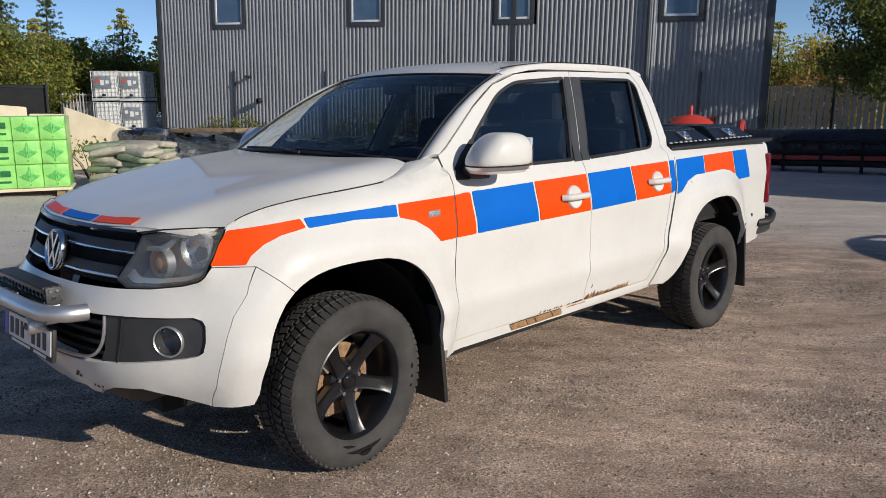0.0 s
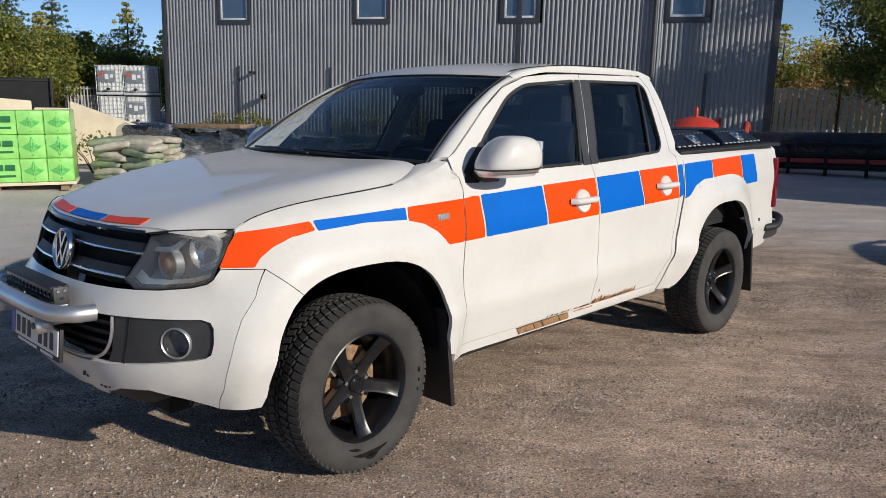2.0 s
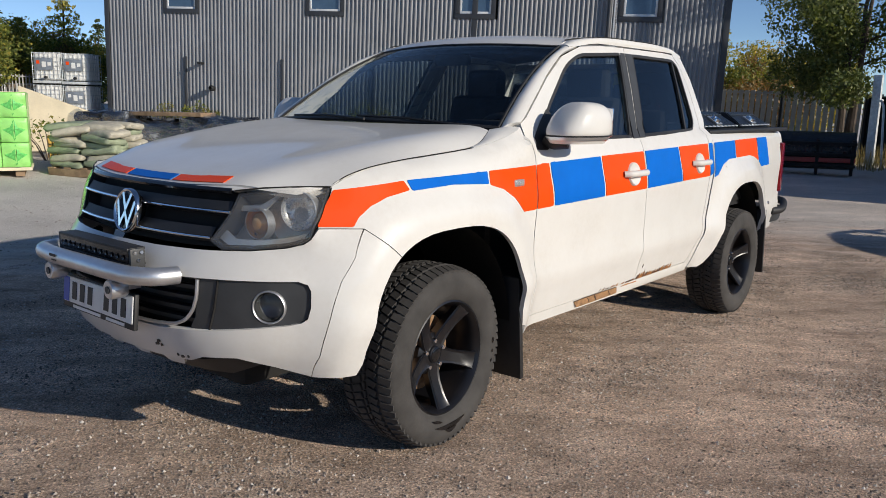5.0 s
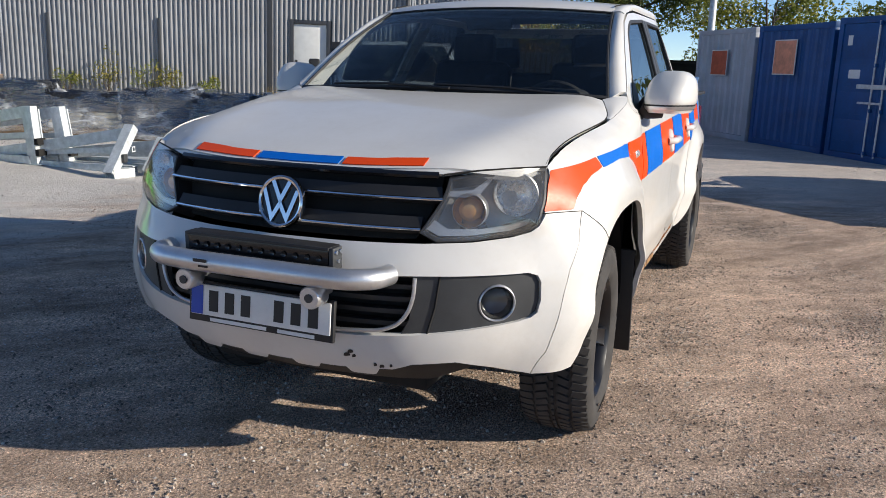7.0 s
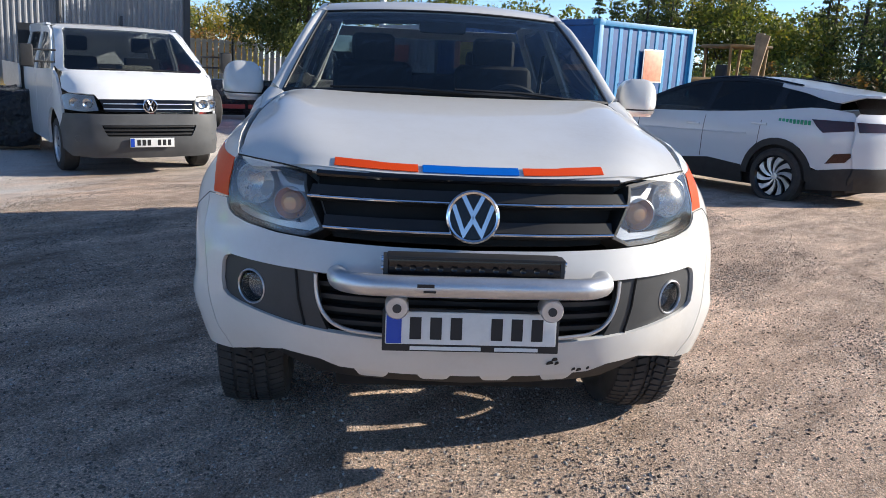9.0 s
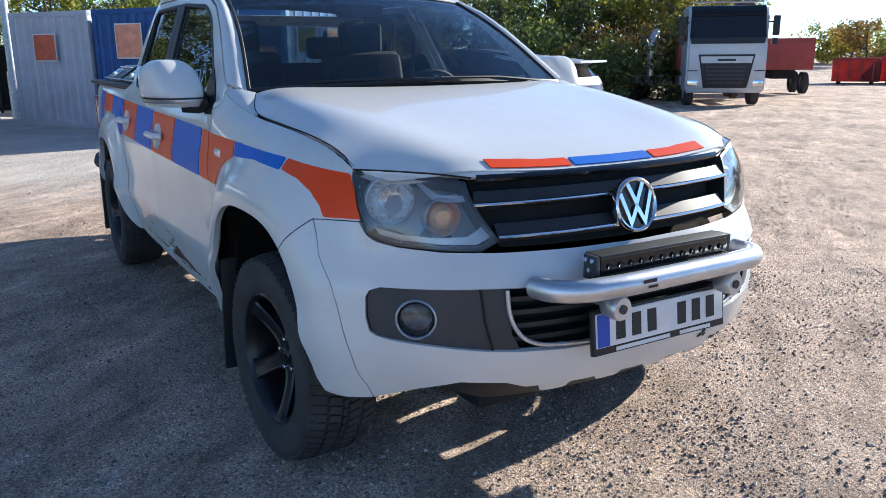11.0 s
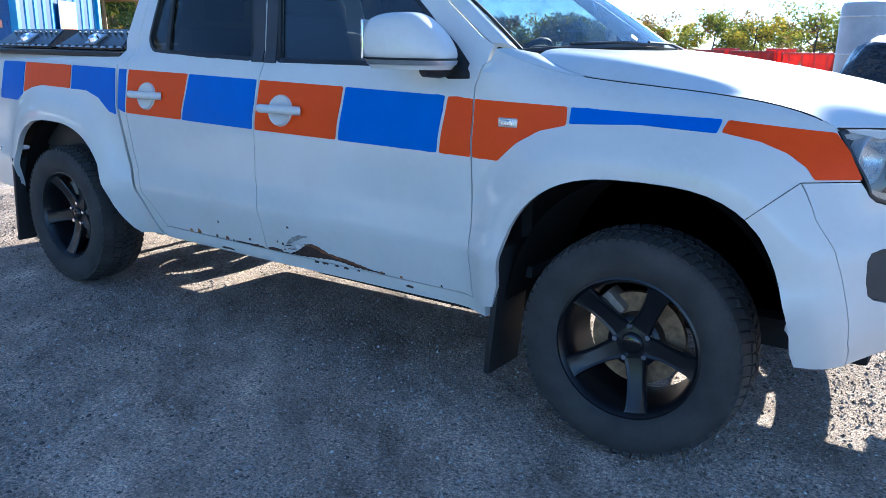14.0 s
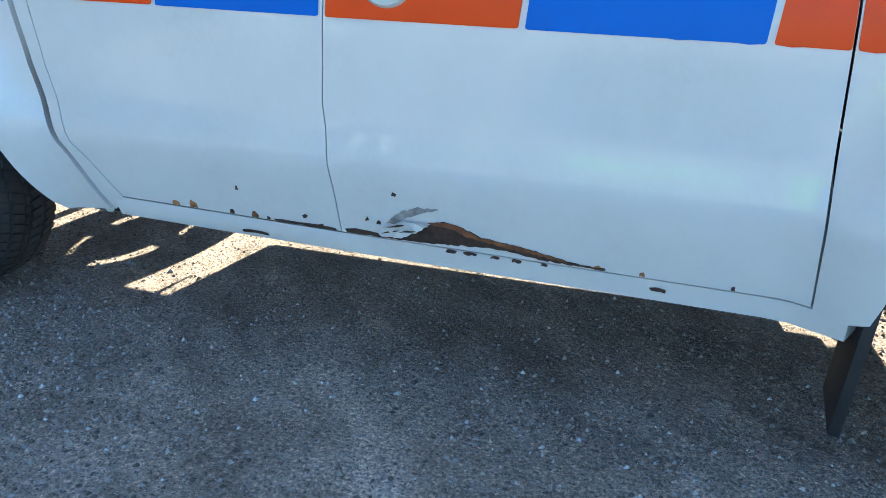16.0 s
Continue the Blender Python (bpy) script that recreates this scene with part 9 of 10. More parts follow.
        part("headrest", box_bm(-1.25, -1.13, y - 0.13, y + 0.13, 1.48, 1.68, 0.04), M_SEAT, s)
    part("parcel", box_bm(-0.05, 0.25, -0.18, 0.22, 1.22, 1.34, 0.05, seg=3), M_SACK, v, "pale folded bag on the dashboard")
    part("bed_floor", box_bm(-4.6, -2.5, -0.98, 0.98, 0.78, 0.88, 0.01), M_GALV, v)
    pair("drop_side", box_bm(-4.6, -2.5, 0.98, 1.01, 0.86, 1.25, 0.006), M_SATIN, v)
    part("headboard", box_bm(-2.56, -2.52, -0.98, 0.98, 0.88, 1.98, 0.01), M_BLACK_PL, v)
    for x in (0.0, -3.4):
        for sg in (1, -1):
            simple_wheel(v, x, sg * 0.815, 0.335, 0.335, 0.21, sg, 5)
    for sg in (1, -1):
        mi = part("mirror", box_bm(-0.07, 0.04, -0.075, 0.075, -0.135, 0.135, 0.03, seg=3), M_BLACK_PL, v, m=Matrix.Translation((0.12, sg * 1.21, 1.40)))
        for z in (-0.07, 0.07):
            part("mirror_arm", tube_bm([(-0.03, -sg * 0.08, z), (-0.06, -sg * 0.33, z)], 0.013, 6), M_BLACK_PL, mi)
    pl = part("number_plate", box_bm(0.934, 0.944, -0.26, 0.26, 0.375, 0.485, 0.004), M_PLATE_W, v, "white number plate with blue band and black bars")
    part("plate_band", box_bm(0.9445, 0.9455, -0.255, -0.21, 0.38, 0.48), M_PLATE_B, pl)
    for y in (-0.16, -0.10, -0.04, 0.08, 0.14, 0.20):
        part("plate_bar", box_bm(0.9445, 0.9455, y - 0.02, y + 0.02, 0.395, 0.465), M_INK, pl)
    for y0 in (-0.45, 0.1):
        part("wiper", tube_bm([front(y0 + 0.5, 1.27, 0.02), front(y0, 1.285, 0.015)], 0.010, 6), M_BLACK_PL, v)
    # the cab is a low-roof one
    for o in v.children:
        if o.name.startswith(("wheel", "mirror")):
            continue
        for q in o.data.vertices:
            if q.co.z > 1.25:
                q.co.z = 1.25 + (q.co.z - 1.25) * 0.80


van()


def crossover():
    rear, frontw = Vector((-6.652, 4.695)), Vector((-9.018, 3.255))
    head = (frontw - rear).normalized()
    left = Vector((-head.y, head.x))
    axle = frontw - left * 0.92
    mid = (rear + frontw) / 2 - left * 0.92
    m = Matrix.Translation((axle.x, axle.y, ground_z(mid.x, mid.y))) @ Matrix.Rotation(math.atan2(head.y, head.x), 4, "Z")
    v = thing("electric_crossover", "pale silver-white crossover with dark roof line and black cladding", "car", m)
    M_BODY = car_paint("silver_white_paint", (0.60, 0.625, 0.655), dirt_amt=0.12)
    WBI = -2.77
    c = (-1.4, 0, 0.8)
    bx = hermite([(-3.74, 0.74), (-3.58, 0.84), (-3.3, 0.895), (-2.77, 0.925), (-1.4, 0.93), (0.0, 0.925), (0.45, 0.88), (0.72, 0.76), (0.85, 0.55)])
    bz = hermite([(0.18, 0.93), (0.40, 0.975), (0.62, 0.985), (0.80, 1.0), (0.95, 0.995), (1.10, 0.965), (1.27, 0.915)])

    def yb(x, z):
        y = bx(x) * bz(min(z, 1.12))
        if z > 1.12:
            y -= (z - 1.12) * 0.46
        return y

    def sd(x, z, off=0.0):
        return Vector((x, yb(x, z) + off, z))

    def ar(cx, r=0.45, n=14):
        return [(cx + r * math.cos(math.pi * (1 - k / n)), 0.36 + r * math.sin(math.pi * (1 - k / n))) for k in range(n + 1)]

    belt = hermite([(-3.72, 1.20), (-3.45, 1.245), (-3.16, 1.260), (-2.86, 1.225), (-2.39, 1.172), (-1.61, 1.112), (-0.78, 1.075), (-0.30, 1.062), (0.05, 1.03), (0.45, 0.93), (0.68, 0.72)])
    shoulder = [(x, belt(x)) for x in np.linspace(0.60, -3.60, 26)]
    low = [(-3.72, 0.57), (-3.34, 0.50)] + [p for p in ar(WBI) if p[1] > 0.48] + [(-2.28, 0.44), (-1.74, 0.49), (-1.26, 0.44), (-0.5, 0.38)] + [p for p in ar(0.0) if p[1] > 0.44] + [(0.52, 0.42), (0.78, 0.40), (0.80, 0.56), (0.74, 0.68)]
    pair("body_side", sheet(low + shoulder + [(-3.71, 1.10)], sd, step=0.09, edge=0.05, thick=0.03, centre=c), M_BODY, v)
    for cx in (0.0, WBI):
        ring = [(x, max(z, 0.30)) for x, z in ar(cx, 0.495)] + ar(cx, 0.41)[::-1]
        pair("arch_trim", sheet(ring, lambda x, z: sd(x, z, 0.006), step=0.2, edge=0.05, thick=0.03, centre=c), M_BLACK_PL, v)
    sillp = [(-2.30, 0.21), (-0.46, 0.21), (-0.48, 0.38), (-1.26, 0.445), (-1.74, 0.495), (-2.27, 0.45)]
    pair("sill_cladding", sheet(sillp, lambda x, z: sd(x, z, 0.008), step=0.15, thick=0.03, centre=c), M_BLACK_PL, v)
    pair("rear_cladding", sheet([(-3.72, 0.575), (-3.72, 0.30), (-3.20, 0.25), (-3.20, 0.50), (-3.34, 0.515)], lambda x, z: sd(x, z, 0.006), step=0.12, thick=0.03, centre=c), M_BLACK_PL, v)
    pair("nose_cladding", sheet([(0.42, 0.24), (0.80, 0.26), (0.81, 0.40), (0.42, 0.42)], lambda x, z: sd(x, z, 0.006), step=0.12, thick=0.03, centre=c), M_BLACK_PL, v)
    roofl = hermite([(-3.74, 1.405), (-3.42, 1.445), (-3.05, 1.485), (-2.83, 1.505), (-2.5, 1.55), (-2.08, 1.585), (-1.73, 1.57), (-1.37, 1.53), (-1.07, 1.455), (-0.68, 1.30), (-0.30, 1.125), (0.0, 1.06)])
    head_line = hermite([(-3.38, 1.33), (-3.16, 1.375), (-2.98, 1.425), (-2.74, 1.465), (-2.5, 1.505), (-2.08, 1.535), (-1.73, 1.52), (-1.37, 1.475), (-1.07, 1.40), (-0.68, 1.245), (-0.36, 1.085)])
    gh = [(x, belt(x) + 0.004) for x in np.linspace(-0.40, -3.45, 18)] + [(x, head_line(x)) for x in np.linspace(-3.36, -0.40, 22)]
    for o in pair("side_glass", sheet(gh, lambda x, z: sd(x, z, -0.01), step=0.12, thick=0.006, centre=c), M_GLASS_DD, v):
        o.visible_shadow = False
    for a, b in ((-1.58, -1.68), (-2.58, -2.70), (-3.12, -3.40)):
        q = [(a, belt(a) + 0.003), (a - 0.04, head_line(a - 0.04) - 0.004), (min(b - 0.04, a - 0.1), head_line(min(b - 0.04, a - 0.1)) - 0.004), (b, belt(b) + 0.003)]
        pair("pillar_cover", sheet(q, lambda x, z: sd(x, z, -0.004), step=0.15, thick=0.006, centre=c), M_GLOSS_BLK, v)
    edge = [(x, roofl(x)) for x in np.linspace(-0.20, -2.60, 22)] + [(x, head_line(x) + 0.002) for x in np.linspace(-2.60, -0.40, 22)]
    pair("roof_rail", sheet(edge, lambda x, z: sd(x, z, 0.0), step=0.2, edge=0.06, thick=0.03, centre=c), M_GLOSS_BLK, v)
    edge = [(x, roofl(x)) for x in np.linspace(-2.605, -3.66, 12)] + [(x, head_line(x) + 0.002) for x in np.linspace(-3.42, -2.605, 12)]
    pair("rear_quarter", sheet(edge, lambda x, z: sd(x, z, 0.0), step=0.1, edge=0.05, thick=0.03, centre=c), M_BODY, v)
    pair("roof_bar", tube_bm([sd(x, roofl(x) + 0.012, -0.06) for x in np.linspace(-1.45, -2.85, 12)], 0.016, 8), M_GLOSS_BLK, v)
    b = bmesh.new()
    g = []
    for x in np.linspace(-1.30, -3.70, 16):
        w = yb(x, roofl(x)) - 0.01
        g.append([b.verts.new((x, w * t, roofl(x) + 0.03 * (1 - t * t))) for t in np.linspace(-1, 1, 11)])
    for r0, r1 in zip(g, g[1:]):
        for j in range(10):
            b.faces.new((r0[j], r0[j + 1], r1[j + 1], r1[j]))
    bmesh.ops.solidify(b, geom=b.faces[:], thickness=0.02)
    part("roof_panel", b, M_BODY, v)
    b = bmesh.new()
    g = []
    for x in np.linspace(-0.12, -1.32, 10):
        w = yb(x, roofl(x)) - 0.02
        g.append([b.verts.new((x + 0.14 * (1 - t * t), w * t, roofl(x) + 0.02 * (1 - t * t))) for t in np.linspace(-1, 1, 11)])
    for r0, r1 in zip(g, g[1:]):
        for j in range(10):
            b.faces.new((r0[j], r0[j + 1], r1[j + 1], r1[j]))
    bmesh.ops.solidify(b, geom=b.faces[:], thickness=0.006)
    part("windscreen", b, M_GLASS_DD, v).visible_shadow = False
    b = bmesh.new()
    g = []
    for x in np.linspace(-0.36, 0.78, 14):
        w = bx(x) * 0.955
        zt = belt(min(x, 0.68)) + 0.002 - 0.10 * sstep(0.64, 0.80, x)
        g.append([b.verts.new((x + 0.03 * (1 - t * t), w * t, zt + 0.05 * (1 - t * t))) for t in np.linspace(-1, 1, 11)])
    for r0, r1 in zip(g, g[1:]):
        for j in range(10):
            b.faces.new((r0[j], r0[j + 1], r1[j + 1], r1[j]))
    bmesh.ops.solidify(b, geom=b.faces[:], thickness=0.02)
    part("hood", b, M_BODY, v)

    def back(y, z, off=0.0):
        xb = hermite([(0.2, -3.76), (0.5, -3.88), (0.90, -3.90), (1.15, -3.86), (1.22, -3.80), (1.45, -3.52)])(z)
        return Vector((xb + 0.22 * (abs(y) / 0.85) ** 2.4 - off, y, z))

    def sym(half):
        return half + [(-y, z) for y, z in half[::-1] if abs(y) > 1e-6]

    part("rear_panel", sheet(sym([(0, 0.57), (0.78, 0.57), (0.83, 0.80), (0.80, 1.17), (0.72, 1.215), (0, 1.215)]), back, step=0.1, thick=0.03, centre=c), M_BODY, v)
    part("rear_bumper", sheet(sym([(0, 0.26), (0.74, 0.27), (0.80, 0.42), (0.78, 0.565), (0, 0.565)]), lambda y, z: back(y, z, 0.01), step=0.1, thick=0.03, centre=c), M_BLACK_PL, v)
    part("rear_glass", sheet(sym([(0, 1.22), (0.70, 1.22), (0.62, 1.40), (0, 1.43)]), back, step=0.1, thick=0.006, centre=c), M_GLASS_DD, v)
    part("rear_spoiler", box_bm(-3.84, -3.45, -0.62, 0.62, 1.405, 1.44, 0.015), M_BODY, v)
    part("light_strip", sheet(sym([(0, 1.03), (0.78, 1.0), (0.80, 1.12), (0, 1.10)]), lambda y, z: back(y, z, 0.012), step=0.1, thick=0.02, centre=c), M_TAIL_D, v, "dark red tail light across the rear")
    for o in pair("tail_light", sheet([(-3.70, 1.02), (-3.33, 0.97), (-3.25, 1.03), (-3.16, 1.12), (-3.70, 1.125)], lambda x, z: sd(x, z, 0.008), step=0.1, thick=0.02, centre=c), M_TAIL_D, v, "dark red tail light"):
        pass
    pair("rear_reflector", sheet([(-3.40, 0.60), (-3.62, 0.635), (-3.71, 0.76), (-3.49, 0.725)], lambda x, z: sd(x, z, 0.006), step=0.1, thick=0.02, centre=c), M_TAIL_D, v)
    part("plate_recess", sheet(sym([(0, 0.66), (0.30, 0.66), (0.30, 0.80), (0, 0.80)]), lambda y, z: back(y, z, 0.008), step=0.1, thick=0.01, centre=c), M_PLATE_W, v)
    for x in (0.0, WBI):
        for sg in (1, -1):
            simple_wheel(v, x, sg * 0.80, 0.36, 0.36, 0.235, sg, 10, M_SATIN, True)
    part("floor_pan", box_bm(-3.5, 0.6, -0.78, 0.78, 0.2, 0.34), M_UNDER, v)
    for cx in (0.0, WBI):
        part("wheel_housing", box_bm(cx - 0.46, cx + 0.46, -0.86, 0.86, 0.34, 0.84, 0.06), M_UNDER, v)
    for x, z in ((-1.34, 0.935), (-2.36, 1.012)):
        pair("door_handle", box_bm(x - 0.22, x, yb(x, z) - 0.01, yb(x, z) + 0.010, z - 0.018, z + 0.014, 0.006), M_SATIN, v)
    for x in (-0.44, -1.60, -2.46):
        pair("door_seam", sheet([(x, 0.50), (x - 0.008, 0.50), (x - 0.038, 1.06), (x - 0.03, 1.06)], lambda xx, z: sd(xx, z, 0.0015), step=0.1, thick=0.002, centre=c), M_INK, v)
    pair("waist_crease", tube_bm([sd(x, 0.80 - 0.03 * x, 0.004) for x in np.linspace(-0.6, -2.3, 12)], 0.008, 6), M_BODY, v)
    for sg in (1, -1):
        mi = part("mirror", shell_bm(0.10, 0.11, 0.075), M_GLOSS_BLK, v, m=Matrix.Translation((-0.60, sg * 1.03, 1.135)))
        part("mirror_foot", tube_bm([(0, -sg * 0.08, -0.05), (0, -sg * 0.16, -0.06)], 0.03, 8), M_GLOSS_BLK, mi)
    for y in (-0.38, 0.38):
        s = part("seat", join_bm(box_bm(-1.75, -1.25, y - 0.24, y + 0.24, 0.55, 0.72, 0.05), box_bm(-1.92, -1.75, y - 0.24, y + 0.24, 0.66, 1.22, 0.06)), M_SEAT, v)
        part("headrest", box_bm(-1.94, -1.83, y - 0.12, y + 0.12, 1.24, 1.40, 0.04), M_SEAT, s)
    m_t = Matrix.Translation(sd(-2.95, 1.075, 0.004)) @ Matrix.Rotation(radians(180), 4, "Z") @ Matrix.Rotation(radians(90), 4, "X")
    bars = bmesh.new()
    for k in range(9):
        box_bm(-0.22 + 0.05 * k, -0.185 + 0.05 * k, -0.03, 0.025, 0.0, 0.003, bm=bars, m=m_t)
    part("side_mark", bars, simple("green_print", (0.02, 0.30, 0.16), 0.4), v, "small green company mark")


crossover()

# ---- the lorry and what stands by it ----
M_LORRY = simple("off_white_lorry_paint", (0.55, 0.55, 0.53), 0.35, var=0.1, scale=2, coat=0.3)
M_RED = simple("red_steel_paint", (0.34, 0.045, 0.035), 0.5, var=0.25, scale=1.6, bump_s=0.1, bump_scale=20)
M_RED_B = simple("bright_red_paint", (0.62, 0.055, 0.03), 0.45, var=0.2, scale=1.6)


def lorry():
    q = polar(2.26, -2.02, 129.0, 28.0)
    yaw = math.degrees(math.atan2(-2.02 - q[1], 2.26 - q[0])) + 9
    v = thing("tipper_lorry", "off-white lorry with black grille and red tipping bed", "truck", pose(q[0], q[1], ground_z(*q), 0, 0, yaw) @ Matrix.Diagonal((1, 1, 1.07, 1)))
    def prism(profile, w, bev):
        b = bmesh.new()
        ends = [[b.verts.new((x, y, z)) for x, z in profile] for y in (-w, w)]
        b.faces.new(ends[0])
        b.faces.new(ends[1][::-1])
        n = len(profile)
        for k in range(n):
            b.faces.new((ends[0][k], ends[1][k], ends[1][(k + 1) % n], ends[0][(k + 1) % n]))
        bmesh.ops.recalc_face_normals(b, faces=b.faces[:])
        bmesh.ops.bevel(b, geom=b.edges[:], offset=bev, segments=3, affect="EDGES")
        return b

    def front(z):
        return float(np.interp(z, [0.4, 0.8, 1.6, 1.95, 2.8], [0.02, 0.09, 0.07, 0.03, -0.20]))

    def face_panel(y0, y1, z0, z1, off, taper=0.0):
        return sheet([(y0, z1), (y1, z1), (y1 - taper, z0), (y0 + taper, z0)], lambda y, z: Vector((front(z) + off, y, z)), step=0.2, edge=0.1, thick=0.03, centre=(-0.5, 0, 1.6))

    part("cab", prism([(-2.0, 0.95), (-1.5, 0.95), (-1.42, 0.40), (-0.05, 0.40), (0.05, 0.50), (0.09, 0.80), (0.07, 1.60), (0.03, 1.95), (-0.20, 2.82), (-0.36, 3.0), (-2.0, 3.06)], 1.24, 0.07), M_LORRY, v)
    part("roof_visor", prism([(-0.05, 2.72), (-0.24, 2.94), (-0.36, 3.0), (-0.30, 2.84), (-0.17, 2.70)], 1.15, 0.015), M_GLOSS_BLK, v)
    part("roof_rail", tube_bm([(-0.5, -1.1, 3.0), (-0.45, -1.1, 3.10), (-0.45, 1.1, 3.10), (-0.5, 1.1, 3.0)], 0.03, 6), M_SATIN, v)
    part("windscreen", face_panel(-1.15, 1.15, 2.05, 2.78, 0.02, -0.03), M_GLOSS_BLK, v, "dark lorry windscreen")
    part("scuttle", face_panel(-1.17, 1.17, 1.88, 2.05, 0.03, 0.04), M_BLACK_PL, v)
    g = part("grille", face_panel(-0.88, 0.88, 0.56, 1.56, 0.02, 0.20), M_BLACK_PL, v)
    part("grille_panel", face_panel(-0.82, 0.82, 1.30, 1.50, 0.04, 0.05), M_LORRY, g)
    part("maker_mark", face_panel(-0.28, 0.28, 1.36, 1.43, 0.055), M_DGREY_PL, g)
    for k in range(5):
        part("grille_bar", face_panel(-0.62 + 0.02 * k, 0.62 - 0.02 * k, 1.16 - 0.12 * k, 1.22 - 0.12 * k, 0.05), M_DGREY_PL, g)
    for sg in (1, -1):
        part("character_line", face_panel(min(sg * 0.88, sg * 1.2), max(sg * 0.88, sg * 1.2), 1.06, 1.09, 0.012), M_BLACK_PL, v)
    for sg in (1, -1):
        part("headlight", box_bm(0.03, 0.105, sg * 1.02 - 0.17, sg * 1.02 + 0.17, 0.60, 0.80, 0.04), M_CHROME, v)
        mi = part("mirror", box_bm(-0.12, 0.06, sg * 1.46 - 0.1, sg * 1.46 + 0.1, 2.10, 2.68, 0.04), M_BLACK_PL, v)
        part("lower_mirror", box_bm(-0.12, 0.06, sg * 1.44 - 0.09, sg * 1.44 + 0.09, 1.84, 2.04, 0.04), M_BLACK_PL, mi)
        part("mirror_arm", tube_bm([(-0.05, sg * 1.22, 2.5), (-0.02, sg * 1.44, 2.5)], 0.03, 6), M_BLACK_PL, mi)
        part("side_window", box_bm(-0.95, -0.2, sg * 1.255 - 0.01, sg * 1.255 + 0.01, 1.95, 2.7, 0.005), M_GLOSS_BLK, v)
        part("side_skirt", box_bm(-6.0, -2.3, sg * 1.18 - 0.03, sg * 1.18 + 0.03, 0.55, 0.85, 0.02), M_SATIN, v)
        for x in (-0.95, -4.9, -6.25):
            simple_wheel(v, x, sg * 1.05, 0.52, 0.52, 0.32, sg, 6)
    part("chassis", box_bm(-8.0, -0.5, -0.45, 0.45, 0.7, 0.98, 0.02), M_UNDER, v)
    part("crane_column", box_bm(-2.7, -2.2, -0.5, 0.5, 1.0, 2.6, 0.06), M_RED, v)
    part("crane_arm", tube_bm(round_path([(-2.45, 0.2, 2.6), (-2.45, 0.5, 3.05), (-2.5, 1.0, 3.2), (-2.5, 1.25, 3.0)], 0.15), 0.09, 8), M_BLACK_PL, v)
    part("tipping_bed", box_bm(-8.2, -2.9, -1.25, 1.25, 1.05, 2.15, 0.04), M_RED, v)
    for k in range(7):
        for sg in (1, -1):
            part("bed_rib", box_bm(-8.0 + 0.8 * k, -7.9 + 0.8 * k, sg * 1.25, sg * 1.25 + sg * 0.05 if sg > 0 else sg * 1.25 + 0.0, 1.08, 2.1) if sg > 0 else box_bm(-8.0 + 0.8 * k, -7.9 + 0.8 * k, -1.30, -1.25, 1.08, 2.1), M_RED, v)
    t = polar(2.26, -2.02, 125.6, 40)
    tr = thing("red_trailer", "dark red tipping trailer behind the lorry", "trailer", pose(t[0], t[1], ground_z(*t), 0, 0, yaw + 4))
    part("bed", box_bm(-3.0, 0, -1.25, 1.25, 1.1, 2.5, 0.04), M_RED, tr)
    part("chassis", box_bm(-2.9, -0.1, -0.5, 0.5, 0.7, 1.08), M_UNDER, tr)
    for x in (-0.7, -2.2):
        for sg in (1, -1):
            simple_wheel(tr, x, sg * 1.05, 0.5, 0.5, 0.3, sg, 6)


lorry()


def skip(az, d, w, h, mat, twist=0.0):
    q = polar(1.76, -2.57, az, d)
    s = thing("roll_off_skip", "dark red roll-off skip with vertical ribs", "skip", pose(q[0], q[1], ground_z(*q), 0, 0, az + 180 + twist), "red skips")
    b = bmesh.new()
    L = 5.0
    vs = [b.verts.new(c) for c in ((0, -w / 2, 0.18), (0, w / 2, 0.18), (0.15, w / 2, h), (0.15, -w / 2, h), (-L, -w / 2, 0.18), (-L, w / 2, 0.18), (-L, w / 2, h), (-L, -w / 2, h))]
    for f in ((0, 1, 2, 3), (5, 4, 7, 6), (1, 5, 6, 2), (4, 0, 3, 7), (4, 5, 1, 0)):
        b.faces.new([vs[i] for i in f])
    bmesh.ops.solidify(b, geom=b.faces[:], thickness=0.06)
    part("body", b, mat, s)
    part("top_rail", box_bm(0.10, 0.24, -w / 2, w / 2, h - 0.1, h + 0.02, 0.01), mat, s)
    for k in range(4):
        y = -w / 2 + w * (k + 0.5) / 4
        part("rib", box_bm(0.0, 0.20, y - 0.05, y + 0.05, 0.2, h - 0.1, 0.01), mat, s)
    for sg in (-1, 1):
        part("skid_roller", lathe_bm([(0.0, -0.12), (0.12, -0.12), (0.12, 0.12), (0.0, 0.12)], 12, m=Matrix.Translation((-0.3, sg * w * 0.35, 0.12))), M_UNDER, s)
    return s


for k, (az, w) in enumerate(((121.0, 2.9), (118.2, 3.2), (115.2, 3.2), (112.0, 3.3), (108.6, 3.6), (105.2, 3.0), (101.8, 3.3), (98.6, 3.2), (95.0, 3.4))):
    skip(az, 62 + (k % 3), w, (1.75, 1.85, 2.0, 1.8, 1.95, 1.9, 1.8, 1.9, 1.85)[k], (M_RED, M_RED, M_RED_B, M_RED)[k % 4], (k * 37 % 9) - 4)
for k, (az, w) in enumerate(((116.9, 2.0), (113.6, 2.2), (110.3, 2.2), (106.8, 2.0), (103.4, 2.2))):
    skip(az, 68, w, 2.15, M_RED_B, 0)

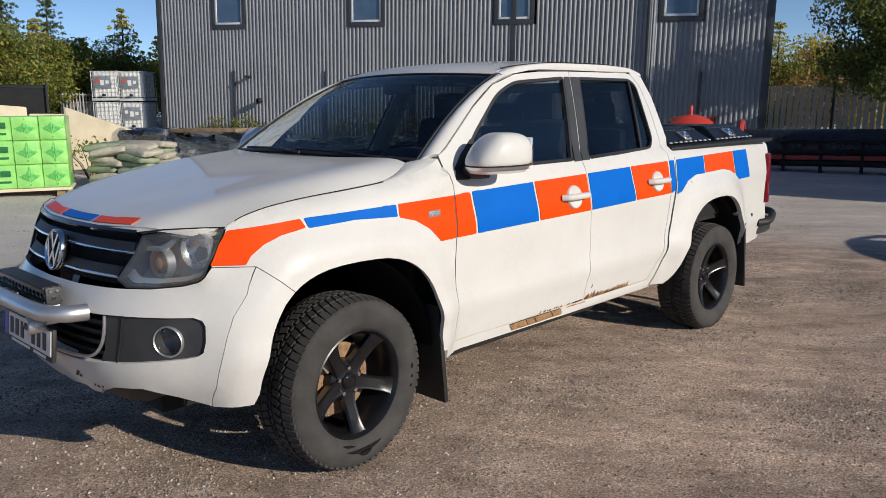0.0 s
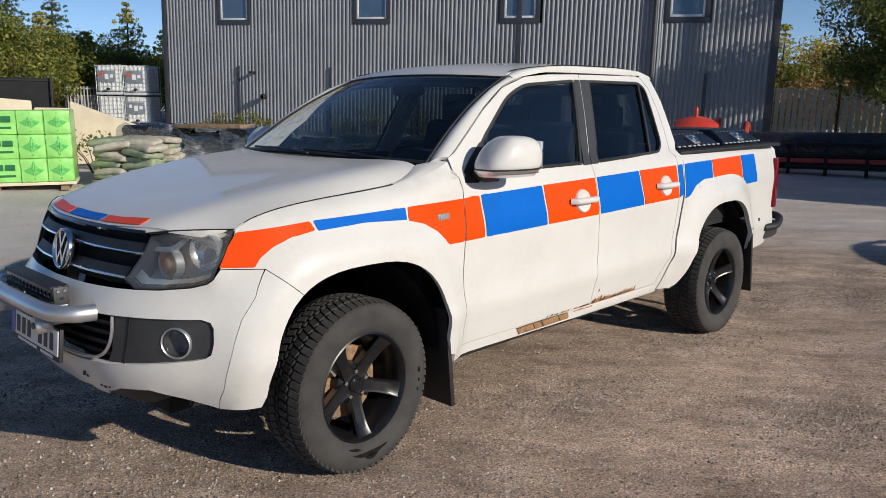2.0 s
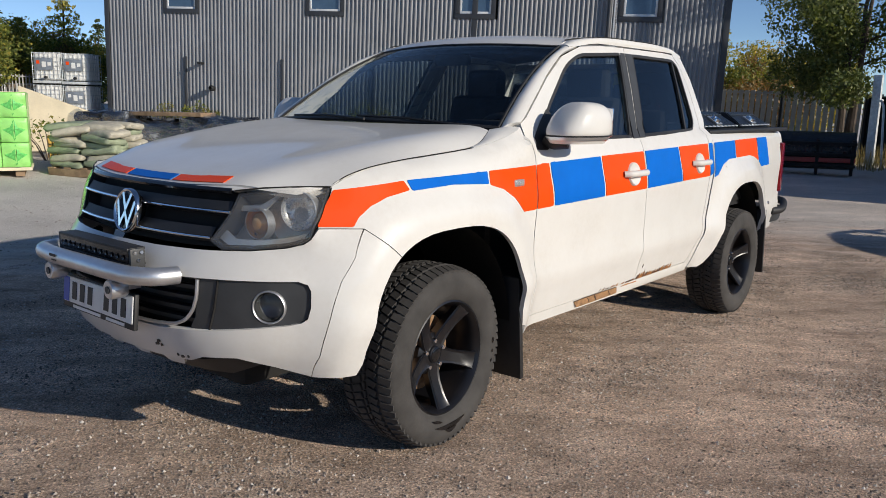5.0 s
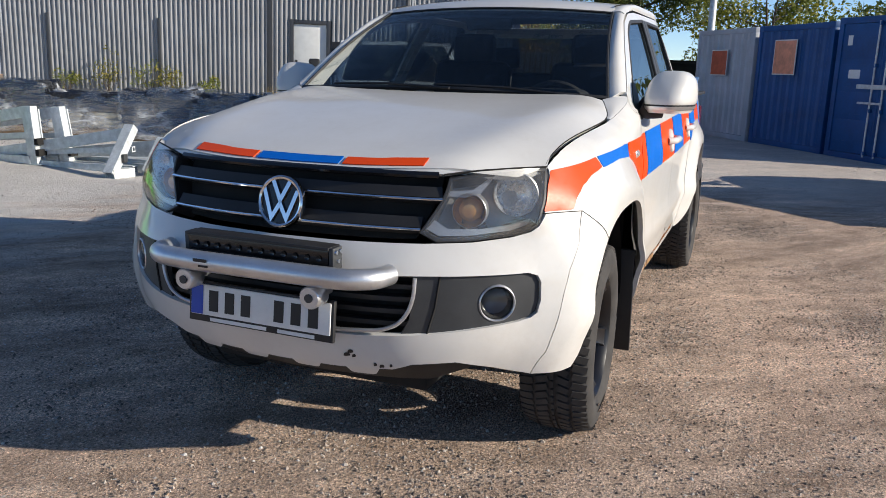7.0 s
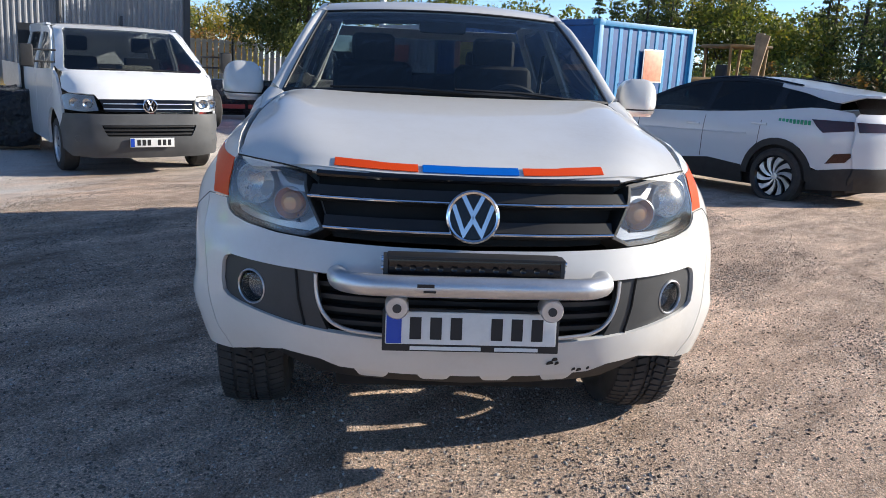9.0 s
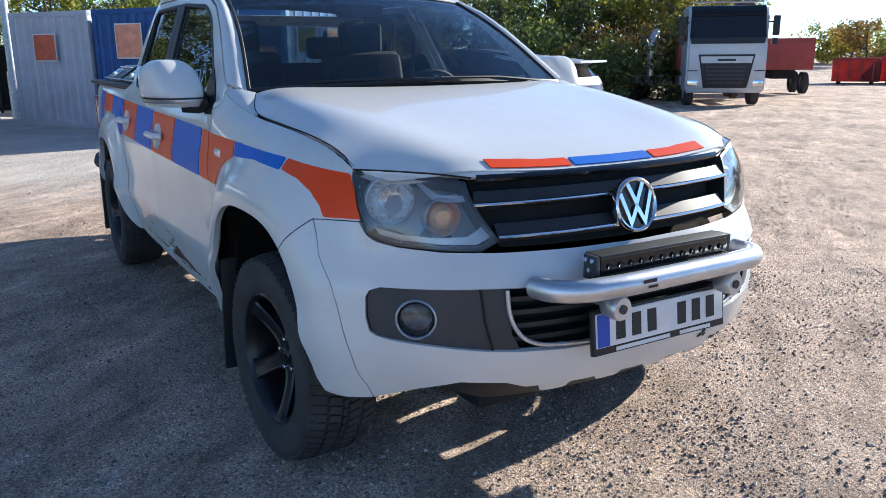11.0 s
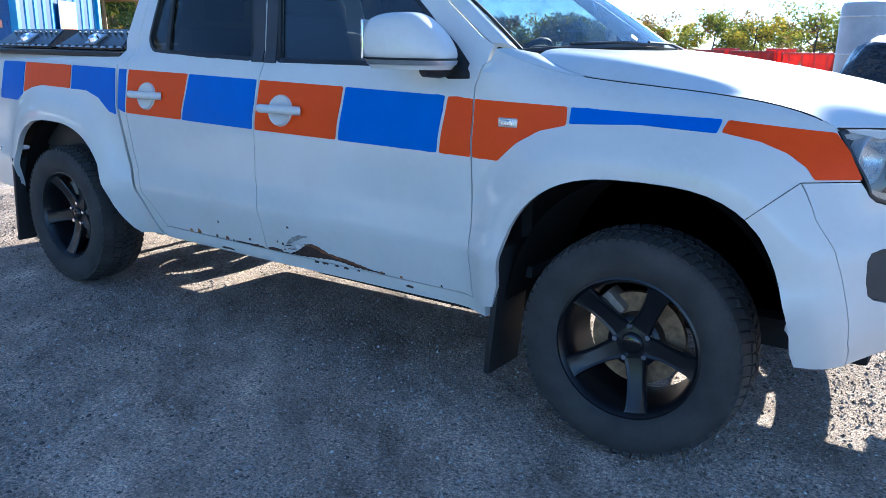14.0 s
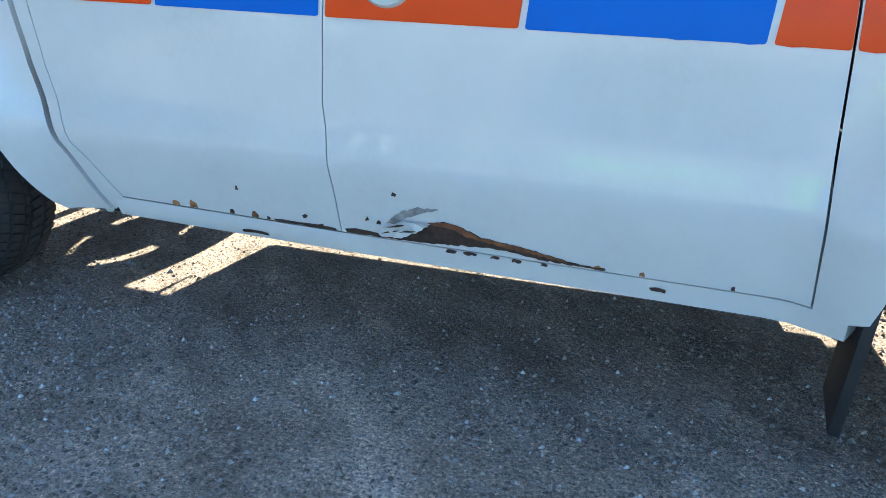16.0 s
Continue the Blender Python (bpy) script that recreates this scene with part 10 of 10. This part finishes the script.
# yellow loader behind the containers
M_YEL = simple("dull_yellow_paint", (0.26, 0.15, 0.045), 0.55, var=0.25, scale=3)
q = polar(3.13, -0.26, 156.6, 23.5)
ld = thing("wheel_loader", "dull yellow wheel loader with lowered boom", "loader", pose(q[0], q[1], ground_z(*q), 0, 0, 100))
part("engine_hood", box_bm(-2.2, -0.4, -0.7, 0.7, 0.7, 1.7, 0.12, seg=3), M_YEL, ld)
cab = part("cab", box_bm(-0.5, 0.6, -0.65, 0.65, 1.0, 1.35, 0.05), M_YEL, ld)
for x in (-0.45, 0.55):
    for y in (-0.6, 0.6):
        part("cab_post", tube_bm([(x, y, 1.3), (x * 1.1, y, 2.5)], 0.04, 6), M_YEL, cab)
part("cab_roof", box_bm(-0.6, 0.7, -0.72, 0.72, 2.5, 2.58, 0.03), M_YEL, cab)
part("seat", join_bm(box_bm(-0.3, 0.2, -0.25, 0.25, 1.35, 1.5, 0.04), box_bm(-0.35, -0.25, -0.25, 0.25, 1.5, 2.05, 0.04)), M_BLACK_PL, cab)
part("frame", box_bm(-2.0, 2.0, -0.4, 0.4, 0.5, 0.9, 0.05), M_YEL, ld)
for sg in (1, -1):
    part("boom_arm", tube_bm([(0.6, sg * 0.35, 1.5), (1.6, sg * 0.35, 1.7), (2.4, sg * 0.35, 0.5)], 0.1, 8), M_YEL, ld)
    for x in (-1.3, 1.2):
        simple_wheel(ld, x, sg * 0.85, 0.65, 0.65, 0.45, sg, 6, M_YEL)
part("bucket", box_bm(2.3, 3.0, -1.1, 1.1, 0.1, 0.8, 0.08), M_YEL, ld)
M_TIMB = simple("weathered_beam", (0.33, 0.22, 0.12), 0.8, var=0.25, scale=5)
for k, (az, lean) in enumerate(((156.0, 10), (155.2, 1))):
    q = polar(3.13, -0.26, az, 21.0)
    tagged(part("leaning_beam", box_bm(-0.09, 0.09, -0.09, 0.09, 0, 2.75, 0.01), M_TIMB, None, m=pose(q[0], q[1], ground_z(*q), 0, lean, 60)), "upright brown timber beam by the loader", "beam")

# red implement and the dark machine in the shade
rm = thing("red_implement", "worn red farm implement with rounded hood", "implement", pose(-13.4, -4.6, ground_z(-13.4, -4.6), 0, 0, 30))
b = bmesh.new()
g = []
for i2 in range(13):
    a = math.pi * i2 / 12
    g.append([b.verts.new((0.72 * math.cos(a) * math.cos(0.5 * t) ** 0.5, 0.42 * t, 0.80 + 0.46 * math.sin(a) ** 0.8 * (1 - 0.25 * t * t))) for t in np.linspace(-1, 1, 9)])
for r0, r1 in zip(g, g[1:]):
    for j2 in range(8):
        b.faces.new((r0[j2], r0[j2 + 1], r1[j2 + 1], r1[j2]))
bmesh.ops.recalc_face_normals(b, faces=b.faces[:])
bmesh.ops.solidify(b, geom=b.faces[:], thickness=0.02)
part("hood", b, M_RED_B, rm, "rounded red hood")
part("hood_end", lathe_bm([(0.0, -0.44), (0.40, -0.43), (0.42, -0.40), (0.0, -0.40)], 24, m=Matrix.Translation((0, 0.84, 0.84))), M_RED_B, rm)
part("hook", tube_bm(round_path([(0, 0, 1.2), (0, 0, 1.42), (0.12, 0, 1.42), (0.12, 0, 1.24)], 0.06), 0.035, 8), M_RED_B, rm)
part("frame", box_bm(-0.9, 0.9, -0.35, 0.35, 0.25, 0.45, 0.03), M_RED, rm)
part("hose", tube_bm(round_path([(-0.3, 0.44, 1.0), (0.0, 0.5, 1.25), (0.3, 0.46, 1.05), (0.5, 0.4, 0.6)], 0.2), 0.02, 6), M_BLACK_PL, rm)
for sg in (1, -1):
    simple_wheel(rm, 0.6, sg * 0.55, 0.38, 0.38, 0.2, sg, 6, M_RED)
    part("strut", box_bm(-0.5, -0.42, sg * 0.3 - 0.04, sg * 0.3 + 0.04, 0.45, 1.2, 0.01), M_RED, rm)
dm = thing("sweeper_attachment", "black drum attachment with a steel grid and red arm", "attachment", pose(-16.6, -3.0, ground_z(-16.6, -3.0), 0, 0, 19))
part("drum_cover", tube_bm([(0, -1.7, 0.52), (0, 1.5, 0.52)], 0.42, 24), M_BLKFILM, dm)
for z in (0.18, 0.42, 0.66):
    part("grid_bar", box_bm(0.45, 0.52, -0.9, 1.5, z, z + 0.07, 0.01), M_UNDER, dm)
for y in (-0.85, -0.1, 0.7, 1.4):
    part("grid_post", box_bm(0.40, 0.45, y, y + 0.07, 0.0, 0.78, 0.01), M_UNDER, dm)
part("side_arm", tube_bm(round_path([(0.3, -1.75, 0.0), (0.3, -1.78, 0.9), (-0.2, -1.78, 1.15), (-0.6, -1.78, 0.8), (-0.6, -1.75, 0.1)], 0.25), 0.075, 8), M_RED, dm)
part("cross_beam", box_bm(0.35, 0.44, -1.7, 1.5, 0.28, 0.38, 0.01), M_RED, dm)
mt = thing("mini_excavator", "small grey excavator by the wood", "excavator", pose(*polar(2.26, -2.02, 133.5, 33), ground_z(*polar(2.26, -2.02, 133.5, 33)), 0, 0, -60))
part("cab", box_bm(-0.6, 0.5, -0.55, 0.55, 0.9, 2.4, 0.08), M_GLOSS_BLK, mt)
part("body", box_bm(-1.2, 0.7, -0.75, 0.75, 0.55, 1.0, 0.1), M_SATIN, mt)
part("boom", tube_bm(round_path([(0.6, 0.3, 1.0), (1.6, 0.3, 2.7), (2.4, 0.3, 2.2), (2.3, 0.3, 1.0)], 0.4), 0.12, 8), M_SATIN, mt)
for sg in (1, -1):
    part("track", box_bm(-1.2, 1.0, sg * 0.7 - 0.18, sg * 0.7 + 0.18, 0.0, 0.5, 0.16, seg=3), M_TYRE, mt)

# waste bin, pale tank and covered heap beyond the pickup's nose
M_BIN = simple("dark_green_plastic", (0.018, 0.05, 0.04), 0.5, var=0.2, scale=5)
M_CONE = simple("orange_cone", (0.75, 0.16, 0.03), 0.5, var=0.1)
q = polar(1.19, -2.97, 102.2, 17.7)
wb = thing("waste_bin", "dark green four-wheeled waste bin with a domed lid", "bin", pose(q[0], q[1], ground_z(*q), 0, 0, 12))
b = box_bm(-0.45, 0.45, -0.40, 0.40, 0.14, 0.92, 0.03)
for w in b.verts:
    w.co.x *= 0.88 + 0.14 * w.co.z
    w.co.y *= 0.86 + 0.16 * w.co.z
part("body", b, M_BIN, wb)
part("lid", box_bm(-0.48, 0.48, -0.44, 0.44, 0.925, 1.03, 0.045, seg=3), M_BIN, wb)
for sx in (-1, 1):
    part("trunnion", tube_bm([(sx * 0.44, 0, 0.78), (sx * 0.54, 0, 0.78)], 0.03, 10), M_BLACK_PL, wb)
    for sy in (-1, 1):
        part("castor", lathe_bm([(0.0, -0.02), (0.08, -0.02), (0.08, 0.02), (0.0, 0.02)], 16, m=Matrix.Translation((sx * 0.33, sy * 0.28, 0.08))), M_BLACK_PL, wb)
tc = thing("traffic_cone", "small orange traffic cone on the bin's lid", "cone", pose(q[0] - 0.1, q[1], ground_z(*q) + 1.032))
part("base", box_bm(-0.08, 0.08, -0.08, 0.08, 0, 0.012, 0.004), M_CONE, tc)
part("cone", tube_bm([(0, 0, 0.012), (0, 0, 0.20)], [0.06, 0.015], 16), M_CONE, tc)
part("band", tube_bm([(0, 0, 0.09), (0, 0, 0.13)], [0.046, 0.036], 16), M_PLATE_W, tc)
q = polar(1.19, -2.97, 97.7, 20.5)
tk = thing("pale_tank", "tall pale grey cylindrical tank at the yard's edge", "tank", pose(q[0], q[1], ground_z(*q)))
part("shell", lathe_bm([(0.0, 0.0), (0.95, 0.0), (0.95, 2.42), (0.90, 2.50), (0.0, 2.56)], 40, m=Matrix.Rotation(radians(90), 4, "X")), simple("pale_grey_tank", (0.42, 0.44, 0.45), 0.55, var=0.15, scale=2), tk)
for z in (0.6, 1.4, 2.2):
    part("hoop", tube_bm([(0.96 * math.cos(a), 0.96 * math.sin(a), z) for a in np.linspace(0, 2 * math.pi, 37)], 0.018, 6), M_GALV, tk)
q = polar(1.19, -2.97, 96.9, 17.5)
b = bmesh.new()
bmesh.ops.create_icosphere(b, subdivisions=4, radius=1)
for w in b.verts:
    d = w.co.copy()
    w.co = Vector((d.x * 1.25, d.y * 1.1, max(d.z, -0.02) ** 1.0 * 1.75 if d.z > 0 else -0.02)) * (1 + 0.10 * noise.noise(d * 3))
tagged(part("tarpaulin_mound", b, M_BLKFILM, None, smooth=60, m=pose(q[0], q[1], ground_z(*q))), "heap under a dark tarpaulin beside a pale tank", "heap")
